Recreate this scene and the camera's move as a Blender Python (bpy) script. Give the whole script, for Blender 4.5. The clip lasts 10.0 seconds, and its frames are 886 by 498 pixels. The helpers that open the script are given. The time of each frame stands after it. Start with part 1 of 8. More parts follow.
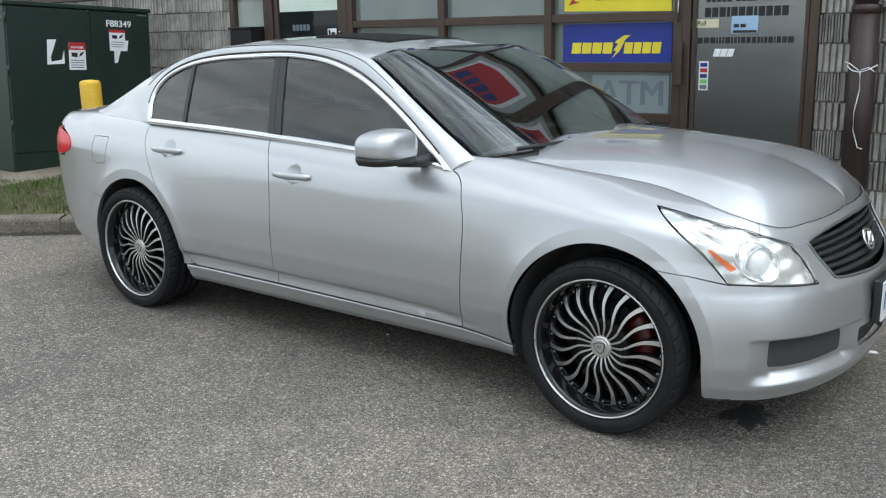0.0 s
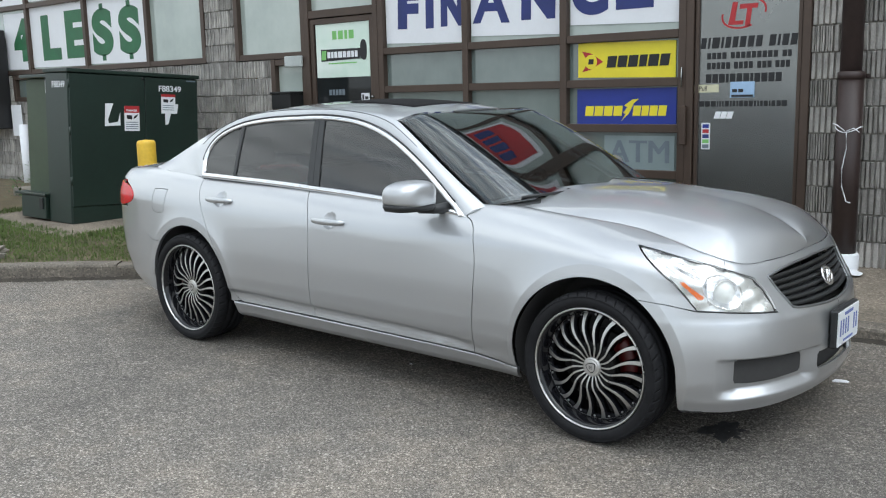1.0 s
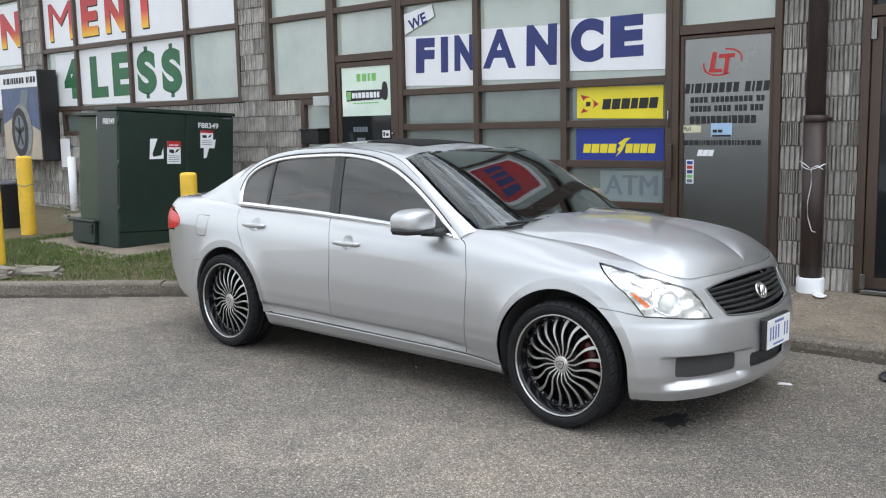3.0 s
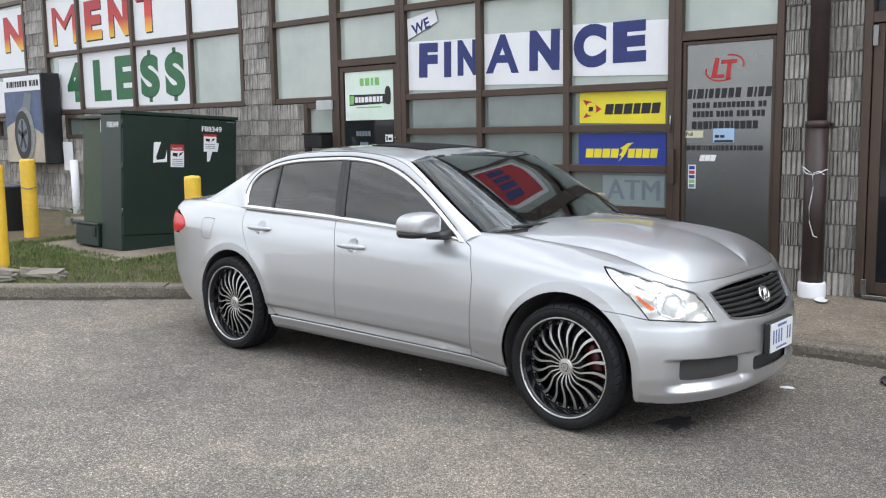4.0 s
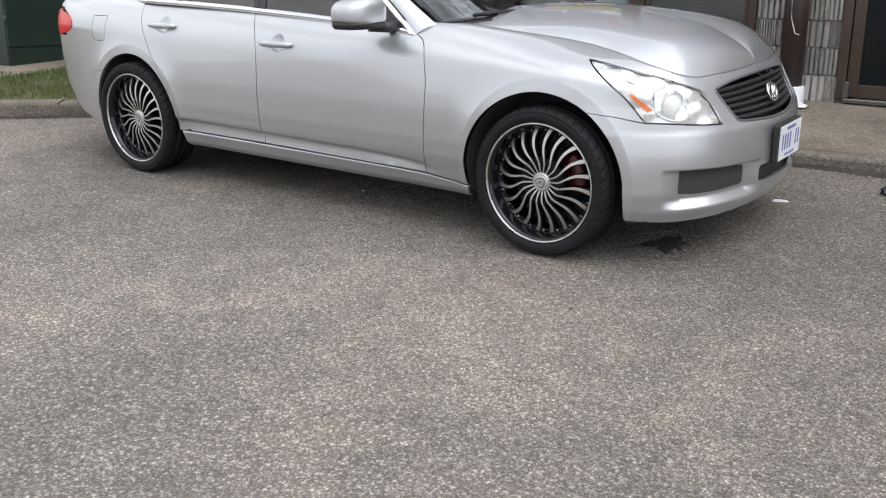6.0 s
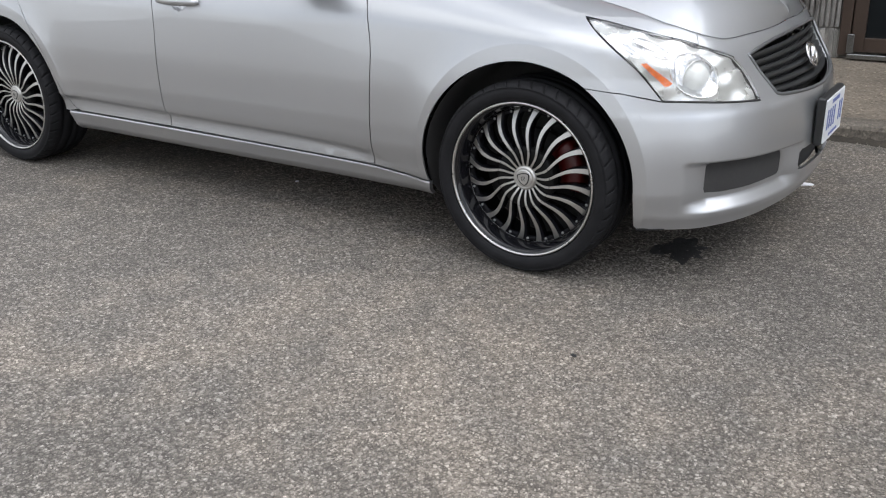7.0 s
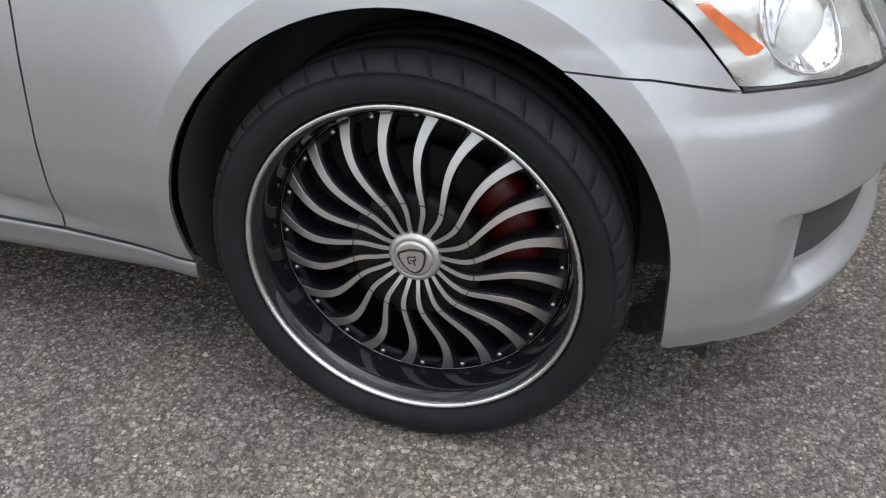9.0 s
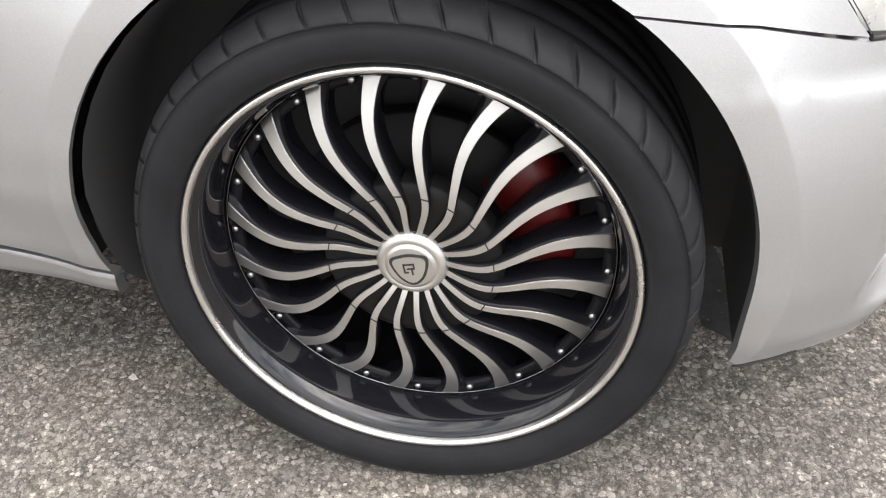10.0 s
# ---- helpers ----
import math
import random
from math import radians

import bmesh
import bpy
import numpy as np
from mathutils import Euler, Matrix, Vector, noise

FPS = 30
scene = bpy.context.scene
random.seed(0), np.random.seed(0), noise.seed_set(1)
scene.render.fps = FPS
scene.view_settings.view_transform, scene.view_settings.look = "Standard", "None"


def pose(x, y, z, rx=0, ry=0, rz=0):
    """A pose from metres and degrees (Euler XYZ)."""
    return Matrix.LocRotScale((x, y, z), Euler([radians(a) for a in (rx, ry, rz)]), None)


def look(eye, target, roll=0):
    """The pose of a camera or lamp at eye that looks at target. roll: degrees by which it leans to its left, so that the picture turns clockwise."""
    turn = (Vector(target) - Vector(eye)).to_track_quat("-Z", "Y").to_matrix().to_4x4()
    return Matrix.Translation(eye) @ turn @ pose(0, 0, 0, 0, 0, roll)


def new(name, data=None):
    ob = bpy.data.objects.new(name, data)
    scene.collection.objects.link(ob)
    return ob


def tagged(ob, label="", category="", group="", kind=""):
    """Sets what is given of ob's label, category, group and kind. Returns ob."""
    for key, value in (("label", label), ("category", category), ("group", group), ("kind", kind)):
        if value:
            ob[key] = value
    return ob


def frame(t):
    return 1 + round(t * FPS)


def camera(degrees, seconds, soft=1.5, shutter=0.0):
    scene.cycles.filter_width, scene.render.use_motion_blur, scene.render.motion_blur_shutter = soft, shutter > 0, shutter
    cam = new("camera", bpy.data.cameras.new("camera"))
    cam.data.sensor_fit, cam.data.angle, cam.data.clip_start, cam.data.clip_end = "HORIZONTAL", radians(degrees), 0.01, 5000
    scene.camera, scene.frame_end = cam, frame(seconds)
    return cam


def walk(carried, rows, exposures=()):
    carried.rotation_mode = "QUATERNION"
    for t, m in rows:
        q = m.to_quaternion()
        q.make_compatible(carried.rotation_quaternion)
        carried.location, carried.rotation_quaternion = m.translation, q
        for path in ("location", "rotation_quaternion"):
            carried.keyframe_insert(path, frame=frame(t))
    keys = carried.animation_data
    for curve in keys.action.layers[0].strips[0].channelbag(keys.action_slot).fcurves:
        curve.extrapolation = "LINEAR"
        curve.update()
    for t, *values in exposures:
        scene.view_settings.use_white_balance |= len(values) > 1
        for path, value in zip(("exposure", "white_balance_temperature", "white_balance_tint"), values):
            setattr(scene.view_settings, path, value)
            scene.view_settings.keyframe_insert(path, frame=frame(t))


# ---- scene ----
cam = camera(51.0, 10.0, soft=1.15)
PATH = [
    (0, (1.528, -2.966, 1.525), (0.352, -1.419, 1.051), -0.8),
    (0.5, (1.686, -3.216, 1.559), (0.492, -1.671, 1.127), -1.7),
    (1, (1.96, -3.399, 1.55), (0.715, -1.873, 1.203), -0.9),
    (1.5, (2.163, -3.577, 1.578), (0.877, -2.081, 1.251), -0.7),
    (2, (2.337, -3.797, 1.593), (1.08, -2.277, 1.26), -0.7),
    (2.5, (2.487, -3.882, 1.602), (1.233, -2.352, 1.307), -0.5),
    (3, (2.631, -3.955, 1.615), (1.334, -2.458, 1.336), -0.7),
    (4.3, (2.63, -4.008, 1.608), (1.335, -2.508, 1.339), -0.4),
    (4.5, (2.602, -3.997, 1.6), (1.309, -2.5, 1.303), -0.5),
    (5, (2.411, -3.909, 1.543), (1.154, -2.415, 1.107), -0.9),
    (5.5, (2.222, -3.755, 1.437), (1.034, -2.25, 0.869), -0.7),
    (5.7, (2.13, -3.644, 1.409), (0.975, -2.129, 0.799), -0.6),
    (6.8, (1.585, -2.875, 1.29), (0.537, -1.315, 0.606), -1.0),
    (7, (1.417, -2.694, 1.281), (0.405, -1.133, 0.546), -1.0),
    (7.5, (1.13, -2.31, 1.267), (0.197, -0.725, 0.483), -0.2),
    (8, (0.783, -1.898, 1.23), (0.044, -0.247, 0.377), -0.0),
    (8.5, (0.57, -1.508, 1.151), (-0.036, 0.152, 0.216), -0.3),
    (9, (0.378, -1.166, 1.1), (-0.085, 0.48, 0.063), -0.2),
    (9.5, (0.216, -0.912, 1.034), (-0.125, 0.701, -0.098), -0.0),
    (10, (0.181, -0.842, 1.002), (-0.086, 0.744, -0.186), 1.0),
]
EXPOSURES = [(0, 0.91, 6220, 4), (2.5, 1.05, 6370, 7), (4.5, 1.17, 6500, 10), (5.5, 1.13, 6580, 11), (7, 0.88, 6490, 10), (7.5, 0.76, 6440, 9), (8, 0.63, 6370, 10), (8.5, 0.63, 6330, 13), (9, 1.03, 6440, 11), (9.5, 1.62, 6800, 11), (10, 2.06, 6900, 11)]
walk(cam, [(t, look(eye, target, roll)) for t, eye, target, roll in PATH], EXPOSURES)
# ---------------------------------------------------------------- world and light
world = bpy.data.worlds.new("sky")
scene.world = world
world.use_nodes = True
wn, wl = world.node_tree.nodes, world.node_tree.links
wn.clear()
SUN_EL, SUN_ROT = 67.0, 92.0
sky = wn.new("ShaderNodeTexSky")
sky.sky_type, sky.sun_disc = "NISHITA", False
sky.sun_elevation, sky.sun_rotation = radians(SUN_EL), radians(SUN_ROT)
sky.air_density, sky.dust_density = 1.0, 0.8
tc = wn.new("ShaderNodeTexCoord")
mp = wn.new("ShaderNodeMapping")
mp.inputs["Scale"].default_value = (1.0, 1.0, 4.5)
cl = wn.new("ShaderNodeTexNoise")
cl.inputs["Scale"].default_value, cl.inputs["Detail"].default_value, cl.inputs["Roughness"].default_value = 1.7, 6, 0.62
ramp = wn.new("ShaderNodeValToRGB")
ramp.color_ramp.elements[0].position, ramp.color_ramp.elements[1].position = 0.40, 0.56
ramp.color_ramp.elements[0].color, ramp.color_ramp.elements[1].color = (0.25, 0.25, 0.25, 1), (1, 1, 1, 1)
tint = wn.new("ShaderNodeMixRGB")
grey = wn.new("ShaderNodeTexNoise")
grey.inputs["Scale"].default_value, grey.inputs["Detail"].default_value, grey.inputs["Roughness"].default_value = 3.1, 5, 0.6
shade = wn.new("ShaderNodeValToRGB")
shade.color_ramp.elements[0].position, shade.color_ramp.elements[1].position = 0.36, 0.64
shade.color_ramp.elements[0].color, shade.color_ramp.elements[1].color = (8.0, 8.2, 8.5, 1), (14.5, 14.8, 15.2, 1)
wl.new(mp.outputs["Vector"], grey.inputs["Vector"])
wl.new(grey.outputs["Fac"], shade.inputs["Fac"])
wl.new(shade.outputs["Color"], tint.inputs[2])
bg = wn.new("ShaderNodeBackground")
bg.inputs["Strength"].default_value = 0.088
wo = wn.new("ShaderNodeOutputWorld")
wl.new(tc.outputs["Generated"], mp.inputs["Vector"])
wl.new(mp.outputs["Vector"], cl.inputs["Vector"])
wl.new(cl.outputs["Fac"], ramp.inputs["Fac"])
wl.new(ramp.outputs["Color"], tint.inputs[0])
wl.new(sky.outputs["Color"], tint.inputs[1])
# pale haze towards the horizon
sepw = wn.new("ShaderNodeSeparateXYZ")
low_sky = wn.new("ShaderNodeMapRange")
low_sky.inputs["From Min"].default_value, low_sky.inputs["From Max"].default_value = 0.0, 0.35
low_sky.inputs["To Min"].default_value, low_sky.inputs["To Max"].default_value = 0.8, 0.0
haze = wn.new("ShaderNodeMixRGB")
haze.inputs[2].default_value = (8.6, 8.9, 9.4, 1)
# an overcast sky: brighter overhead, and brightest round the veiled sun
lift = wn.new("ShaderNodeMapRange")
lift.inputs["From Min"].default_value, lift.inputs["From Max"].default_value = 0.0, 1.0
lift.inputs["To Min"].default_value, lift.inputs["To Max"].default_value = 0.88, 0.96
glow = wn.new("ShaderNodeVectorMath")
glow.operation = "DOT_PRODUCT"
glow.inputs[1].default_value = (math.cos(radians(SUN_EL)) * math.sin(radians(SUN_ROT)), math.cos(radians(SUN_EL)) * math.cos(radians(SUN_ROT)), math.sin(radians(SUN_EL)))
near_sun = wn.new("ShaderNodeMapRange")
near_sun.interpolation_type = "SMOOTHSTEP"
near_sun.inputs["From Min"].default_value, near_sun.inputs["From Max"].default_value = 0.6, 1.0
near_sun.inputs["To Min"].default_value, near_sun.inputs["To Max"].default_value = 0.9, 1.85
both = wn.new("ShaderNodeMath")
both.operation = "MULTIPLY"
bright = wn.new("ShaderNodeVectorMath")
bright.operation = "SCALE"
wl.new(tc.outputs["Generated"], sepw.inputs["Vector"])
wl.new(sepw.outputs["Z"], low_sky.inputs["Value"])
wl.new(low_sky.outputs["Result"], haze.inputs[0])
wl.new(tint.outputs["Color"], haze.inputs[1])
wl.new(sepw.outputs["Z"], lift.inputs["Value"])
wl.new(tc.outputs["Generated"], glow.inputs[0])
wl.new(glow.outputs["Value"], near_sun.inputs["Value"])
wl.new(lift.outputs["Result"], both.inputs[0])
wl.new(near_sun.outputs["Result"], both.inputs[1])
wl.new(haze.outputs["Color"], bright.inputs[0])
wl.new(both.outputs["Value"], bright.inputs["Scale"])
wl.new(bright.outputs["Vector"], bg.inputs["Color"])
wl.new(bg.outputs["Background"], wo.inputs["Surface"])
sun = new("sun", bpy.data.lights.new("sun", "SUN"))
sun.data.energy, sun.data.angle, sun.data.color = 0.3, radians(55), (1.0, 0.95, 0.86)
sun.rotation_euler = (radians(90 - SUN_EL), 0, radians(180 - SUN_ROT))

# ---------------------------------------------------------------- materials


def material(name):
    m = bpy.data.materials.new(name)
    m.use_nodes = True
    return m, m.node_tree.nodes, m.node_tree.links, m.node_tree.nodes["Principled BSDF"]


def noise_node(nodes, links, scale, detail=4, rough=0.55, stretch=(1, 1, 1)):
    tcn = nodes.new("ShaderNodeTexCoord")
    mapn = nodes.new("ShaderNodeMapping")
    mapn.inputs["Scale"].default_value = stretch
    n = nodes.new("ShaderNodeTexNoise")
    n.inputs["Scale"].default_value, n.inputs["Detail"].default_value, n.inputs["Roughness"].default_value = scale, detail, rough
    links.new(tcn.outputs["Object"], mapn.inputs["Vector"])
    links.new(mapn.outputs["Vector"], n.inputs["Vector"])
    return n


def ramp_node(nodes, links, source, stops):
    r = nodes.new("ShaderNodeValToRGB")
    el = r.color_ramp.elements
    while len(el) < len(stops):
        el.new(0.5)
    for e, (p, c) in zip(el, stops):
        e.position, e.color = p, (*c, 1)
    links.new(source, r.inputs["Fac"])
    return r


def bump_node(nodes, links, source, bsdf, strength, distance):
    b = nodes.new("ShaderNodeBump")
    b.inputs["Strength"].default_value, b.inputs["Distance"].default_value = strength, distance
    links.new(source, b.inputs["Height"])
    links.new(b.outputs["Normal"], bsdf.inputs["Normal"])
    return b


def simple(name, color, rough=0.5, metal=0.0, coat=0.0, var=0.12, scale=6.0, fine=60.0, bump=0.0, spec=0.5, vary=0.0):
    """A surface of one colour with grain at two scales, and a change from object to object."""
    m, nodes, links, b = material(name)
    a, f = noise_node(nodes, links, scale, 5, 0.6), noise_node(nodes, links, fine, 3, 0.6)
    mixf = nodes.new("ShaderNodeMath")
    mixf.operation = "MULTIPLY_ADD"
    mixf.inputs[1].default_value = 0.35
    links.new(f.outputs["Fac"], mixf.inputs[0])
    links.new(a.outputs["Fac"], mixf.inputs[2])
    lo = [c * (1 - var) for c in color]
    hi = [min(1, c * (1 + var)) for c in color]
    r = ramp_node(nodes, links, mixf.outputs[0], [(0.42, lo), (0.92, hi)])
    out = r.outputs["Color"]
    if vary:
        info = nodes.new("ShaderNodeObjectInfo")
        hsv = nodes.new("ShaderNodeHueSaturation")
        mr = nodes.new("ShaderNodeMapRange")
        mr.inputs["To Min"].default_value, mr.inputs["To Max"].default_value = 1 - vary, 1 + vary
        links.new(info.outputs["Random"], mr.inputs["Value"])
        links.new(mr.outputs["Result"], hsv.inputs["Value"])
        links.new(out, hsv.inputs["Color"])
        out = hsv.outputs["Color"]
    links.new(out, b.inputs["Base Color"])
    b.inputs["Roughness"].default_value, b.inputs["Metallic"].default_value = rough, metal
    b.inputs["Coat Weight"].default_value, b.inputs["Coat Roughness"].default_value = coat, 0.03
    b.inputs["Specular IOR Level"].default_value = spec
    rr = nodes.new("ShaderNodeMapRange")
    rr.inputs["To Min"].default_value, rr.inputs["To Max"].default_value = max(0, rough - 0.12 * rough), min(1, rough + 0.15 * rough)
    links.new(a.outputs["Fac"], rr.inputs["Value"])
    links.new(rr.outputs["Result"], b.inputs["Roughness"])
    if bump:
        bump_node(nodes, links, f.outputs["Fac"], b, 0.6, bump)
    return m


def asphalt_material(name="asphalt", loose=False):
    """Worn asphalt; loose: the stones that stand out of it, each one of its own shade."""
    m, nodes, links, b = material(name)
    tcn = nodes.new("ShaderNodeTexCoord")
    v1 = nodes.new("ShaderNodeTexVoronoi")
    v1.inputs["Scale"].default_value = 98
    v1.distance = "MANHATTAN"
    v2 = nodes.new("ShaderNodeTexVoronoi")
    v2.inputs["Scale"].default_value = 240
    v2.distance = "MANHATTAN"
    v3 = nodes.new("ShaderNodeTexVoronoi")
    v3.inputs["Scale"].default_value = 520
    big = nodes.new("ShaderNodeTexNoise")
    big.inputs["Scale"].default_value, big.inputs["Detail"].default_value = 0.55, 6
    mid = nodes.new("ShaderNodeTexNoise")
    mid.inputs["Scale"].default_value, mid.inputs["Detail"].default_value = 5.0, 6
    for n in (v1, v2, v3, big, mid):
        links.new(tcn.outputs["Object"], n.inputs["Vector"])
    sep1 = nodes.new("ShaderNodeSeparateColor")
    links.new(v1.outputs["Color"], sep1.inputs["Color"])
    shade = sep1.outputs[0]
    if loose:
        shade = nodes.new("ShaderNodeNewGeometry").outputs["Random Per Island"]
    stones = ramp_node(nodes, links, shade, [(0.0, (0.150, 0.141, 0.131)), (0.4, (0.192, 0.180, 0.167)), (0.7, (0.246, 0.232, 0.216)), (0.92, (0.325, 0.307, 0.288)), (1.0, (0.42, 0.398, 0.374))])
    gap = ramp_node(nodes, links, v1.outputs["Distance"], [(0.0, (1.06, 1.06, 1.06)), (0.50, (1, 1, 1)), (0.60, (0.66, 0.65, 0.64)), (0.85, (0.5, 0.493, 0.485))])
    mul = nodes.new("ShaderNodeMixRGB")
    mul.blend_type = "MULTIPLY"
    mul.inputs[0].default_value = 0.0 if loose else 0.85
    links.new(stones.outputs["Color"], mul.inputs[1])
    links.new(gap.outputs["Color"], mul.inputs[2])
    sep2 = nodes.new("ShaderNodeSeparateColor")
    links.new(v2.outputs["Color"], sep2.inputs["Color"])
    grit = ramp_node(nodes, links, sep2.outputs[1], [(0.0, (0.53, 0.522, 0.515)), (0.45, (0.91, 0.91, 0.91)), (0.8, (1.15, 1.14, 1.13)), (1.0, (1.62, 1.59, 1.55))])
    mul2 = nodes.new("ShaderNodeMixRGB")
    mul2.blend_type = "MULTIPLY"
    mul2.inputs[0].default_value = 0.2 if loose else 0.5
    links.new(mul.outputs["Color"], mul2.inputs[1])
    links.new(grit.outputs["Color"], mul2.inputs[2])
    mm = nodes.new("ShaderNodeMath")
    mm.operation = "MULTIPLY_ADD"
    mm.inputs[1].default_value = 0.5
    links.new(mid.outputs["Fac"], mm.inputs[0])
    links.new(big.outputs["Fac"], mm.inputs[2])
    wear = ramp_node(nodes, links, mm.outputs[0], [(0.5, (0.78, 0.768, 0.752)), (0.72, (1.04, 1.015, 0.975)), (0.95, (1.46, 1.365, 1.245))])
    mul3 = nodes.new("ShaderNodeMixRGB")
    mul3.blend_type = "MULTIPLY"
    mul3.inputs[0].default_value = 1.0
    sep3 = nodes.new("ShaderNodeSeparateColor")
    links.new(v3.outputs["Color"], sep3.inputs["Color"])
    sand = ramp_node(nodes, links, sep3.outputs[2], [(0.0, (0.46, 0.46, 0.46)), (0.5, (0.95, 0.95, 0.95)), (0.88, (1.25, 1.24, 1.23)), (1.0, (1.95, 1.93, 1.9))])
    mul4 = nodes.new("ShaderNodeMixRGB")
    mul4.blend_type = "MULTIPLY"
    mul4.inputs[0].default_value = 0.3 if loose else 0.65
    links.new(mul2.outputs["Color"], mul4.inputs[1])
    links.new(sand.outputs["Color"], mul4.inputs[2])
    links.new(mul4.outputs["Color"], mul3.inputs[1])
    links.new(wear.outputs["Color"], mul3.inputs[2])
    # the asphalt grows paler towards -y and darker towards +y and +x
    sepl = nodes.new("ShaderNodeSeparateXYZ")
    links.new(tcn.outputs["Object"], sepl.inputs["Vector"])
    tone_axis = nodes.new("ShaderNodeMath")
    tone_axis.operation = "MULTIPLY_ADD"
    tone_axis.inputs[1].default_value = 0.35
    links.new(sepl.outputs["X"], tone_axis.inputs[0])
    links.new(sepl.outputs["Y"], tone_axis.inputs[2])
    tone_fall = nodes.new("ShaderNodeMapRange")
    tone_fall.inputs["From Min"].default_value, tone_fall.inputs["From Max"].default_value = -2.6, -0.2
    tone_fall.inputs["To Min"].default_value, tone_fall.inputs["To Max"].default_value = 1.16, 0.87
    links.new(tone_axis.outputs["Value"], tone_fall.inputs["Value"])
    paler = nodes.new("ShaderNodeVectorMath")
    paler.operation = "SCALE"
    links.new(mul3.outputs["Color"], paler.inputs[0])
    links.new(tone_fall.outputs["Result"], paler.inputs["Scale"])
    links.new(paler.outputs["Vector"], b.inputs["Base Color"])
    b.inputs["Roughness"].default_value = 0.85
    b.inputs["Specular IOR Level"].default_value = 0.3
    inv = nodes.new("ShaderNodeMath")
    inv.operation = "MULTIPLY_ADD"
    inv.inputs[1].default_value = 0.9
    links.new(gap.outputs["Color"], inv.inputs[0])
    links.new(sep1.outputs[1], inv.inputs[2])
    bump_node(nodes, links, inv.outputs[0], b, 0.4, 0.002)
    return m


def glass_material(name, color, rough=0.02, ior=1.45):
    """A tinted pane: clear glass over what lies behind it."""
    m, nodes, links, b = material(name)
    b.inputs["Base Color"].default_value = (*color, 1)
    b.inputs["Roughness"].default_value = rough
    b.inputs["Transmission Weight"].default_value = 1.0
    b.inputs["IOR"].default_value = ior
    return m


def film_material(name, lo, hi, rough=0.12):
    """Glass with a pale film or paper behind it: a soft stain below a clear coat."""
    m, nodes, links, b = material(name)
    n = noise_node(nodes, links, 0.9, 5, 0.6)
    n2 = noise_node(nodes, links, 14.0, 3, 0.6, (1, 1, 0.15))
    add = nodes.new("ShaderNodeMath")
    add.operation = "MULTIPLY_ADD"
    add.inputs[1].default_value = 0.08
    links.new(n2.outputs["Fac"], add.inputs[0])
    links.new(n.outputs["Fac"], add.inputs[2])
    r = ramp_node(nodes, links, add.outputs[0], [(0.36, lo), (0.8, hi)])
    links.new(r.outputs["Color"], b.inputs["Base Color"])
    b.inputs["Roughness"].default_value = rough
    b.inputs["Coat Weight"].default_value, b.inputs["Coat Roughness"].default_value = 1.0, 0.015
    return m


M_ASPHALT = asphalt_material()
M_CHIP = asphalt_material("asphalt stones", True)
def concrete_material(name, color):
    """Weathered concrete: cloudy stains, sand grain and a few exposed stones."""
    m, nodes, links, b = material(name)
    tcn = nodes.new("ShaderNodeTexCoord")
    grit = nodes.new("ShaderNodeTexVoronoi")
    grit.inputs["Scale"].default_value = 75
    links.new(tcn.outputs["Object"], grit.inputs["Vector"])
    sep = nodes.new("ShaderNodeSeparateColor")
    links.new(grit.outputs["Color"], sep.inputs["Color"])
    stain, sandy = noise_node(nodes, links, 1.9, 6, 0.68), noise_node(nodes, links, 70, 4, 0.7)
    cloud = ramp_node(nodes, links, stain.outputs["Fac"], [(0.3, [c * 0.62 for c in color]), (0.5, color), (0.72, [c * 1.28 for c in color])])
    out = cloud.outputs["Color"]
    for fac, keys in ((sandy.outputs["Fac"], [(0.3, (0.62, 0.61, 0.6)), (0.7, (1.3, 1.3, 1.3))]), (sep.outputs[0], [(0.0, (0.62, 0.61, 0.6)), (0.25, (0.95, 0.95, 0.95)), (0.85, (1.04, 1.03, 1.02)), (1.0, (1.6, 1.57, 1.52))])):
        r = ramp_node(nodes, links, fac, keys)
        mx = nodes.new("ShaderNodeMixRGB")
        mx.blend_type = "MULTIPLY"
        mx.inputs[0].default_value = 0.9
        links.new(out, mx.inputs[1])
        links.new(r.outputs["Color"], mx.inputs[2])
        out = mx.outputs["Color"]
    links.new(out, b.inputs["Base Color"])
    b.inputs["Roughness"].default_value = 0.92
    b.inputs["Specular IOR Level"].default_value = 0.25
    bump_node(nodes, links, sandy.outputs["Fac"], b, 0.6, 0.004)
    return m


M_KERB = concrete_material("kerb concrete", (0.165, 0.147, 0.125))
M_WALK = concrete_material("sidewalk concrete", (0.205, 0.176, 0.142))
M_PAD = simple("pad concrete", (0.22, 0.2, 0.17), 0.92, var=0.2, scale=3, fine=70, bump=0.004)
M_DIRT = simple("gutter dirt", (0.042, 0.035, 0.027), 1.0, var=0.4, scale=9, fine=90, bump=0.008)
M_SOIL = simple("soil", (0.1, 0.08, 0.045), 1.0, var=0.35, scale=5, fine=60, bump=0.01)
M_GRASS = simple("grass blades", (0.085, 0.132, 0.03), 0.7, var=0.45, scale=4, fine=20)
M_BLOCK = simple("split face block", (0.325, 0.308, 0.287), 0.95, var=0.4, scale=7, fine=70, bump=0.009, vary=0.26)
M_MORTAR = simple("mortar", (0.29, 0.27, 0.24), 0.95, var=0.2, scale=5, fine=80, bump=0.003)
M_BRONZE = simple("bronze aluminium", (0.075, 0.052, 0.04), 0.42, metal=0.35, var=0.15, scale=3, fine=40)
M_PIPE = simple("brown paint", (0.032, 0.019, 0.017), 0.45, var=0.25, scale=4, fine=30)
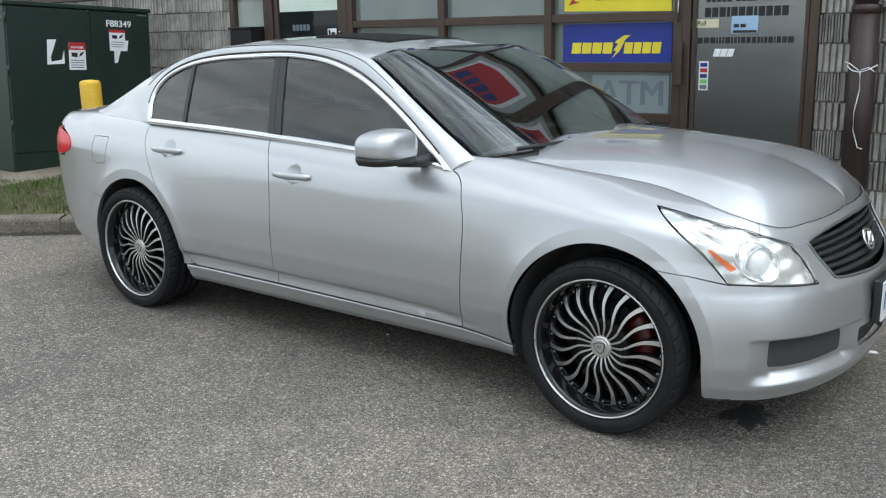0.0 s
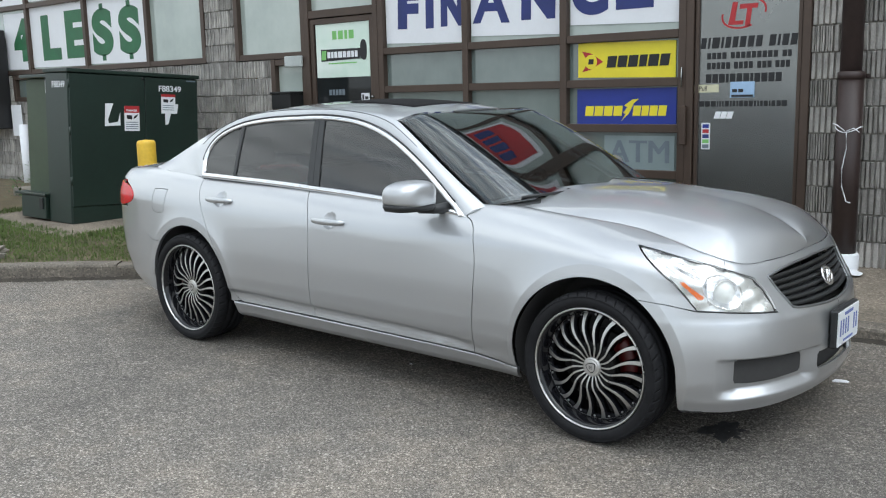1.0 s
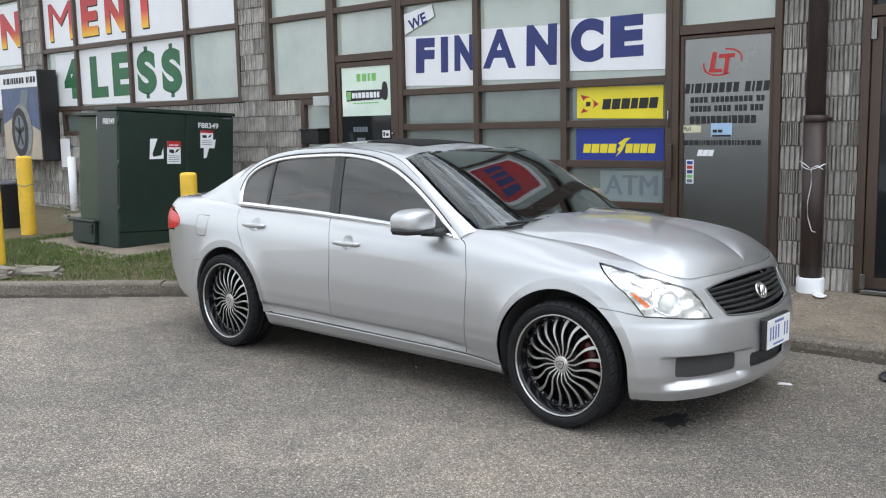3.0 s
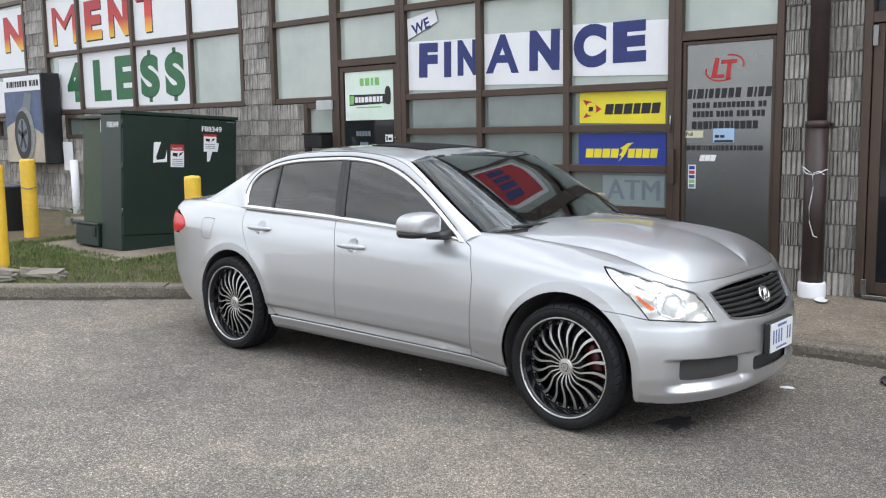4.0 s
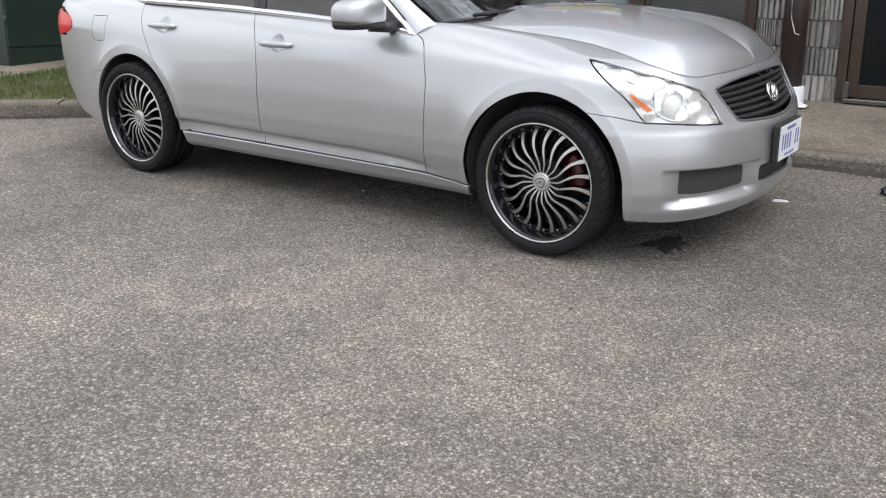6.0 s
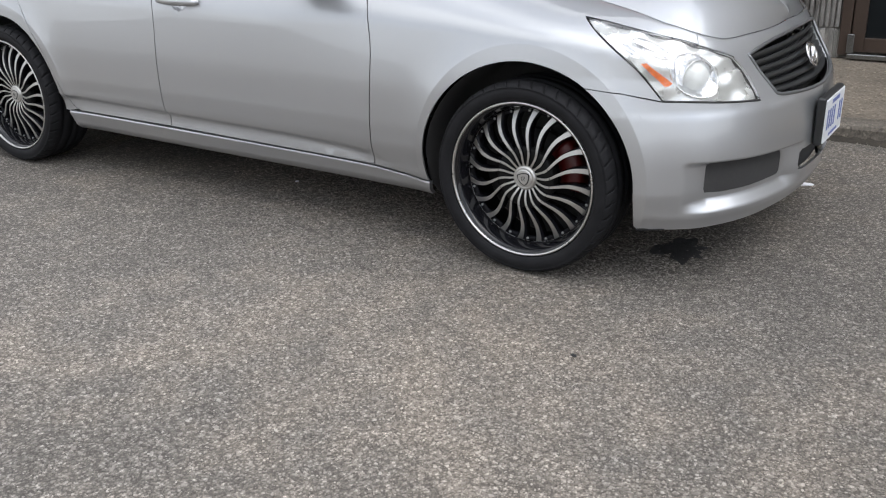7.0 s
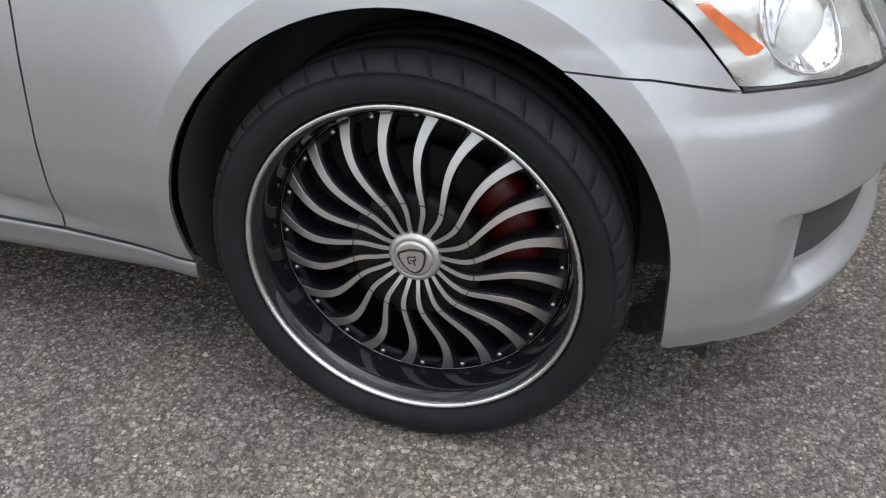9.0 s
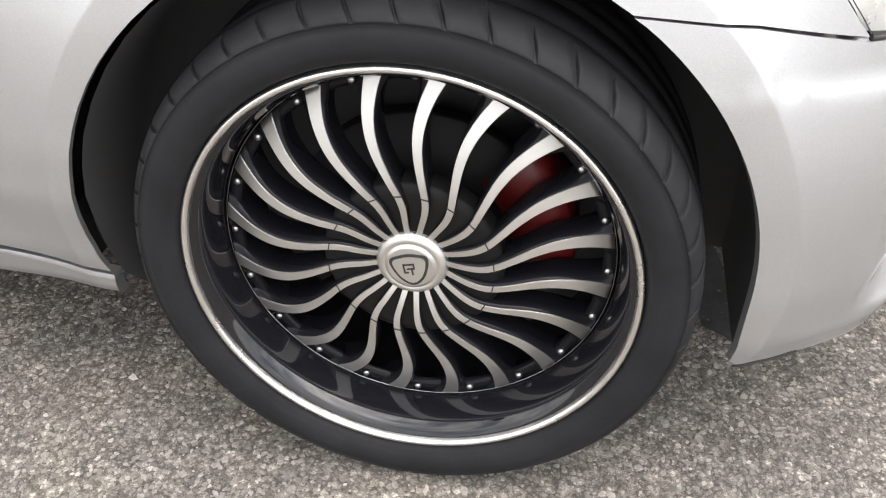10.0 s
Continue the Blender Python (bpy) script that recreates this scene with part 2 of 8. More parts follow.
M_FILM = film_material("frosted pane", (0.32, 0.375, 0.345), (0.48, 0.53, 0.49))
M_FILMD = film_material("dim pane", (0.13, 0.165, 0.155), (0.22, 0.26, 0.245), 0.1)
M_DARKPANE = film_material("dark pane", (0.010, 0.012, 0.013), (0.022, 0.024, 0.025), 0.06)
M_DARKPANE.node_tree.nodes["Principled BSDF"].inputs["Coat Weight"].default_value = 0.35
M_DARKPANE.node_tree.nodes["Principled BSDF"].inputs["Specular IOR Level"].default_value = 0.2
M_STEEL = simple("brushed steel sheet", (0.25, 0.255, 0.25), 0.26, metal=0.9, var=0.1, scale=2, fine=25)
M_WHITE = simple("white sign board", (0.78, 0.79, 0.82), 0.5, var=0.04, scale=2, fine=30)
M_NAVY = simple("navy paint", (0.020, 0.032, 0.155), 0.5, var=0.15)
M_GREENP = simple("green paint", (0.025, 0.13, 0.055), 0.5, var=0.2)
M_YELLOW = simple("sign yellow", (0.78, 0.66, 0.03), 0.4, var=0.05)
M_BLUE = simple("sign blue", (0.014, 0.034, 0.27), 0.4, var=0.1)
M_BLACK = simple("black print", (0.012, 0.012, 0.014), 0.5, var=0.1)
M_RED = simple("red print", (0.42, 0.025, 0.03), 0.5, var=0.1)
M_GREYP = simple("grey print", (0.14, 0.17, 0.2), 0.5, var=0.1)
M_LIME = simple("lime print", (0.2, 0.5, 0.14), 0.5, var=0.1)
M_TRAFO = simple("dark green enamel", (0.013, 0.026, 0.020), 0.38, var=0.18, scale=2.5, fine=18)
M_TRAFO2 = simple("faded green enamel", (0.04, 0.062, 0.033), 0.5, var=0.2, scale=2.5, fine=18)
M_BOLLARD = simple("bollard yellow", (0.66, 0.42, 0.035), 0.5, var=0.15, scale=5, fine=40, bump=0.001)
M_FASCIA = simple("dark fascia sheet", (0.02, 0.022, 0.026), 0.4, var=0.2, scale=1.2, fine=12)
M_PLASTIC = simple("black plastic", (0.012, 0.012, 0.013), 0.5, var=0.15)
M_LEAF = simple("weed leaves", (0.06, 0.11, 0.03), 0.6, var=0.3)

# ---------------------------------------------------------------- mesh helpers


def mesh_object(name, bm, mat, parent=None, label="", smooth=False, place=None):
    me = bpy.data.meshes.new(name)
    bm.normal_update()
    bm.to_mesh(me)
    bm.free()
    for m in (mat if isinstance(mat, (list, tuple)) else [mat]):
        me.materials.append(m)
    if smooth:
        for p in me.polygons:
            p.use_smooth = True
    ob = new(name, me)
    if parent is not None:
        ob.parent = parent
    if place is not None:
        ob.matrix_basis = place
    if label:
        tagged(ob, label)
    return ob


def part(name, bm, mat, parent, label="", smooth=False, place=None):
    return mesh_object(name, bm, mat, parent, label, smooth, place)


def thing(name, place, label, category, group="", kind=""):
    ob = new(name)
    ob.empty_display_size = 0.1
    ob.matrix_basis = place
    return tagged(ob, label, category, group, kind)


def box_into(bm, x0, x1, y0, y1, z0, z1, bevel=0.0, segs=1):
    tmp = bmesh.new()
    bmesh.ops.create_cube(tmp, size=1, matrix=Matrix.Translation(((x0 + x1) / 2, (y0 + y1) / 2, (z0 + z1) / 2)) @ Matrix.Diagonal((x1 - x0, y1 - y0, z1 - z0, 1)))
    if bevel:
        bmesh.ops.bevel(tmp, geom=tmp.edges[:], offset=bevel, segments=segs, affect="EDGES", profile=0.6)
    merge_into(bm, tmp)
    return bm


def merge_into(bm, tmp, m=None):
    vs = {}
    for v in tmp.verts:
        vs[v] = bm.verts.new(m @ v.co if m else v.co)
    for f in tmp.faces:
        try:
            nf = bm.faces.new([vs[v] for v in f.verts])
            nf.smooth, nf.material_index = f.smooth, f.material_index
        except ValueError:
            pass
    tmp.free()
    return bm


def box(x0, x1, y0, y1, z0, z1, bevel=0.0, segs=1):
    return box_into(bmesh.new(), x0, x1, y0, y1, z0, z1, bevel, segs)


def tube(points, radius, sides=12, caps=True):
    """A round bar along points."""
    bm = bmesh.new()
    pts = [Vector(p) for p in points]
    rings = []
    for i, p in enumerate(pts):
        d = (pts[min(i + 1, len(pts) - 1)] - pts[max(i - 1, 0)]).normalized()
        q = d.to_track_quat("Z", "Y")
        r = radius[i] if isinstance(radius, (list, tuple)) else radius
        rings.append([bm.verts.new(p + q @ Vector((r * math.cos(a), r * math.sin(a), 0))) for a in (2 * math.pi * k / sides for k in range(sides))])
    for a, b in zip(rings, rings[1:]):
        for k in range(sides):
            bm.faces.new((a[k], a[(k + 1) % sides], b[(k + 1) % sides], b[k])).smooth = True
    if caps:
        bm.faces.new(list(reversed(rings[0])))
        bm.faces.new(rings[-1])
    return bm


def lathe(profile, sides=48, axis="Z"):
    """A turned form from (radius, height) pairs."""
    bm = bmesh.new()
    rings = []
    for r, h in profile:
        ring = []
        for k in range(sides):
            a = 2 * math.pi * k / sides
            p = (r * math.cos(a), r * math.sin(a), h) if axis == "Z" else (r * math.cos(a), h, r * math.sin(a))
            ring.append(bm.verts.new(p))
        rings.append(ring)
    for a, b in zip(rings, rings[1:]):
        for k in range(sides):
            bm.faces.new((a[k], a[(k + 1) % sides], b[(k + 1) % sides], b[k])).smooth = True
    return bm


def polygon(points, y0, y1):
    """A flat shape in x and z, from y0 back to y1."""
    bm = bmesh.new()
    a = [bm.verts.new((x, y0, z)) for x, z in points]
    b = [bm.verts.new((x, y1, z)) for x, z in points]
    bm.faces.new(a)
    bm.faces.new(list(reversed(b)))
    n = len(a)
    for i in range(n):
        bm.faces.new((a[i], b[i], b[(i + 1) % n], a[(i + 1) % n]))
    bmesh.ops.recalc_face_normals(bm, faces=bm.faces[:])
    return bm


def letters(text, mat, parent, x, z, height, width=0, bold=0.0, y=0.0, shear=0.0, tilt=0.0, name="lettering", depth=0.002, label=""):
    """Words in the built-in font, standing in the x-z plane, centred on x, with their base at z."""
    cu = bpy.data.curves.new(name, "FONT")
    cu.body, cu.size, cu.extrude, cu.offset, cu.shear = text, 1.0, 0.0, bold, shear
    cu.align_x = "CENTER"
    tmp = bpy.data.objects.new(name, cu)
    me = bpy.data.meshes.new_from_object(tmp)
    bpy.data.objects.remove(tmp)
    co = np.array([v.co[:] for v in me.vertices])
    lo, hi = co.min(0), co.max(0)
    sz = height / (hi[1] - lo[1])
    sx = width / (hi[0] - lo[0]) if width else sz
    c, s = math.cos(radians(tilt)), math.sin(radians(tilt))
    for v in me.vertices:
        px, pz = (v.co.x - (lo[0] + hi[0]) / 2) * sx, (v.co.y - lo[1]) * sz
        v.co = (x + c * px - s * pz, y, z + s * px + c * pz)
    me.materials.clear()
    me.materials.append(mat)
    ob = new(name, me)
    ob.parent = parent
    if label:
        tagged(ob, label)
    return ob


# ---------------------------------------------------------------- ground
bm = bmesh.new()
ring = [0, 1.5, 3, 5, 8, 12, 20, 40, 100, 300, 900]
rows_v = []
for r in ring:
    rows_v.append([bm.verts.new((r * math.cos(a), r * math.sin(a), 0)) for a in (2 * math.pi * k / 48 for k in range(48))] if r else [bm.verts.new((0, 0, 0))] * 48)
for a, b in zip(rows_v, rows_v[1:]):
    for k in range(48):
        vs = [a[k], b[k], b[(k + 1) % 48], a[(k + 1) % 48]]
        if a[0] is a[1]:
            vs = [a[0], b[k], b[(k + 1) % 48]]
        bm.faces.new(vs)
bmesh.ops.recalc_face_normals(bm, faces=bm.faces[:])
ground = mesh_object("ground", bm, M_ASPHALT)
tagged(ground, "worn grey asphalt lot with pale exposed aggregate", "ground", kind="structure")

# kerb line: a diagonal beside the grass, then along the sidewalk
WALL_Y = 3.878


def offset_path(pts, d):
    out = []
    for i, p in enumerate(pts):
        a, b = Vector(pts[max(i - 1, 0)]), Vector(pts[min(i + 1, len(pts) - 1)])
        t = (b - a).normalized()
        out.append((p[0] - t.y * d, p[1] + t.x * d))
    return out

KERB = [(-16.0, -8.43), (-9.0, -2.6), (-6.13, -0.205), (-4.96, 0.77), (-4.2, 1.4), (-3.6, 1.85), (-3.1, 2.14), (-2.5, 2.3), (-1.8, 2.34), (0.43, 2.345), (0.99, 2.40), (4.0, 2.55), (22.0, 2.9)]
KW, KH = 0.16, 0.13


def strip(paths_z, name, mat, wobble=0.0):
    """A swept edge: each path is a list of points with its own height."""
    bmk = bmesh.new()
    rows_k = []
    for pts, z in paths_z:
        rows_k.append([bmk.verts.new((x + noise.noise((x * 3, y * 3, z * 9)) * wobble, y + noise.noise((x * 3 + 7, y * 3, z * 9)) * wobble, z + noise.noise((x * 2, y * 2, 5)) * wobble * (z > 0.02))) for x, y in pts])
    for a, b in zip(rows_k, rows_k[1:]):
        for i in range(len(a) - 1):
            bmk.faces.new((a[i], a[i + 1], b[i + 1], b[i]))
    bmesh.ops.recalc_face_normals(bmk, faces=bmk.faces[:])
    return bmk


def dense(pts, step=0.25):
    out = []
    for a, b in zip(pts, pts[1:]):
        n = max(1, int((Vector(b) - Vector(a)).length / step))
        out += [(a[0] + (b[0] - a[0]) * k / n, a[1] + (b[1] - a[1]) * k / n) for k in range(n)]
    return out + [pts[-1]]


def kerb_stone(pts, h):
    d = dense(pts)
    levels = [(offset_path(d, 0.0), -0.05), (offset_path(d, 0.0), h - 0.025), (offset_path(d, 0.008), h - 0.008), (offset_path(d, 0.03), h), (offset_path(d, KW - 0.01), h), (offset_path(d, KW), h - 0.012), (offset_path(d, KW), -0.05)]
    return strip(levels, "kerb", M_KERB, 0.006)


kerb = mesh_object("kerb", kerb_stone(KERB[0:4], KH), M_KERB)
tagged(kerb, "stained concrete kerb edging the grass strip", "kerb", kind="structure")
kerb2 = mesh_object("kerb", kerb_stone([(-4.957, 0.7725), *KERB[4:9]], 0.12), M_KERB)
tagged(kerb2, "curved concrete kerb by the shop fronts", "kerb", kind="structure")
kerb3 = mesh_object("kerb", kerb_stone([(-1.79, 2.34), *KERB[9:]], 0.09), M_KERB)
tagged(kerb3, "worn low concrete kerb of the sidewalk", "kerb", kind="structure")


def sheet(front, back_y, zf, zb, mat_rows=3):
    bms = bmesh.new()
    rows_s = []
    for k in range(mat_rows + 1):
        f = k / mat_rows
        rows_s.append([bms.verts.new((x, y + (back_y - y) * f, zf + (zb - zf) * f)) for x, y in front])
    for a, b in zip(rows_s, rows_s[1:]):
        for i in range(len(a) - 1):
            bms.faces.new((a[i], a[i + 1], b[i + 1], b[i]))
    bmesh.ops.recalc_face_normals(bms, faces=bms.faces[:])
    return bms


lawn_edge = [p for p in offset_path(dense(KERB[0:5]), KW - 0.005)]
lawn_edge = [p for p in lawn_edge if p[0] < -4.55]
lawn = mesh_object("lawn", sheet(lawn_edge, WALL_Y + 0.05, 0.112, 0.15), M_SOIL)
tagged(lawn, "bare brown soil under patchy grass", "lawn", kind="structure")

# dirt and grit washed against the foot of the kerbs
def gutter_dirt(line, seed):
    r = np.random.default_rng(seed)
    d = dense(line, 0.035)
    bmd = bmesh.new()
    wide = [0.035 + 0.05 * max(0.0, noise.noise((x * 2.3, y * 2.3, seed)) + 0.25) + 0.012 * r.random() for x, y in d]
    rows_d = [[], [], []]
    o0 = offset_path(d, 1.0)
    for k, (f, z) in enumerate(((-0.2, 0.024), (0.35, 0.013), (1.0, 0.0015))):
        rows_d[k] = [bmd.verts.new((p[0] - (q[0] - p[0]) * w * f, p[1] - (q[1] - p[1]) * w * f, z * (0.6 + 0.7 * r.random()))) for p, q, w in zip(d, o0, wide)]
    for a, b in zip(rows_d, rows_d[1:]):
        for i in range(len(a) - 1):
            bmd.faces.new((a[i], a[i + 1], b[i + 1], b[i])).smooth = True
    bmesh.ops.recalc_face_normals(bmd, faces=bmd.faces[:])
    ob = mesh_object("gutter_dirt", bmd, M_DIRT)
    tagged(ob, "dark dirt washed against the kerb foot", "dirt", kind="stuff")
    verts, faces = [], []
    for _ in range(len(d) * 9):
        i = int(r.integers(0, len(d)))
        w = abs(r.normal(0, 0.11)) + 0.01
        cx, cy = d[i][0] - (o0[i][0] - d[i][0]) * w + r.normal(0, 0.02), d[i][1] - (o0[i][1] - d[i][1]) * w + r.normal(0, 0.02)
        k = 0.003 + 0.006 * r.random() ** 2
        o = len(verts)
        turn = r.random() * 3
        for j in range(4):
            verts.append((cx + k * 1.2 * math.cos(turn + j * 1.6) * (0.7 + 0.5 * r.random()), cy + k * math.sin(turn + j * 1.6) * (0.7 + 0.5 * r.random()), 0.001))
        verts.append((cx, cy, 0.001 + k * (0.8 + 0.6 * r.random())))
        faces += [(o + j, o + (j + 1) % 4, o + 4) for j in range(4)]
    me = bpy.data.meshes.new("gutter_grit")
    me.from_pydata(verts, [], faces)
    me.materials.append(M_PAD)
    tagged(new("gutter_grit", me), "pale loose grit along the kerb", "grit", kind="stuff")


gutter_dirt([(-0.6, 2.345), (0.43, 2.345), (0.99, 2.40), (3.2, 2.51)], 5)
gutter_dirt([(-7.2, -1.098), (-6.13, -0.205), (-4.96, 0.77), (-4.2, 1.4), (-3.6, 1.85)], 6)

# sidewalk slabs, each cast between joints
walk_edge = [p for p in offset_path(dense(KERB[3:], 0.2), KW - 0.005) if p[0] > -4.62]
sidewalk = thing("pavement", pose(0, 0, 0), "sand-grey concrete sidewalk along the shop fronts", "sidewalk", kind="structure")
xs_slab = [-4.62, -3.1, -1.6, -0.1, 1.4, 2.9, 4.4, 5.9, 7.4, 21.0]
for x0, x1 in zip(xs_slab, xs_slab[1:]):
    edge = [(x0 + 0.004, None)] + [p for p in walk_edge if x0 + 0.05 < p[0] < x1 - 0.05] + [(x1 - 0.004, None)]
    full = []
    for x, y in edge:
        if y is None:
            a = min(walk_edge, key=lambda p: abs(p[0] - x))
            y = a[1]
        full.append((x, y))
    part("slab", sheet(full, WALL_Y + 0.08, 0.089, 0.166), M_WALK, sidewalk)
mesh_object("sidewalk_bed", sheet([(-4.62, 1.4), (-3.1, 2.35), (21, 3.0)], WALL_Y + 0.06, 0.07, 0.15), M_MORTAR, sidewalk)

# grass: blades in patches on the soil
rng = np.random.default_rng(4)
bm = bmesh.new()
for k in range(60000):
    x, y = rng.uniform(-9.2, -4.6), rng.uniform(-2.5, 3.7)
    if y < x * 0.833 + 4.9 + 0.24 or (-8.9 < x < -6.75 and y > 1.45):
        continue
    dens = noise.noise((x * 1.3, y * 1.3, 2.0)) + 0.6 * noise.noise((x * 5, y * 5, 4.0))
    if dens < rng.uniform(-1.1, 0.2):
        continue
    z = 0.112 + 0.038 * max(0, min(1, (y - (x * 0.833 + 5.05)) / 3))
    h, a, lean = rng.uniform(0.015, 0.045), rng.uniform(0, 6.3), rng.uniform(0.0, 0.03)
    dx, dy = 0.005 * math.cos(a), 0.005 * math.sin(a)
    bx, by = lean * math.sin(a), lean * math.cos(a)
    v = [bm.verts.new(p) for p in ((x - dx, y - dy, z - 0.01), (x + dx, y + dy, z - 0.01), (x + bx * 0.4 + dx * 0.7, y + by * 0.4 + dy * 0.7, z + h * 0.6), (x + bx, y + by, z + h))]
    bm.faces.new((v[0], v[1], v[2]))
    bm.faces.new((v[0], v[2], v[3]))
grass = mesh_object("grass", bm, M_GRASS)
tagged(grass, "short patchy green grass with dry spots", "grass", kind="stuff")

# ---------------------------------------------------------------- building
B = pose(0, WALL_Y, 0, 0, -0.6, 0)
SILL, MID, TOP, ROOF = 1.978, 2.955, 3.95, 5.3
BASE = 0.05


def block_meshes():
    """Ribbed split-face blocks: a few shapes that all blocks share."""
    made = []
    for s in range(4):
        r = random.Random(40 + s)
        bmb = bmesh.new()
        cols = []
        prof = []
        for k in range(8):
            u0 = -0.197 + k * 0.0493
            d = 0.030 + r.uniform(-0.008, 0.008)
            prof += [(u0, 0.0), (u0 + 0.005, -d), (u0 + 0.033, -d + r.uniform(-0.007, 0.007)), (u0 + 0.038, 0.0)]
        prof.append((0.197, 0.0))
        zs = (-0.096, -0.09, 0.0, 0.09, 0.096)
        for zi, z in enumerate(zs):
            f = 0.72 if zi in (0, 4) else r.uniform(0.85, 1.1)
            cols.append([bmb.verts.new((u, d * f + (r.uniform(-0.007, 0.007) if d and zi == 2 else 0), z)) for u, d in prof])
        for a, b in zip(cols, cols[1:]):
            for i in range(len(a) - 1):
                bmb.faces.new((a[i], a[i + 1], b[i + 1], b[i]))
        bmesh.ops.recalc_face_normals(bmb, faces=bmb.faces[:])
        me = bpy.data.meshes.new("block")
        bmb.to_mesh(me)
        bmb.free()
        me.materials.append(M_BLOCK)
        if sum(p.normal.y for p in me.polygons) > 0:
            me.flip_normals()
        made.append(me)
    return made


WALL_JOBS = []


def wall(name, u0, u1, w0, w1, label, holes=(), blocks=True):
    """A thick wall piece with a mortar bed; its blocks are laid at the end of the file."""
    bmw = bmesh.new()
    us = sorted({u0, u1, *[h[0] for h in holes], *[h[1] for h in holes]})
    ws = sorted({w0, w1, *[h[2] for h in holes], *[h[3] for h in holes]})
    for a, b in zip(us, us[1:]):
        for c, d in zip(ws, ws[1:]):
            m = ((a + b) / 2, (c + d) / 2)
            if not any(h[0] < m[0] < h[1] and h[2] < m[1] < h[3] for h in holes):
                box_into(bmw, a, b, 0.028, 0.3, c, d)
    ob = mesh_object(name, bmw, M_MORTAR, place=B)
    tagged(ob, label, "wall", kind="structure")
    if blocks:
        WALL_JOBS.append((ob, u0, u1, w0, w1, holes))
    return ob


def glazing(name, us, ws, label, fill, bar=0.07, deep=0.11):
    """A run of shop window: posts at us, rails at ws, one pane in each bay."""
    win = thing(name, B, label, "window", kind="structure")
    for i, u in enumerate(us):
        part("mullion", box(u - bar / 2, u + bar / 2, -0.015, deep, ws[0] - bar / 2, ws[-1] + bar / 2, 0.004), M_BRONZE, win)
    for i, (a, b) in enumerate(zip(us, us[1:])):
        for w in ws:
            part("rail", box(a + bar / 2, b - bar / 2, -0.008, deep - 0.01, w - bar / 2, w + bar / 2, 0.004), M_BRONZE, win)
        for j, (c, d) in enumerate(zip(ws, ws[1:])):
            mat = fill(i, j)
            if mat:
                part("pane", box(a + bar / 2 - 0.008, b - bar / 2 + 0.008, 0.05, 0.06, c + bar / 2 - 0.008, d - bar / 2 + 0.008), mat, win)
    return win


wall("wall_1", -15.5, -6.485, BASE, SILL - 0.04, "tan ribbed split-face block wall under the windows", holes=((-12.62, -12.0, 1.53, 1.935), (-15.2, -14.4, 1.53, 1.935)))
wall("wall_2", -13.875, -13.205, SILL - 0.04, TOP, "tan ribbed block pier between shop windows")
wall("wall_3", -7.685, -7.11, SILL - 0.04, TOP, "tan ribbed block pier beside the entrance")
wall("wall_4", -0.36, 0.275, BASE + 0.08, TOP, "weathered ribbed block pier between two doors")
parapet = wall("wall_5", -40.0, 22.0, TOP + 0.035, ROOF, "plain parapet wall above the shop fronts", blocks=False)
wall("wall_6", -40.0, -15.5, BASE - 0.1, TOP, "plain block end wall", blocks=False)
wall("wall_7", 1.55, 22.0, BASE - 0.1, TOP, "plain block wall past the last door", blocks=False)
bm = box(-40, 22, 0.3, 12, ROOF - 0.2, ROOF)
roof = mesh_object("roof", bm, M_MORTAR, place=B)
tagged(roof, "flat roof of the low commercial building", "roof", kind="structure")
bm = bmesh.new()
box_into(bm, -40, 22, 11.7, 12, -0.3, ROOF - 0.2)
box_into(bm, -40, -39.7, 0.3, 11.7, -0.3, ROOF - 0.2)
box_into(bm, 21.7, 22, 0.3, 11.7, -0.3, ROOF - 0.2)
tagged(mesh_object("wall_8", bm, M_MORTAR, place=B), "plain rear and end walls of the building", "wall", kind="structure")

glazing("window_1", [-15.45, -13.91], [SILL, MID - 0.25, TOP], "bronze-framed shop window with painted paper signs", lambda i, j: M_FILM)
glazing("window_2", [-13.17, -12.05, -10.43, -8.92, -7.72], [SILL, MID, TOP], "wide bronze-framed window with pale covered panes", lambda i, j: M_FILM)
glazing("window_3", [-7.075, -5.92], [SILL, MID, TOP], "bronze-framed window with frosted panes", lambda i, j: M_FILM)
glazing("window_4", [-6.45, -5.92], [0.27, SILL - 0.075], "narrow frosted sidelight beside the entrance", lambda i, j: M_FILM)
glazing("window_5", [-12.585, -12.035], [1.565, 1.90], "small dark bronze-framed low window", lambda i, j: M_FILMD)
glazing("window_6", [-15.165, -14.435], [1.565, 1.90], "small low window in the block wall", lambda i, j: M_FILMD)
glazing("window_7", [-4.745, -3.638, -2.53, -1.39], [0.25, 0.79, 1.18, 1.567, 1.957, MID, TOP], "bronze-framed shop front glazing in a grid of panes", lambda i, j: M_FILM if j >= 4 else M_FILMD)
# filler wall below the glazing
wall("wall_9", -6.485, 1.55, -0.1, BASE + 0.15, "concrete base below the shop fronts", blocks=False)


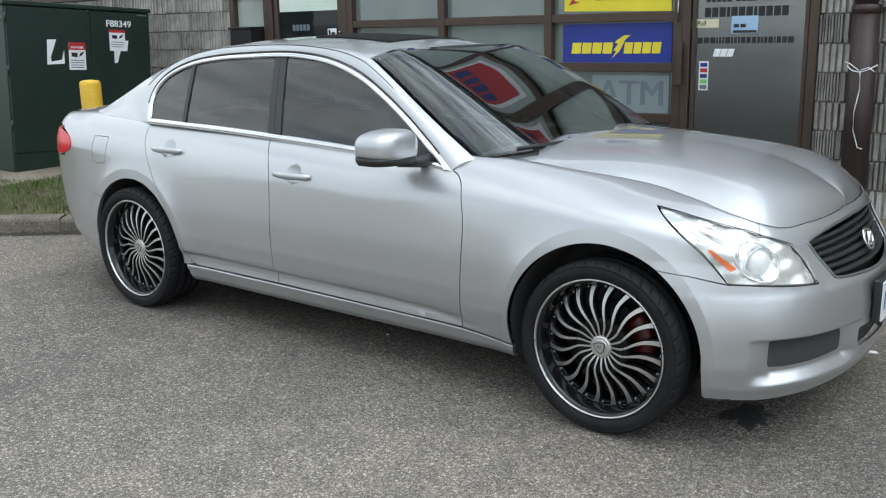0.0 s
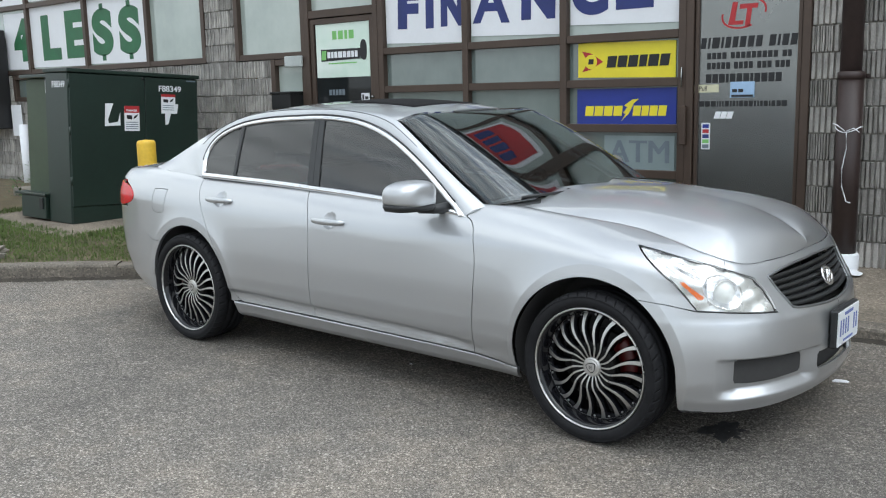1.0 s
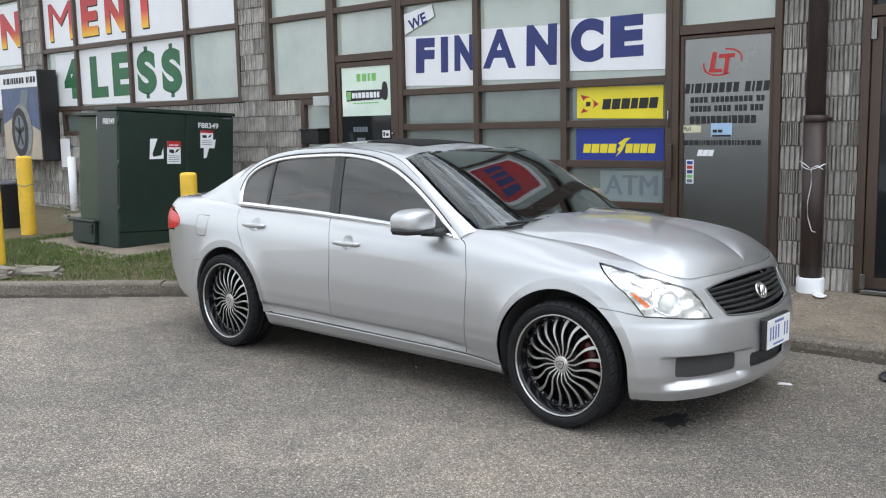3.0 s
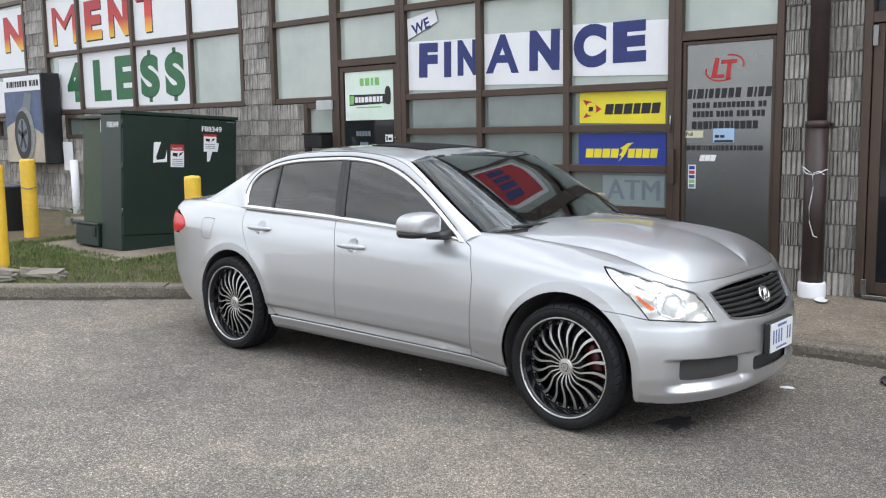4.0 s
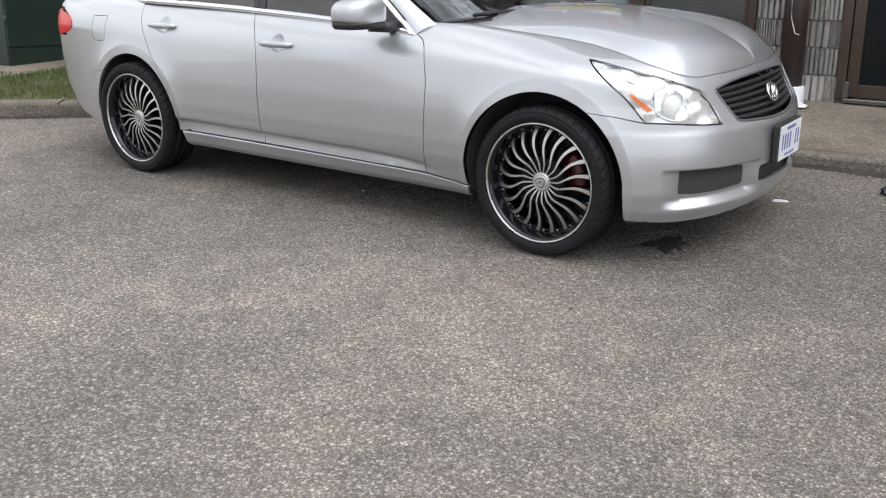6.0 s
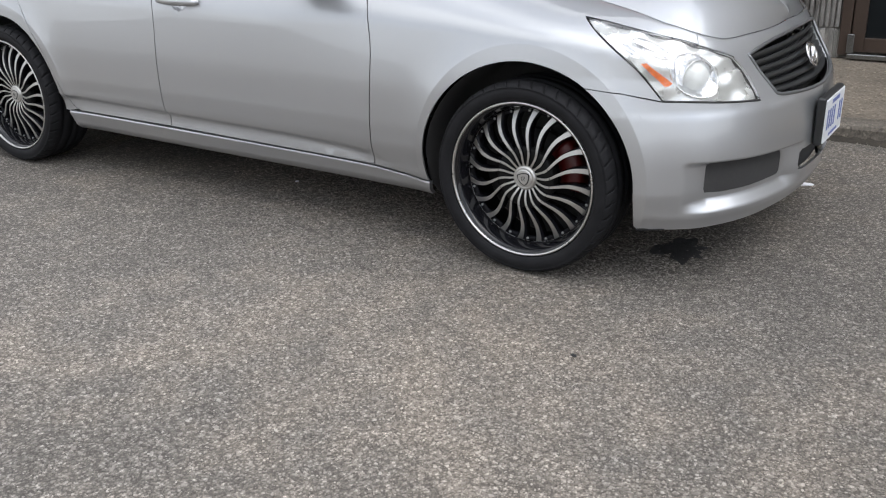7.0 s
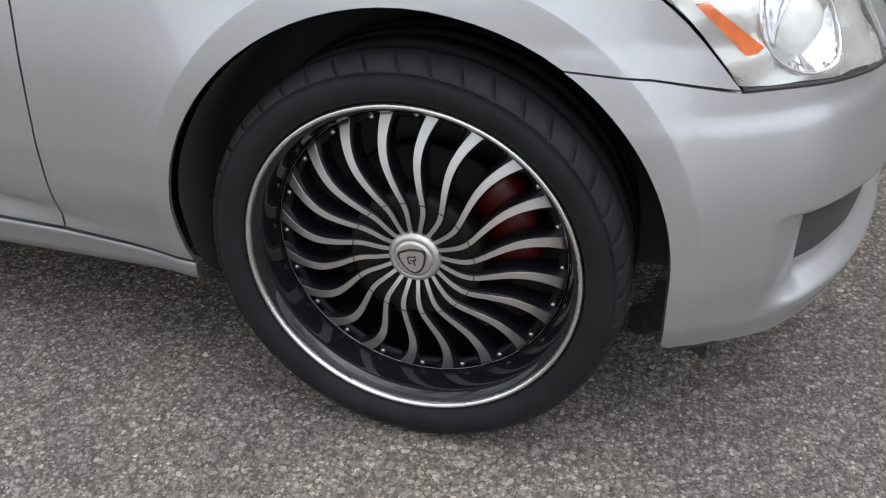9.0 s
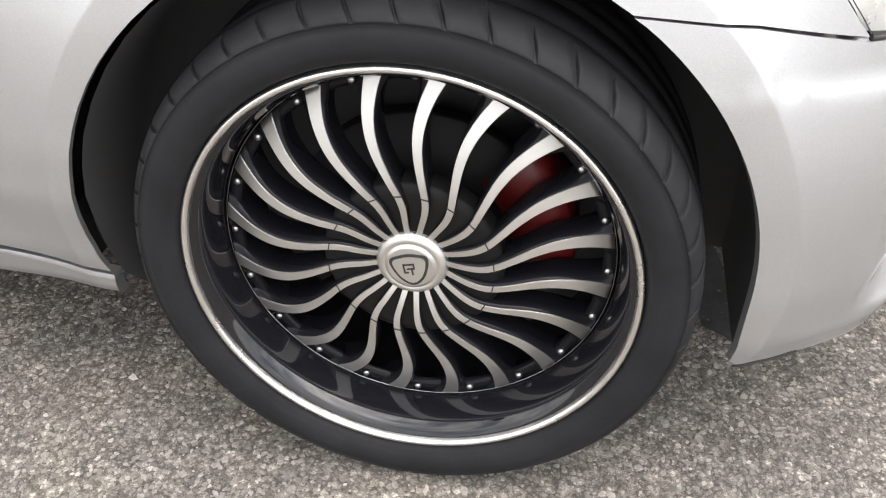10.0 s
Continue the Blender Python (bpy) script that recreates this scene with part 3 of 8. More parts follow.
def door_unit(name, u0, u1, head, label, leaf_mat, low=0.185, glass=None, transom=None, leaf_rail=0.06, bottom_rail=0.09):
    """A framed shop door: jambs, head, transom pane, leaf with its own stiles and pane."""
    d = thing(name, B, label, "door", kind="structure")
    part("jamb", box(u0, u0 + 0.065, -0.02, 0.13, low, TOP, 0.004), M_BRONZE, d)
    part("jamb", box(u1 - 0.065, u1, -0.02, 0.13, low, TOP, 0.004), M_BRONZE, d)
    part("head", box(u0 + 0.065, u1 - 0.065, -0.014, 0.12, head, head + 0.085, 0.004), M_BRONZE, d)
    part("head", box(u0 + 0.065, u1 - 0.065, -0.014, 0.12, MID - 0.02, MID + 0.05, 0.004), M_BRONZE, d)
    part("transom_pane", box(u0 + 0.06, u1 - 0.06, 0.05, 0.06, head + 0.08, MID - 0.015), transom or M_FILM, d)
    part("transom_pane", box(u0 + 0.06, u1 - 0.06, 0.05, 0.06, MID + 0.045, TOP), transom or M_FILM, d)
    part("threshold", box(u0 + 0.065, u1 - 0.065, -0.05, 0.12, low - 0.02, low + 0.012, 0.004), M_STEEL, d)
    a, b, c, e = u0 + 0.072, u1 - 0.072, low + 0.02, head - 0.008
    leaf = part("door_leaf", box(a, a + leaf_rail, 0.0, 0.05, c, e, 0.003), M_BRONZE, d)
    part("stile", box(b - leaf_rail, b, 0.0, 0.05, c, e, 0.003), M_BRONZE, leaf)
    part("rail", box(a + leaf_rail, b - leaf_rail, 0.0, 0.05, e - leaf_rail, e, 0.003), M_BRONZE, leaf)
    part("rail", box(a + leaf_rail, b - leaf_rail, 0.0, 0.05, c, c + bottom_rail, 0.003), M_BRONZE, leaf)
    part("pane", box(a + leaf_rail - 0.005, b - leaf_rail + 0.005, 0.02, 0.03, c + bottom_rail - 0.005, e - leaf_rail + 0.005), leaf_mat, leaf)
    return d


door1 = door_unit("door_1", -5.885, -4.78, 2.355, "bronze-framed glass entrance door with dark glass", M_DARKPANE)
door2 = door_unit("door_2", -1.355, -0.36, 2.335, "bronze-framed door covered in brushed steel film", M_STEEL, leaf_rail=0.03)
door3 = door_unit("door_3", 0.275, 1.52, 2.36, "dark bronze-framed glass shop door", M_DARKPANE, transom=M_DARKPANE, leaf_rail=0.08)
# the pulls
part("door_handle", box(-1.39, -1.335, -0.06, -0.02, 1.05, 1.37, 0.006), M_BRONZE, door2, "dark bronze pull handle")
part("closer_arm", tube([(-1.385, -0.03, 1.52), (-1.385, -0.03, 1.68)], 0.008, 8), M_STEEL, door2)
part("hinge", box(0.345, 0.385, -0.03, -0.021, 2.18, 2.34, 0.003), M_STEEL, door3, "worn steel pivot hinge")
part("hinge", box(0.33, 0.372, -0.04, -0.018, 0.20, 0.32, 0.003), M_STEEL, door3, "worn steel pivot hinge")
# ---------------------------------------------------------------- the car's form
# Lengths from the front axle, half widths from the middle plane, heights from the ground.
CAR_Y = 0.856
HALF_PLAN = [(-3.94, 0.0), (-3.935, 0.25), (-3.895, 0.5), (-3.81, 0.675), (-3.67, 0.782), (-3.45, 0.832), (-3.2, 0.853), (-2.85, 0.868), (-2.3, 0.876), (-1.5, 0.878), (-0.8, 0.878), (-0.3, 0.877), (0.0, 0.872), (0.2, 0.861), (0.38, 0.828), (0.50, 0.772), (0.59, 0.692), (0.676, 0.545), (0.730, 0.37), (0.760, 0.19), (0.770, 0.0)]


def spline(p0, p1, p2, p3, t):
    return tuple(0.5 * (2 * b + (c - a) * t + (2 * a - 5 * b + 4 * c - d) * t * t + (3 * b - a - 3 * c + d) * t ** 3) for a, b, c, d in zip(p0, p1, p2, p3))


def smooth_line(pts, n=12, closed=False):
    """Points along a smooth curve through pts."""
    out, m = [], len(pts)
    for i in range(m if closed else m - 1):
        if closed:
            a, b, c, d = (pts[(i + k) % m] for k in (-1, 0, 1, 2))
        else:
            a, b, c, d = pts[max(i - 1, 0)], pts[i], pts[i + 1], pts[min(i + 2, m - 1)]
        out += [spline(a, b, c, d, k / n) for k in range(n)]
    return out if closed else out + [tuple(pts[-1])]


def keyed(keys, x):
    """A smooth value between keys (place, value)."""
    if x <= keys[0][0]:
        return keys[0][1]
    for (a, va), (b, vb) in zip(keys, keys[1:]):
        if x <= b:
            t = (x - a) / (b - a)
            t = t * t * (3 - 2 * t) * 0.5 + t * 0.5
            return va + (vb - va) * t
    return keys[-1][1]


def flow(keys, x):
    """A value that runs between keys without kinks."""
    n = len(keys)
    if x <= keys[0][0]:
        return keys[0][1]
    if x >= keys[-1][0]:
        return keys[-1][1]
    i = 0
    while keys[i + 1][0] < x:
        i += 1

    def grad(j):
        if j <= 0 or j >= n - 1:
            a, b = (keys[0], keys[1]) if j <= 0 else (keys[-2], keys[-1])
            return (b[1] - a[1]) / (b[0] - a[0])
        h0, h1 = keys[j][0] - keys[j - 1][0], keys[j + 1][0] - keys[j][0]
        d0, d1 = (keys[j][1] - keys[j - 1][1]) / h0, (keys[j + 1][1] - keys[j][1]) / h1
        return (d0 * h1 + d1 * h0) / (h0 + h1)
    (a, va), (b, vb) = keys[i], keys[i + 1]
    h = b - a
    t = (x - a) / h
    g0, g1 = grad(i) * h, grad(i + 1) * h
    return va + t * (g0 + t * (3 * (vb - va) - 2 * g0 - g1 + t * (2 * (va - vb) + g0 + g1)))


def plan_table():
    m0 = (-3.935, -0.25)
    pts = [m0] + HALF_PLAN + [(0.760, -0.19)]
    line = []
    for i in range(1, len(pts) - 2):
        line += [spline(pts[i - 1], pts[i], pts[i + 1], pts[i + 2], k / 60) for k in range(60)]
    line.append(HALF_PLAN[-1])
    s, acc = [0.0], 0.0
    for a, b in zip(line, line[1:]):
        acc += math.hypot(b[0] - a[0], b[1] - a[1])
        s.append(acc)
    zero = next(s[i] + (s[i + 1] - s[i]) * (0 - line[i][0]) / (line[i + 1][0] - line[i][0]) for i in range(len(line) - 1) if line[i][0] <= 0 <= line[i + 1][0] and line[i][1] > 0.5)
    return [v - zero for v in s], line


PLAN_S, PLAN_P = plan_table()
S_BACK, S_NOSE = PLAN_S[0], PLAN_S[-1]


def plan(s):
    """Place and outward direction of the widest outline at s."""
    s = min(max(s, S_BACK), S_NOSE)
    lo, hi = 0, len(PLAN_S) - 2
    while lo < hi:
        mid = (lo + hi + 1) // 2
        if PLAN_S[mid] <= s:
            lo = mid
        else:
            hi = mid - 1
    i = lo
    t = (s - PLAN_S[i]) / (PLAN_S[i + 1] - PLAN_S[i])
    a, b = PLAN_P[i], PLAN_P[i + 1]

    def nor(j):
        p, q = PLAN_P[max(j - 1, 0)], PLAN_P[min(j + 1, len(PLAN_P) - 1)]
        dx, dy = q[0] - p[0], q[1] - p[1]
        if j == 0 or j == len(PLAN_P) - 1:
            return (-1.0, 0.0) if j == 0 else (1.0, 0.0)
        k = math.hypot(dx, dy)
        return -dy / k, dx / k
    na, nb = nor(i), nor(i + 1)
    n = (na[0] + (nb[0] - na[0]) * t, na[1] + (nb[1] - na[1]) * t)
    k = math.hypot(*n)
    n = (n[0] / k, n[1] / k)
    if (i < len(PLAN_P) // 3 and n[0] > 0) or n[1] < -0.01:
        n = (-n[0], -n[1])
    return a[0] + (b[0] - a[0]) * t, a[1] + (b[1] - a[1]) * t, n


# shoulder: where the side begins to roll over (z0), how high (rise) and how far in (roll) it goes, and how straight it leans
K_TOP = [(-4.9, 1.03), (-4.3, 1.03), (-3.7, 1.035), (-3.3, 1.05), (-2.85, 1.05), (-2.3, 1.04), (-1.86, 1.024), (-1.3, 1.005), (-0.74, 1.000), (-0.3, 0.960), (0.0, 0.928), (0.157, 0.906), (0.4, 0.868), (0.62, 0.827), (0.75, 0.801), (0.95, 0.799), (1.5, 0.804)]
K_RISE = [(-4.9, 0.16), (-3.7, 0.18), (-2.85, 0.23), (-1.3, 0.215), (-0.74, 0.22), (-0.3, 0.20), (0.157, 0.17), (0.45, 0.165), (0.8, 0.205), (1.5, 0.215)]
K_ROLL = [(-4.9, 0.08), (-3.7, 0.12), (-2.85, 0.25), (-1.86, 0.235), (-0.74, 0.23), (-0.3, 0.25), (0.157, 0.285), (0.4, 0.2), (0.62, 0.125), (0.9, 0.13), (1.5, 0.15)]
K_LEAN = [(-4.9, 0.3), (-3.5, 0.15), (-2.85, 0.0), (-2.7, 0.0), (0.05, 0.0), (0.157, 0.0), (0.45, 0.25), (0.8, 0.65), (1.5, 0.7)]
STRETCH = 1.35


def low_inset(s, z):
    """How far the lower side lies inside the widest outline."""
    door = keyed([(0.18, 0.10), (0.235, 0.052), (0.30, 0.034), (0.40, 0.013), (0.47, 0.006), (0.62, 0.0)], z)
    edge = keyed([(-2.3, 0.380), (-1.1, 0.369), (-0.8, 0.360), (-0.66, 0.350), (-0.58, 0.33)], s)
    if z < edge + 0.05:
        # the hollow under the crease of the doors
        w = keyed([(-2.5, 0.3), (-2.3, 1.0), (-0.85, 1.0), (-0.54, 0.0)], s)
        door += w * keyed([(0.29, 0.006), (edge - 0.022, 0.0205), (edge, 0.0), (edge + 0.05, 0.0)], z)
    ends = keyed([(0.17, 0.06), (0.21, 0.03), (0.26, 0.012), (0.34, 0.002), (0.5, 0.0)], z)
    if s < -3.1:
        ends += keyed([(-3.75, 1.0), (-3.2, 0.0)], s) * keyed([(0.24, 0.10), (0.36, 0.045), (0.5, 0.012), (0.66, 0.0)], z)
    f = keyed([(0.2, 0.0), (0.42, 1.0)], s) + keyed([(-3.35, 1.0), (-3.1, 0.0)], s)
    return door * (1 - f) + ends * f


def lip_width(a):
    """The lip of the front wheel opening is broad over the top and slim at its ends."""
    return 0.036 + 0.024 * max(math.sin(a), 0.0) ** 2


def flare(s, z):
    """The lips round the wheel openings."""
    out = 0.0
    for cx, cz, r in ((0.0, 0.335, 0.395), (-2.85, 0.335, 0.385)):
        k = math.hypot(s - cx, z - cz) - r
        if -0.05 < k < 0.22:
            w = lip_width(math.atan2(z - cz, s - cx)) if r > 0.39 else 0.055
            out += (0.013 if r > 0.39 else 0.009) * max(0.0, 1 - max(k - w, 0.0) / 0.165) ** 3
    return out


K_FULL = [(-1.1, 1.0), (-0.5, 1.3), (0.0, 1.45), (0.45, 1.4), (0.62, 1.2), (0.9, 1.0)]


def full(s):
    """How straight the shoulder runs up to the bonnet: 1 for a round one."""
    return flow(K_FULL, s)


def rise_of(s):
    return flow(K_RISE, s) * (1 - 0.62 * (full(s) - 1))


def climb(th, s):
    """How much of the shoulder's rise is reached at the angle th."""
    k = math.sin(th)
    return max(k, 0.0) ** (1 + (full(s) - 1) * k * k)


K_SWELL = [(-3.4, 0.0), (-2.9, 0.17), (-1.0, 0.17), (-0.4, 0.30), (0.1, 0.30), (0.4, 0.12), (0.62, 0.0), (1.5, 0.0)]
K_IN = [(0.08, 0.0), (0.24, 0.09), (0.42, 0.11), (0.6, 0.16), (0.9, 0.18), (1.5, 0.18)]


def lean_in(s, z):
    """The fender and bumper lean back above the widest line, round the lamps."""
    return max(flow(K_IN, s), 0.0) * min(max(z - 0.585, 0.0), 0.115)


def swell(s, z):
    """The soft barrel of the upper side, above the widest line."""
    side = flow(K_SWELL, s) * max(z - 0.5, 0.0) ** 2 + lean_in(s, z)
    nose = keyed([(0.22, 0.0), (0.6, 1.0)], s)
    # the bumper bellies out and turns back towards the lamps
    return side + nose * (0.75 * (min(max(z, 0.42), 0.6) - 0.42) ** 2 - 0.016)


def q_of(s, z):
    """The unrolled height of a height z at s."""
    top, rise = flow(K_TOP, s), rise_of(s)
    z0 = top - rise
    if z <= z0:
        return z
    lo, hi = 0.0, math.pi / 2
    for _ in range(22):
        mid = (lo + hi) / 2
        lo, hi = (mid, hi) if z0 + rise * climb(mid, s) < z else (lo, mid)
    return z0 + STRETCH * rise * lo / (math.pi / 2)


def q_z(s, q):
    """The height of an unrolled height q at s."""
    top, rise = flow(K_TOP, s), rise_of(s)
    z0 = top - rise
    if q <= z0:
        return q
    return z0 + rise * climb(min((q - z0) / (STRETCH * rise), 1.0) * math.pi / 2, s)


def q_top(s):
    return flow(K_TOP, s) - rise_of(s) + STRETCH * rise_of(s)


def skin(s, q, inset=0.0):
    """A point of the outer skin: along the outline s, up the unrolled height q."""
    x, y, n = plan(s)
    top, rise, roll, lean = flow(K_TOP, s), rise_of(s), flow(K_ROLL, s), max(0.0, flow(K_LEAN, s))
    z0 = top - rise
    if q <= z0:
        z, d = q, 0.0
        ny, nz = 1.0, 0.0
    else:
        th = min((q - z0) / (STRETCH * rise), 1.0) * math.pi / 2
        e = full(s)
        z = z0 + rise * climb(th, s)
        roll -= max(0.0, flow(K_SWELL, s)) * (top - 0.5) ** 2 + lean_in(s, top)
        d = roll * (lean * math.sin(th) + (1 - lean) * (1 - max(0.0, math.cos(th)) ** e))
        ny, nz = math.cos(th), math.sin(th)
    d += low_inset(s, z) - flare(s, z) + swell(s, z) + inset * ny
    return x - n[0] * d, y - n[1] * d, z - inset * nz
from mathutils.geometry import delaunay_2d_cdt


def car_paint():
    """Silver metallic lacquer: fine flakes under a clear coat, with a little dust."""
    m, nodes, links, b = material("silver paint")
    fl = noise_node(nodes, links, 900, 2, 0.6)
    dust = noise_node(nodes, links, 3.0, 5, 0.6)
    r = ramp_node(nodes, links, fl.outputs["Fac"], [(0.3, (0.48, 0.49, 0.505)), (0.7, (0.57, 0.58, 0.595))])
    links.new(r.outputs["Color"], b.inputs["Base Color"])
    b.inputs["Metallic"].default_value = 0.88
    mr = nodes.new("ShaderNodeMapRange")
    mr.inputs["To Min"].default_value, mr.inputs["To Max"].default_value = 0.38, 0.45
    links.new(dust.outputs["Fac"], mr.inputs["Value"])
    links.new(mr.outputs["Result"], b.inputs["Roughness"])
    b.inputs["Coat Weight"].default_value, b.inputs["Coat Roughness"].default_value, b.inputs["Coat IOR"].default_value = 1.0, 0.015, 1.65
    return m


M_PAINT = car_paint()
M_CHROME = simple("bright trim", (0.80, 0.80, 0.80), 0.16, metal=1.0, var=0.03)
M_SATIN = simple("machined alloy", (0.58, 0.57, 0.55), 0.43, metal=1.0, var=0.03, scale=20, fine=60)
M_LIP = simple("polished lip", (0.72, 0.715, 0.70), 0.28, metal=1.0, var=0.03, scale=20, fine=60)
M_GLOSSB = simple("gloss black wheel lacquer", (0.0085, 0.0085, 0.0105), 0.10, var=0.1, spec=0.13)
M_BARREL = simple("gloss black rim barrel", (0.0085, 0.0085, 0.0105), 0.06, var=0.1, spec=0.5)
M_BOLT = simple("dull bolt steel", (0.42, 0.42, 0.42), 0.3, metal=1.0, var=0.2, scale=200)
M_RUBBER = simple("tyre rubber", (0.0155, 0.0155, 0.017), 0.62, var=0.28, scale=12, fine=120, bump=0.0006, spec=0.13)
M_TRIM = simple("satin black trim", (0.02, 0.021, 0.022), 0.42, var=0.15)
M_LINER = simple("wheel well felt", (0.042, 0.041, 0.041), 0.95, var=0.2)
M_TINT = glass_material("tinted car glass", (0.12, 0.125, 0.125), ior=1.72)
M_SCREEN = glass_material("windscreen glass", (0.20, 0.26, 0.28), ior=1.88)
M_LENS = glass_material("hazed clear lens", (1.0, 1.0, 0.99), ior=1.4)
M_LENS.node_tree.nodes["Principled BSDF"].inputs["Transmission Weight"].default_value = 0.985
M_REFLECT = simple("lamp reflector", (0.80, 0.81, 0.84), 0.08, metal=1.0, var=0.05, scale=9)
M_HOUSING = simple("pale lamp housing", (0.74, 0.75, 0.745), 0.27, metal=0.6, var=0.06, scale=9)
M_BEZEL = simple("dark lamp seal", (0.03, 0.03, 0.03), 0.5, var=0.1)
M_MILK = simple("milky lens", (0.74, 0.76, 0.75), 0.16, coat=0.8, var=0.08, scale=20)
M_AMBER = simple("amber reflector", (0.78, 0.145, 0.006), 0.22, coat=0.4, var=0.25, scale=60)
M_TAILRED = simple("tail lamp red", (0.55, 0.012, 0.02), 0.2, var=0.25, scale=9)
M_CALIPER = simple("red caliper paint", (0.085, 0.004, 0.004), 0.4, var=0.1)
# disc and hub dish near black: the shade behind the spokes is in the colour
M_DISC = simple("near-black brake disc", (0.009, 0.0088, 0.0085), 0.55, var=0.2, spec=0.15)
M_CABIN = simple("cabin upholstery", (0.03, 0.029, 0.028), 0.8, var=0.2)
M_PLATEW = simple("plate white", (0.72, 0.74, 0.76), 0.4, var=0.04)
M_PLATEB = simple("plate blue", (0.10, 0.14, 0.38), 0.4, var=0.08)

car = thing("car", pose(0, CAR_Y, 0), "silver four-door sedan with black multi-spoke wheels on asphalt", "car")


def inside(p, poly):
    x, y = p
    c, j = False, len(poly) - 1
    for i in range(len(poly)):
        (xi, yi), (xj, yj) = poly[i], poly[j]
        if (yi > y) != (yj > y) and x < (xj - xi) * (y - yi) / (yj - yi) + xi:
            c = not c
        j = i
    return c


def dense_loop(poly, step):
    out = []
    for a, b in zip(poly, poly[1:] + poly[:1]):
        n = max(1, int(math.hypot(b[0] - a[0], b[1] - a[1]) / step + 0.5))
        out += [(a[0] + (b[0] - a[0]) * k / n, a[1] + (b[1] - a[1]) * k / n) for k in range(n)]
    return out


def shrink(poly, d):
    area = sum(a[0] * b[1] - b[0] * a[1] for a, b in zip(poly, poly[1:] + poly[:1]))
    sgn = 1 if area > 0 else -1
    out = []
    n = len(poly)
    for i in range(n):
        a, b, c = poly[i - 1], poly[i], poly[(i + 1) % n]
        e1, e2 = Vector((b[0] - a[0], b[1] - a[1])).normalized(), Vector((c[0] - b[0], c[1] - b[1])).normalized()
        nn = Vector((-e1.y - e2.y, e1.x + e2.x)) * sgn
        k = nn.length
        if k < 1e-6:
            out.append(b)
            continue
        nn = nn / k
        cosv = max(0.45, nn.dot(Vector((-e1.y, e1.x)) * sgn))
        out.append((b[0] + nn.x * d / cosv, b[1] + nn.y * d / cosv))
    return out


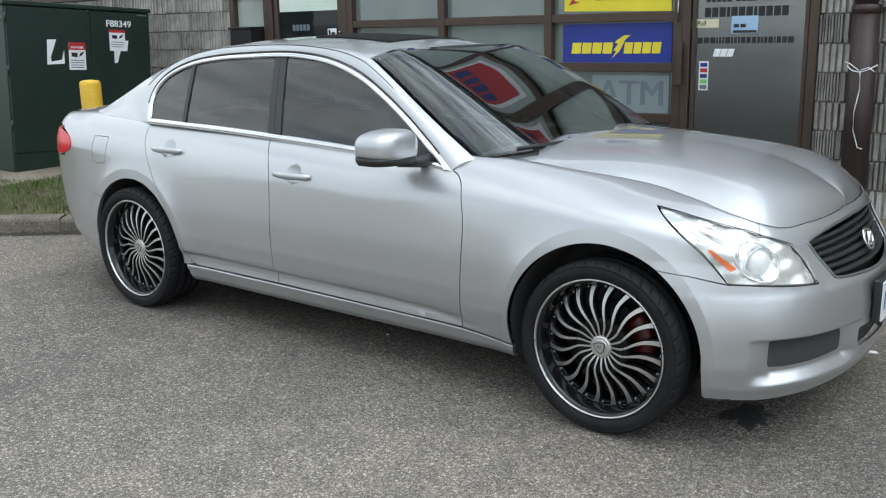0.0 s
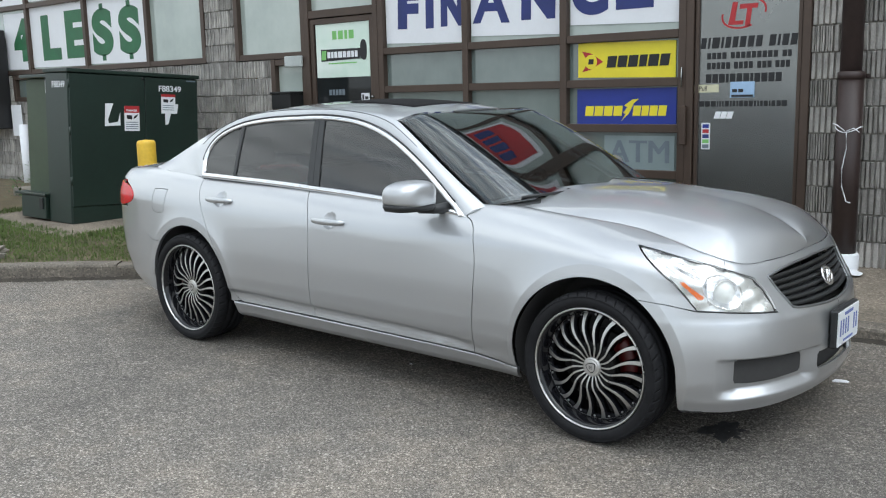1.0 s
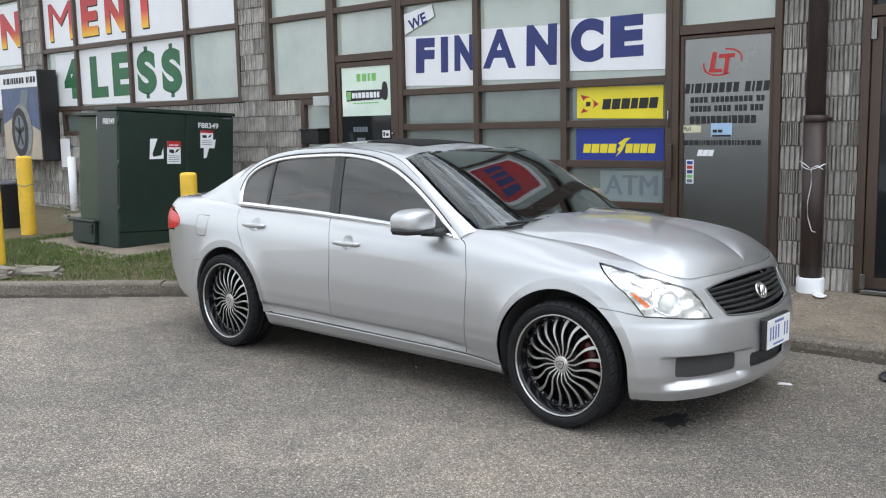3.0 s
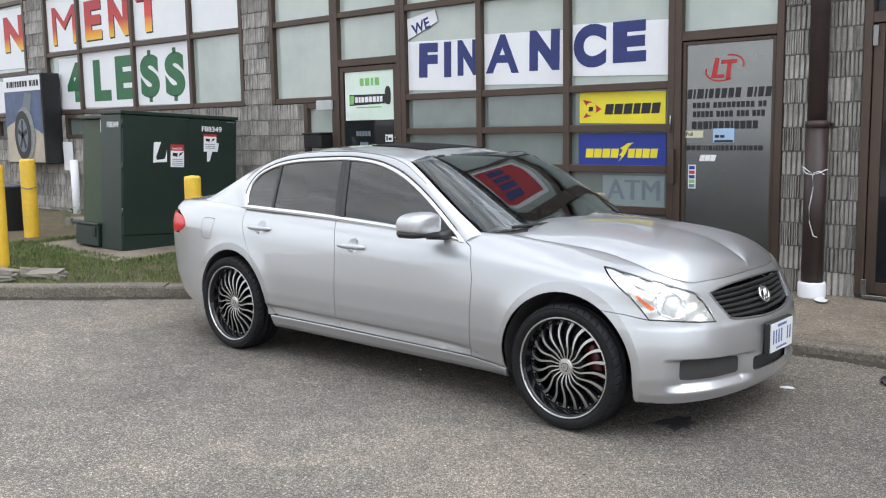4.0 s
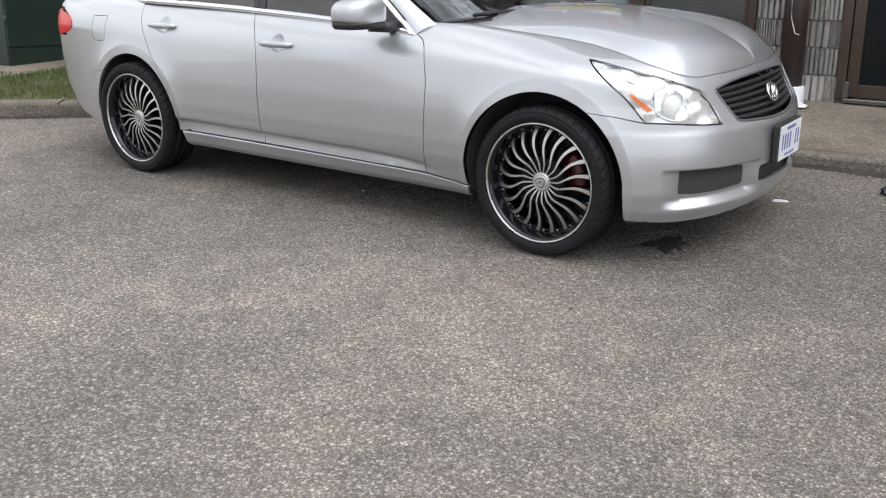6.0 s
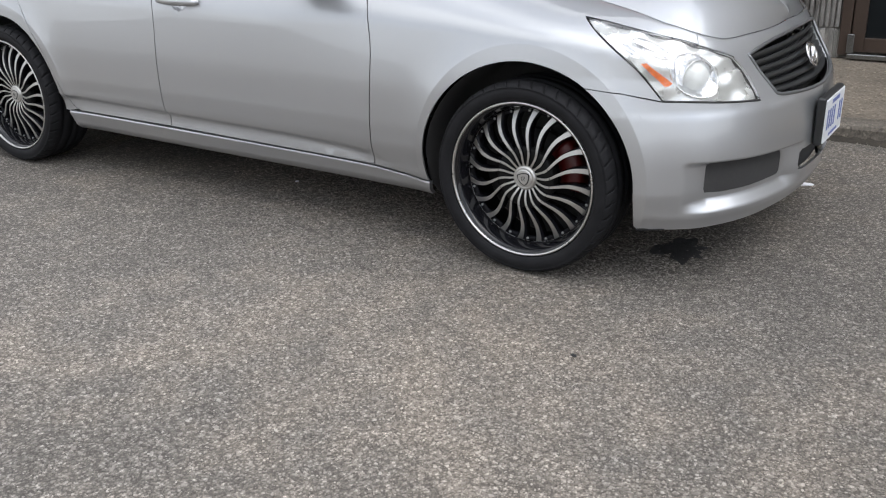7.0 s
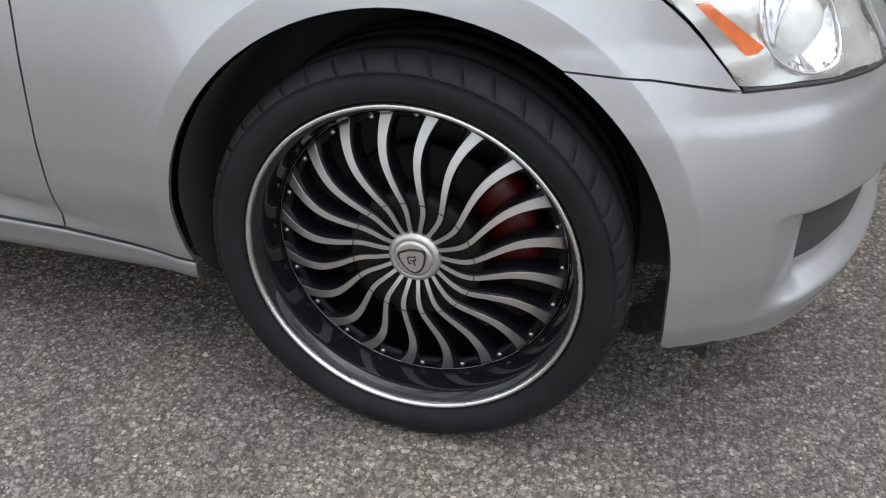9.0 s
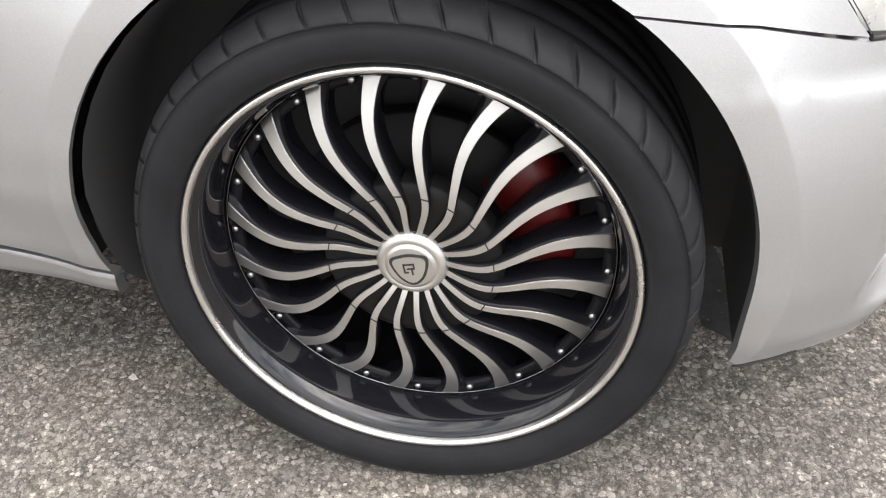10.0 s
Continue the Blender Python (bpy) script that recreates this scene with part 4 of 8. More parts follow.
def surface_panel(name, outline, surf, mat, parent, sides=(1,), holes=(), step=0.03, edge=0.018, gap=0.002, flange=0.02, label="", thick=False, lines=()):
    """A panel cut from a smooth surface surf(a, b, inset): its outline and holes are curves on the surface; the edges are turned in."""
    loop = dense_loop(shrink(outline, gap), edge)
    hloops = [dense_loop(shrink(h, -gap), edge) for h in holes]
    pts, edges = [], []
    for lp in [loop] + hloops:
        o = len(pts)
        pts += lp
        edges += [(o + i, o + (i + 1) % len(lp)) for i in range(len(lp))]
    nb = len(pts)
    lo = (min(p[0] for p in loop), min(p[1] for p in loop))
    hi = (max(p[0] for p in loop), max(p[1] for p in loop))
    rim = np.array(pts)
    extra = []
    for ln in lines:
        last = -2
        for i, p in enumerate(ln):
            if inside(p, loop) and not any(inside(p, h) for h in hloops) and ((rim - p) ** 2).sum(1).min() > 0.0035 ** 2:
                if last == i - 1:
                    edges.append((nb + len(extra) - 1, nb + len(extra)))
                last = i
                extra.append(p)
    pts += extra
    rim = np.array(pts)
    nx, ny = max(1, int((hi[0] - lo[0]) / step)), max(1, int((hi[1] - lo[1]) / step))
    for i in range(nx + 1):
        for j in range(ny + 1):
            p = (lo[0] + (hi[0] - lo[0]) * (i + 0.5) / (nx + 1), lo[1] + (hi[1] - lo[1]) * (j + 0.5) / (ny + 1))
            if inside(p, loop) and not any(inside(p, h) for h in hloops) and ((rim - p) ** 2).sum(1).min() > (0.45 * step) ** 2:
                pts.append(p)
    vs, _, faces, *_ = delaunay_2d_cdt([Vector(p) for p in pts], edges, [], 0, 1e-7)
    tris = []
    for f in faces:
        c = (sum(vs[i].x for i in f) / len(f), sum(vs[i].y for i in f) / len(f))
        if inside(c, loop) and not any(inside(c, h) for h in hloops):
            tris.append(list(f))
    obs = []
    verts, normals, polys = [], [], []
    for side in sides:
        base = len(verts)

        def place(p, inset=0.0):
            x, y, z = surf(p[0], p[1], inset)
            return Vector((x, -y * side, z))
        P = [place(v) for v in vs]
        N = []
        h = 0.002
        for v in vs:
            du = place((v.x + h, v.y)) - place((v.x - h, v.y))
            dv = place((v.x, v.y + h)) - place((v.x, v.y - h))
            n = du.cross(dv)
            if n.length < 1e-12:
                n = Vector((0, -side, 0))
            N.append(n.normalized())
        mid = place(((lo[0] + hi[0]) / 2, (lo[1] + hi[1]) / 2)) - place(((lo[0] + hi[0]) / 2, (lo[1] + hi[1]) / 2), 0.02)
        flips = sum(n.dot(place((v.x, v.y)) - place((v.x, v.y), 0.01)) for n, v in list(zip(N, vs))[:: max(1, len(N) // 40)])
        if flips < 0:
            N = [-n for n in N]
        verts += P
        normals += N
        for f in tris:
            a, b, c = P[f[0]], P[f[1]], P[f[2]]
            n = (b - a).cross(c - a)
            avg = N[f[0]] + N[f[1]] + N[f[2]]
            polys.append([base + i for i in (f if n.dot(avg) >= 0 else f[::-1])])
        if thick:
            back = len(verts)
            verts += [place((v.x, v.y), thick) for v in vs]
            normals += [-n for n in N]
            for f in list(polys[-len(tris):]):
                polys.append([i - base + back for i in f[::-1]])
        depth = thick or flange
        if depth:
            for lp in [loop] + hloops:
                o = len(verts)
                n = len(lp)
                c = sum((place(p) for p in lp), Vector()) / n
                outer, inner = [place(p) for p in lp], [place(p, depth) for p in lp]
                verts += outer + inner
                for k in range(n):
                    tang = outer[(k + 1) % n] - outer[k - 1]
                    nn = tang.cross(inner[k] - outer[k])
                    nn = nn.normalized() if nn.length > 1e-12 else Vector((0, 0, 1))
                    if lp is loop and nn.dot(outer[k] - c) < 0 or lp is not loop and nn.dot(outer[k] - c) > 0:
                        nn = -nn
                    normals.append(nn)
                normals += normals[-n:]
                for k in range(n):
                    k2 = (k + 1) % n
                    if len(sides) == 2 and min(lp[k][0], lp[k2][0]) > S_NOSE - 0.006:
                        continue
                    q = [o + k, o + k2, o + n + k2, o + n + k]
                    fn = (verts[q[1]] - verts[q[0]]).cross(verts[q[2]] - verts[q[0]])
                    polys.append(q if fn.dot(normals[o + k]) >= 0 else q[::-1])
    me = bpy.data.meshes.new(name)
    me.from_pydata([v[:] for v in verts], [], polys)
    for p in me.polygons:
        p.use_smooth = True
    me.materials.append(mat)
    me.normals_split_custom_set_from_vertices([n[:] for n in normals])
    ob = new(name, me)
    ob.parent = parent
    if label:
        tagged(ob, label)
    return ob


def grid_panel(name, f, nu, nv, mat, parent, flange=0.0, label="", thick=0.0, closed=False):
    """A panel over a grid of a surface f(u, v), u and v from 0 to 1, with turned-in edges."""
    bmg = bmesh.new()
    g = [[bmg.verts.new(f(i / nu, j / nv)) for j in range(nv + 1)] for i in range(nu + 1)]
    for i in range(nu):
        for j in range(nv):
            q = [g[i][j], g[i + 1][j], g[i + 1][j + 1], g[i][j + 1]]
            if len({tuple(round(c, 6) for c in v.co) for v in q}) < 4:
                u = []
                for v in q:
                    if not any((v.co - w.co).length < 1e-6 for w in u):
                        u.append(v)
                q = u
            if len(q) > 2:
                bmg.faces.new(q).smooth = True
    bmesh.ops.remove_doubles(bmg, verts=bmg.verts[:], dist=1e-6)
    bmesh.ops.recalc_face_normals(bmg, faces=bmg.faces[:])
    up = sum(fc.normal.z * fc.calc_area() for fc in bmg.faces)
    if up < 0:
        bmesh.ops.reverse_faces(bmg, faces=bmg.faces[:])
    if thick:
        geo = bmesh.ops.solidify(bmg, geom=bmg.faces[:], thickness=thick)
    elif flange:
        rim = [e for e in bmg.edges if e.is_boundary]
        bmg.normal_update()
        nrm = {v: v.normal.copy() for e in rim for v in e.verts}
        ext = bmesh.ops.extrude_edge_only(bmg, edges=rim)
        newv = [v for v in ext["geom"] if isinstance(v, bmesh.types.BMVert)]
        for v in newv:
            src = min(nrm, key=lambda w: (w.co - v.co).length_squared)
            v.co -= nrm[src] * flange
        for e in rim:
            e.smooth = False
    return part(name, bmg, mat, parent, label)


# ---- outlines, each as (place along the outline, height)
def arc(cx, cz, r, a0, a1, n=28):
    return [(cx + r * math.cos(radians(a0 + (a1 - a0) * k / n)), cz + r * math.sin(radians(a0 + (a1 - a0) * k / n))) for k in range(n + 1)]


def on_skin(pts):
    return [(s, q_of(s, z)) for s, z in pts]


def top_line(s0, s1, n=16, f=1.0):
    return [(s, (flow(K_TOP, s) - rise_of(s)) + (q_top(s) - flow(K_TOP, s) + rise_of(s)) * f) for s in (s0 + (s1 - s0) * k / n for k in range(n + 1))]


S_HOOD = -0.66
DOOR_F = smooth_line([(-0.642, 0.290), (-0.634, 0.45), (-0.622, 0.62), (-0.622, 0.75), (-0.65, 0.87), (-0.685, 0.915), (-0.722, 0.931)], 4)
DOOR_B = smooth_line([(-1.752, 0.303), (-1.752, 0.5), (-1.748, 0.75), (-1.772, 0.88), (-1.85, 0.996)], 4)
DOOR_R = smooth_line([(-2.36, 0.303), (-2.405, 0.33), (-2.445, 0.41), (-2.52, 0.56), (-2.605, 0.68), (-2.71, 0.84), (-2.77, 0.935), (-2.812, 1.020)], 4)
BELT = [(-0.722, 0.931)] + smooth_line([(-0.738, 0.932), (-1.3, 0.972), (-1.85, 0.996), (-2.3, 1.010), (-2.812, 1.020)], 6)
HL_TOP = smooth_line([(0.160, 0.869), (0.262, 0.855), (0.359, 0.839), (0.48, 0.820), (0.61, 0.795), (0.775, 0.750)], 4)
HL_REAR = smooth_line([(0.160, 0.869), (0.212, 0.840), (0.282, 0.797), (0.377, 0.727), (0.464, 0.635)], 4)
HL_LOW = smooth_line([(0.464, 0.633), (0.56, 0.630), (0.70, 0.619), (0.848, 0.608)], 4)
HL_FRONT = smooth_line([(0.770, 0.749), (0.824, 0.69), (0.848, 0.608)], 5)
R_ARCH2 = 0.388


def front_arch(a0, a1, n=28):
    out = []
    for k in range(n + 1):
        a = radians(a0 + (a1 - a0) * k / n)
        r = 0.3945 + 0.008 * math.cos(a - radians(150))
        out.append((r * math.cos(max(a, 0.0)) - 0.028 * min(math.sin(a), 0.0), 0.335 + r * math.sin(a)))
    return out


def front_ring(d):
    out = []
    for k in range(75):
        a = radians(-20 + 3 * k)
        r = 0.395 + d + lip_width(a) - 0.055
        out.append((r * math.cos(a), 0.335 + r * math.sin(a)))
    return out


fender_outline = on_skin(DOOR_F) + top_line(S_HOOD - 0.09, 0.63, 24) + on_skin(HL_TOP[:-4][::-1]) + on_skin(HL_REAR[1:]) + on_skin([(0.335, 0.656)]) + on_skin(front_arch(57, 190))
front_outline = (on_skin([(0.335, 0.656)]) + on_skin(HL_LOW) + on_skin(HL_FRONT[::-1][1:]) + on_skin(HL_TOP[-5:-1][::-1]) + top_line(0.63, S_NOSE, 18) + [(S_NOSE, 0.232)]
                 + [(S_NOSE + (0.41 - S_NOSE) * k / 12, 0.232 - 0.022 * (k / 12) ** 1.5 - 0.010 * math.sin(math.pi * k / 12)) for k in range(1, 13)] + on_skin(front_arch(-17, 57)))
GRILLE = on_skin(smooth_line([(0.868, 0.744), (1.0, 0.763), (1.14, 0.772), (S_NOSE, 0.776)], 4) + [(S_NOSE, 0.588)] + smooth_line([(1.25, 0.590), (1.10, 0.598), (1.0, 0.606), (0.958, 0.614)], 4) + [(0.91, 0.68)])
FOG = [(0.64, 0.43), (0.80, 0.428), (0.95, 0.418), (1.022, 0.408), (1.032, 0.39), (1.032, 0.335), (1.02, 0.324), (0.85, 0.322), (0.70, 0.324), (0.636, 0.33), (0.628, 0.345), (0.63, 0.42)]
INLET = [(1.140, 0.392), (S_NOSE, 0.40), (S_NOSE, 0.315), (1.140, 0.318), (1.130, 0.335), (1.130, 0.38)]


def front_skin(s, q, inset=0.0):
    """The bumper, with the ledge that runs under the fog lamp openings."""
    d = 0.0
    if s > 0.5:
        w = min(1.0, (s - 0.54) / 0.1) if s > 0.54 else 0.0
        w *= 1.0 if s < 1.05 else max(0.0, 1 - (s - 1.05) / 0.1)
        zt = 0.442 - 0.03 * (s - 0.55)
        zb = 0.30
        if zb - 0.03 < q < zt:
            d = 0.036 * w * min(1.0, (zt - q) / 0.012) * min(1.0, (q - zb + 0.03) / 0.034)
    return skin(s, q, inset + d)


ARCH_LINES = [on_skin(front_ring(d)) for d in (0.03, 0.045, 0.053, 0.057, 0.064, 0.075, 0.09)]
REAR_LINES = [on_skin(arc(-2.85, 0.335, 0.385 + d, 200, -20, 70)) for d in (0.03, 0.045, 0.053, 0.057, 0.064, 0.08)]
CREASE = [[(-2.6 + 0.028 * k, keyed([(-2.3, 0.380), (-1.1, 0.369), (-0.8, 0.360), (-0.66, 0.350), (-0.58, 0.33)], -2.6 + 0.028 * k) + d) for k in range(76)] for d in (0.010, 0.002, -0.002, -0.009, -0.016, -0.022, -0.026, -0.038)]


def cup_loop(hx, hz):
    return [(hx + 0.008 + 0.050 * math.cos(2 * math.pi * k / 32), hz + 0.006 + 0.047 * math.sin(2 * math.pi * k / 32)) for k in range(32)]


HANDLES = ((-1.60, 0.846), (-2.555, 0.896))
part_fdoor, part_rdoor = {}, {}
bumper = surface_panel("front_bumper", front_outline, front_skin, M_PAINT, car, sides=(1, -1), holes=(GRILLE, FOG, INLET), gap=0.0012, flange=0.012, step=0.022, lines=ARCH_LINES + [[(0.5 + 0.015 * k, 0.442 - 0.03 * (0.015 * k - 0.05) - d) for k in range(46)] for d in (-0.006, 0.001, 0.006, 0.012, 0.02)] + [[(0.5 + 0.015 * k, q) for k in range(46)] for q in (0.264, 0.270, 0.276, 0.285, 0.295, 0.304, 0.310)])
surface_panel("scuff", smooth_line([(0.405, 0.2145), (0.43, 0.217), (0.455, 0.2135), (0.49, 0.2150), (0.50, 0.2105), (0.46, 0.2085), (0.41, 0.2095)], 3, closed=True), lambda s, q, inset=0.0: front_skin(s, q, inset - 0.0012), M_TRIM, bumper, gap=0.0, flange=0.001, step=0.01, edge=0.006, label="black scraped paint at the corner")
for side in (1, -1):
    sd = (side,)
    surface_panel("fender", fender_outline, skin, M_PAINT, car, sd, step=0.016, flange=0.008, lines=ARCH_LINES + CREASE)
    fd = surface_panel("front_door", on_skin(DOOR_F + BELT[:14][1:] + DOOR_B[::-1][1:]), skin, M_PAINT, car, sd, holes=(on_skin(cup_loop(*HANDLES[0])),), step=0.022, lines=CREASE)
    rd = surface_panel("rear_door", on_skin(DOOR_B + BELT[14:] + DOOR_R[::-1][1:]), skin, M_PAINT, car, sd, holes=(on_skin(cup_loop(*HANDLES[1])),), step=0.022, lines=CREASE + REAR_LINES)
    part_fdoor[side], part_rdoor[side] = fd, rd
    sill = [(-0.388, 0.262), (-0.395, 0.205), (-2.42, 0.21), (-2.44, 0.30), (-2.36, 0.298), (-1.9, 0.297), (-1.4, 0.294), (-0.9, 0.289), (-0.642, 0.285)]
    top_of = lambda s: keyed([(-2.36, 0.298), (-1.9, 0.297), (-1.4, 0.294), (-0.9, 0.289), (-0.642, 0.285), (-0.388, 0.262)], s)

    def sill_skin(s, q, inset=0.0):
        return skin(s, q, inset - 0.004 * min(1.0, max(0.0, (top_of(s) + 0.001 - q) / 0.006)) * min(1, max(0, (q - 0.2) / 0.03)))
    surface_panel("side_sill", sill, sill_skin, M_PAINT, car, sd, gap=0.001, step=0.016, edge=0.012, lines=[[(-2.44 + 0.012 * k, top_of(-2.44 + 0.012 * k) - d) for k in range(172)] for d in (0.0045, 0.010)])
    join = [(-2.82, q_of(-2.82, 1.014)), (-3.0, q_of(-3.0, 1.024)), (-3.2, q_of(-3.2, 1.034))]
    quarter = on_skin([(-2.44, 0.30)] + [p for p in DOOR_R[2:]]) + join + top_line(-3.42, -3.60, 5) + on_skin([(-3.60, 0.952), (-3.515, 0.924), (-3.462, 0.872), (-3.49, 0.834), (-3.56, 0.806), (-3.24, 0.60)]) + on_skin(arc(-2.85, 0.335, R_ARCH2, 137, -5))
    fuel = smooth_line([(-3.225, 0.83), (-3.22, 0.915), (-3.20, 0.93), (-3.10, 0.93), (-3.085, 0.915), (-3.10, 0.80), (-3.12, 0.785), (-3.205, 0.785)], 3, closed=True)
    qp = surface_panel("quarter_panel", quarter, skin, M_PAINT, car, sd, holes=(on_skin(fuel),) if side == 1 else (), step=0.018, gap=0.0012, lines=REAR_LINES)
    if side == 1:
        surface_panel("fuel_door", on_skin(fuel), skin, M_PAINT, qp, sd)
    # lamp at the rear corner
    tail = on_skin(smooth_line([(-3.45, 0.872), (-3.50, 0.918), (-3.59, 0.938), (-3.7, 0.945), (-3.95, 0.94), (-4.0, 0.90), (-3.9, 0.82), (-3.7, 0.798), (-3.57, 0.806), (-3.48, 0.832)], 3, closed=True))
    surface_panel("tail_light", tail, lambda s, q, inset=0.0: skin(s, q, inset - 0.004), M_TAILRED, car, sd, label="red tail lamp lens")
    # dark inner body behind the gaps
    surface_panel("inner_body", on_skin([(-0.408, 0.225), (-0.412, 0.40), (-0.45, 0.55), (-0.5, 0.9), (-0.70, 0.93), (-1.85, 0.975), (-2.81, 1.0), (-2.62, 0.72), (-2.43, 0.30), (-2.38, 0.24)]), lambda s, q, inset=0.0: skin(s, q, inset + 0.017), M_TRIM, car, sd, flange=0, step=0.05)

# rear bumper and the boot's back face
rear_outline = on_skin([(-3.24, 0.60), (-3.53, 0.795), (-3.7, 0.79), (-4.1, 0.79), (S_BACK, 0.79), (S_BACK, 0.31), (-4.1, 0.31), (-3.86, 0.30), (-3.6, 0.285), (-3.28, 0.265)] + arc(-2.85, 0.335, R_ARCH2, 194, 137, 14))
surface_panel("rear_bumper", rear_outline, skin, M_PAINT, car, sides=(1, -1), gap=0.001, lines=REAR_LINES)
boot_back = on_skin([(-4.0, 0.90), (-3.95, 0.958), (-3.7, 0.968), (-3.60, 0.960)]) + top_line(-3.60, S_BACK, 8) + on_skin([(S_BACK, 0.795), (-3.9, 0.80)])
surface_panel("boot_face", boot_back, skin, M_PAINT, car, sides=(1, -1))


def skin_top(s):
    return skin(s, q_top(s))


def bonnet(u, v):
    """From one side over the middle to the other; u from the screen to the nose."""
    b = 1 - abs(2 * v - 1)
    side = 1 if v < 0.5 else -1
    s = S_HOOD + (S_NOSE - S_HOOD) * u
    x, y, z = skin_top(s)
    g = u ** 0.92
    xm = -0.40 + (skin_top(S_NOSE)[0] + 0.40) * g
    zm = flow([(-0.40, 1.042), (-0.1, 1.037), (0.2, 1.004), (0.40, 0.958), (0.53, 0.897), (0.59, 0.855), (0.64, 0.812)], xm)
    k = 1 - (1 - b) ** 2.8
    X = x + (xm - x) * b ** 1.0
    Z = z + (zm - z) * k
    return Vector((X - 0.003 * (1 - b), -side * (y - 0.003) * (1 - b), Z + 0.001))


grid_panel("hood", bonnet, 46, 40, M_PAINT, car, flange=0.018)


def boot(u, v):
    b = 1 - abs(2 * v - 1)
    side = 1 if v < 0.5 else -1
    s = -3.36 + (S_BACK + 3.36) * u
    x, y, z = skin_top(s)
    xm = -3.36 + (skin_top(S_BACK)[0] + 3.36) * u
    zm = keyed([(-3.9, 1.045), (-3.8, 1.055), (-3.6, 1.07), (-3.36, 1.085)], xm)
    k = math.sin(b * math.pi / 2)
    return Vector((x + (xm - x) * b, -side * (y - 0.003) * (1 - b), z + (zm - z) * k + 0.001))


grid_panel("boot_lid", boot, 20, 24, M_PAINT, car, flange=0.015)

# ---- cabin
# window outline (chrome's outer edge) in length and height, on the leaning side glass
DLO_TOP = smooth_line([(-0.735, 0.930), (-0.88, 1.033), (-1.04, 1.135), (-1.20, 1.224), (-1.37, 1.302), (-1.56, 1.358), (-1.73, 1.383), (-1.92, 1.392), (-2.17, 1.383), (-2.38, 1.370), (-2.58, 1.341), (-2.74, 1.285), (-2.825, 1.21), (-2.845, 1.115), (-2.812, 1.018)], 5)
DLO_LOW = smooth_line([(-2.812, 1.018), (-2.3, 1.008), (-1.85, 0.994), (-1.3, 0.970), (-0.735, 0.930)], 8)


def side_glass(x, z, inset=0.0):
    k = z - 0.95
    return x, 0.775 - 0.42 * k - 0.12 * max(0.0, k) ** 2 - inset, z


# the roof's edge: along the screen, the roof and the rear window
ROOF_EDGE = smooth_line([(-0.665, 0.704, 0.974), (-0.855, 0.677, 1.085), (-1.045, 0.640, 1.20), (-1.215, 0.599, 1.300), (-1.366, 0.560, 1.375), (-1.55, 0.535, 1.412), (-1.85, 0.522, 1.433), (-2.15, 0.520, 1.433), (-2.42, 0.525, 1.415), (-2.62, 0.537, 1.380), (-2.80, 0.556, 1.325), (-2.97, 0.582, 1.255), (-3.14, 0.612, 1.17), (-3.28, 0.638, 1.10), (-3.38, 0.655, 1.058)], 5)
# the pillar's outer edge, step by step beside it
i_rear = len(DLO_TOP)
OUTER = [side_glass(x, z) for x, z in DLO_TOP]
tailpts = [skin(s, q_of(s, z)) for s, z in ((-2.88, 1.018), (-2.95, 1.021), (-3.02, 1.025), (-3.10, 1.029), (-3.18, 1.033), (-3.26, 1.04), (-3.34, 1.045))]
OUTER = OUTER + tailpts + [skin_top(-3.40)]


def along(line, t):
    k = t * (len(line) - 1)
    i = min(int(k), len(line) - 2)
    f = k - i
    return Vector(line[i]) * (1 - f) + Vector(line[i + 1]) * f


def reparam(line, n):
    d = [0.0]
    for a, b in zip(line, line[1:]):
        d.append(d[-1] + (Vector(b) - Vector(a)).length)
    out, j = [], 0
    for k in range(n):
        t = d[-1] * k / (n - 1)
        while j < len(d) - 2 and d[j + 1] < t:
            j += 1
        f = (t - d[j]) / max(1e-9, d[j + 1] - d[j])
        out.append(Vector(line[j]) * (1 - f) + Vector(line[j + 1]) * f)
    return out


def tied(line_a, ties_a, line_b, ties_b, n):
    """Two lines cut into the same number of steps between places that belong together."""
    a, b = [], []
    for (a0, a1), (b0, b1) in zip(zip(ties_a, ties_a[1:]), zip(ties_b, ties_b[1:])):
        pa, pb = reparam(line_a[a0:a1 + 1], n), reparam(line_b[b0:b1 + 1], n)
        a += pa if not a else pa[1:]
        b += pb if not b else pb[1:]
    return a, b


n_dlo = len(DLO_TOP) - 1
OUT_E, IN_E = tied(OUTER, [0, 20, 35, 50, 60, 65, n_dlo, len(OUTER) - 1], ROOF_EDGE, [0, 19, 30, 43, 51, 55, 59, len(ROOF_EDGE) - 1], 9)
for side in (1, -1):
    def pillar(u, v):
        a, b = along(OUT_E, u), along(IN_E, u)
        p = a * (1 - v) + b * v
        bul = 0.016 * math.sin(math.pi * v) * (1 if u < 0.8 else max(0.25, 1 - (u - 0.8) * 4))
        out = Vector((0, 0.75, 0.65))
        p = p + out * bul
        return Vector((p.x, -p.y * side, p.z))
    grid_panel("side_frame", pillar, 84, 8, M_PAINT, car, flange=0.01)
    seal = [pillar(0.02 + 0.71 * k / 70, 0.07) + Vector((0, -0.0015 * side, 0.001)) for k in range(71)]
    part("roof_seal", tube(seal, 0.0035, 8), M_TRIM, car)
    seal = [pillar(0.10 + 0.62 * k / 70, 0.62) + Vector((0, -0.0008 * side, 0.0008)) for k in range(71)]
    part("roof_seal", tube(seal, 0.0016, 6), M_TRIM, car)


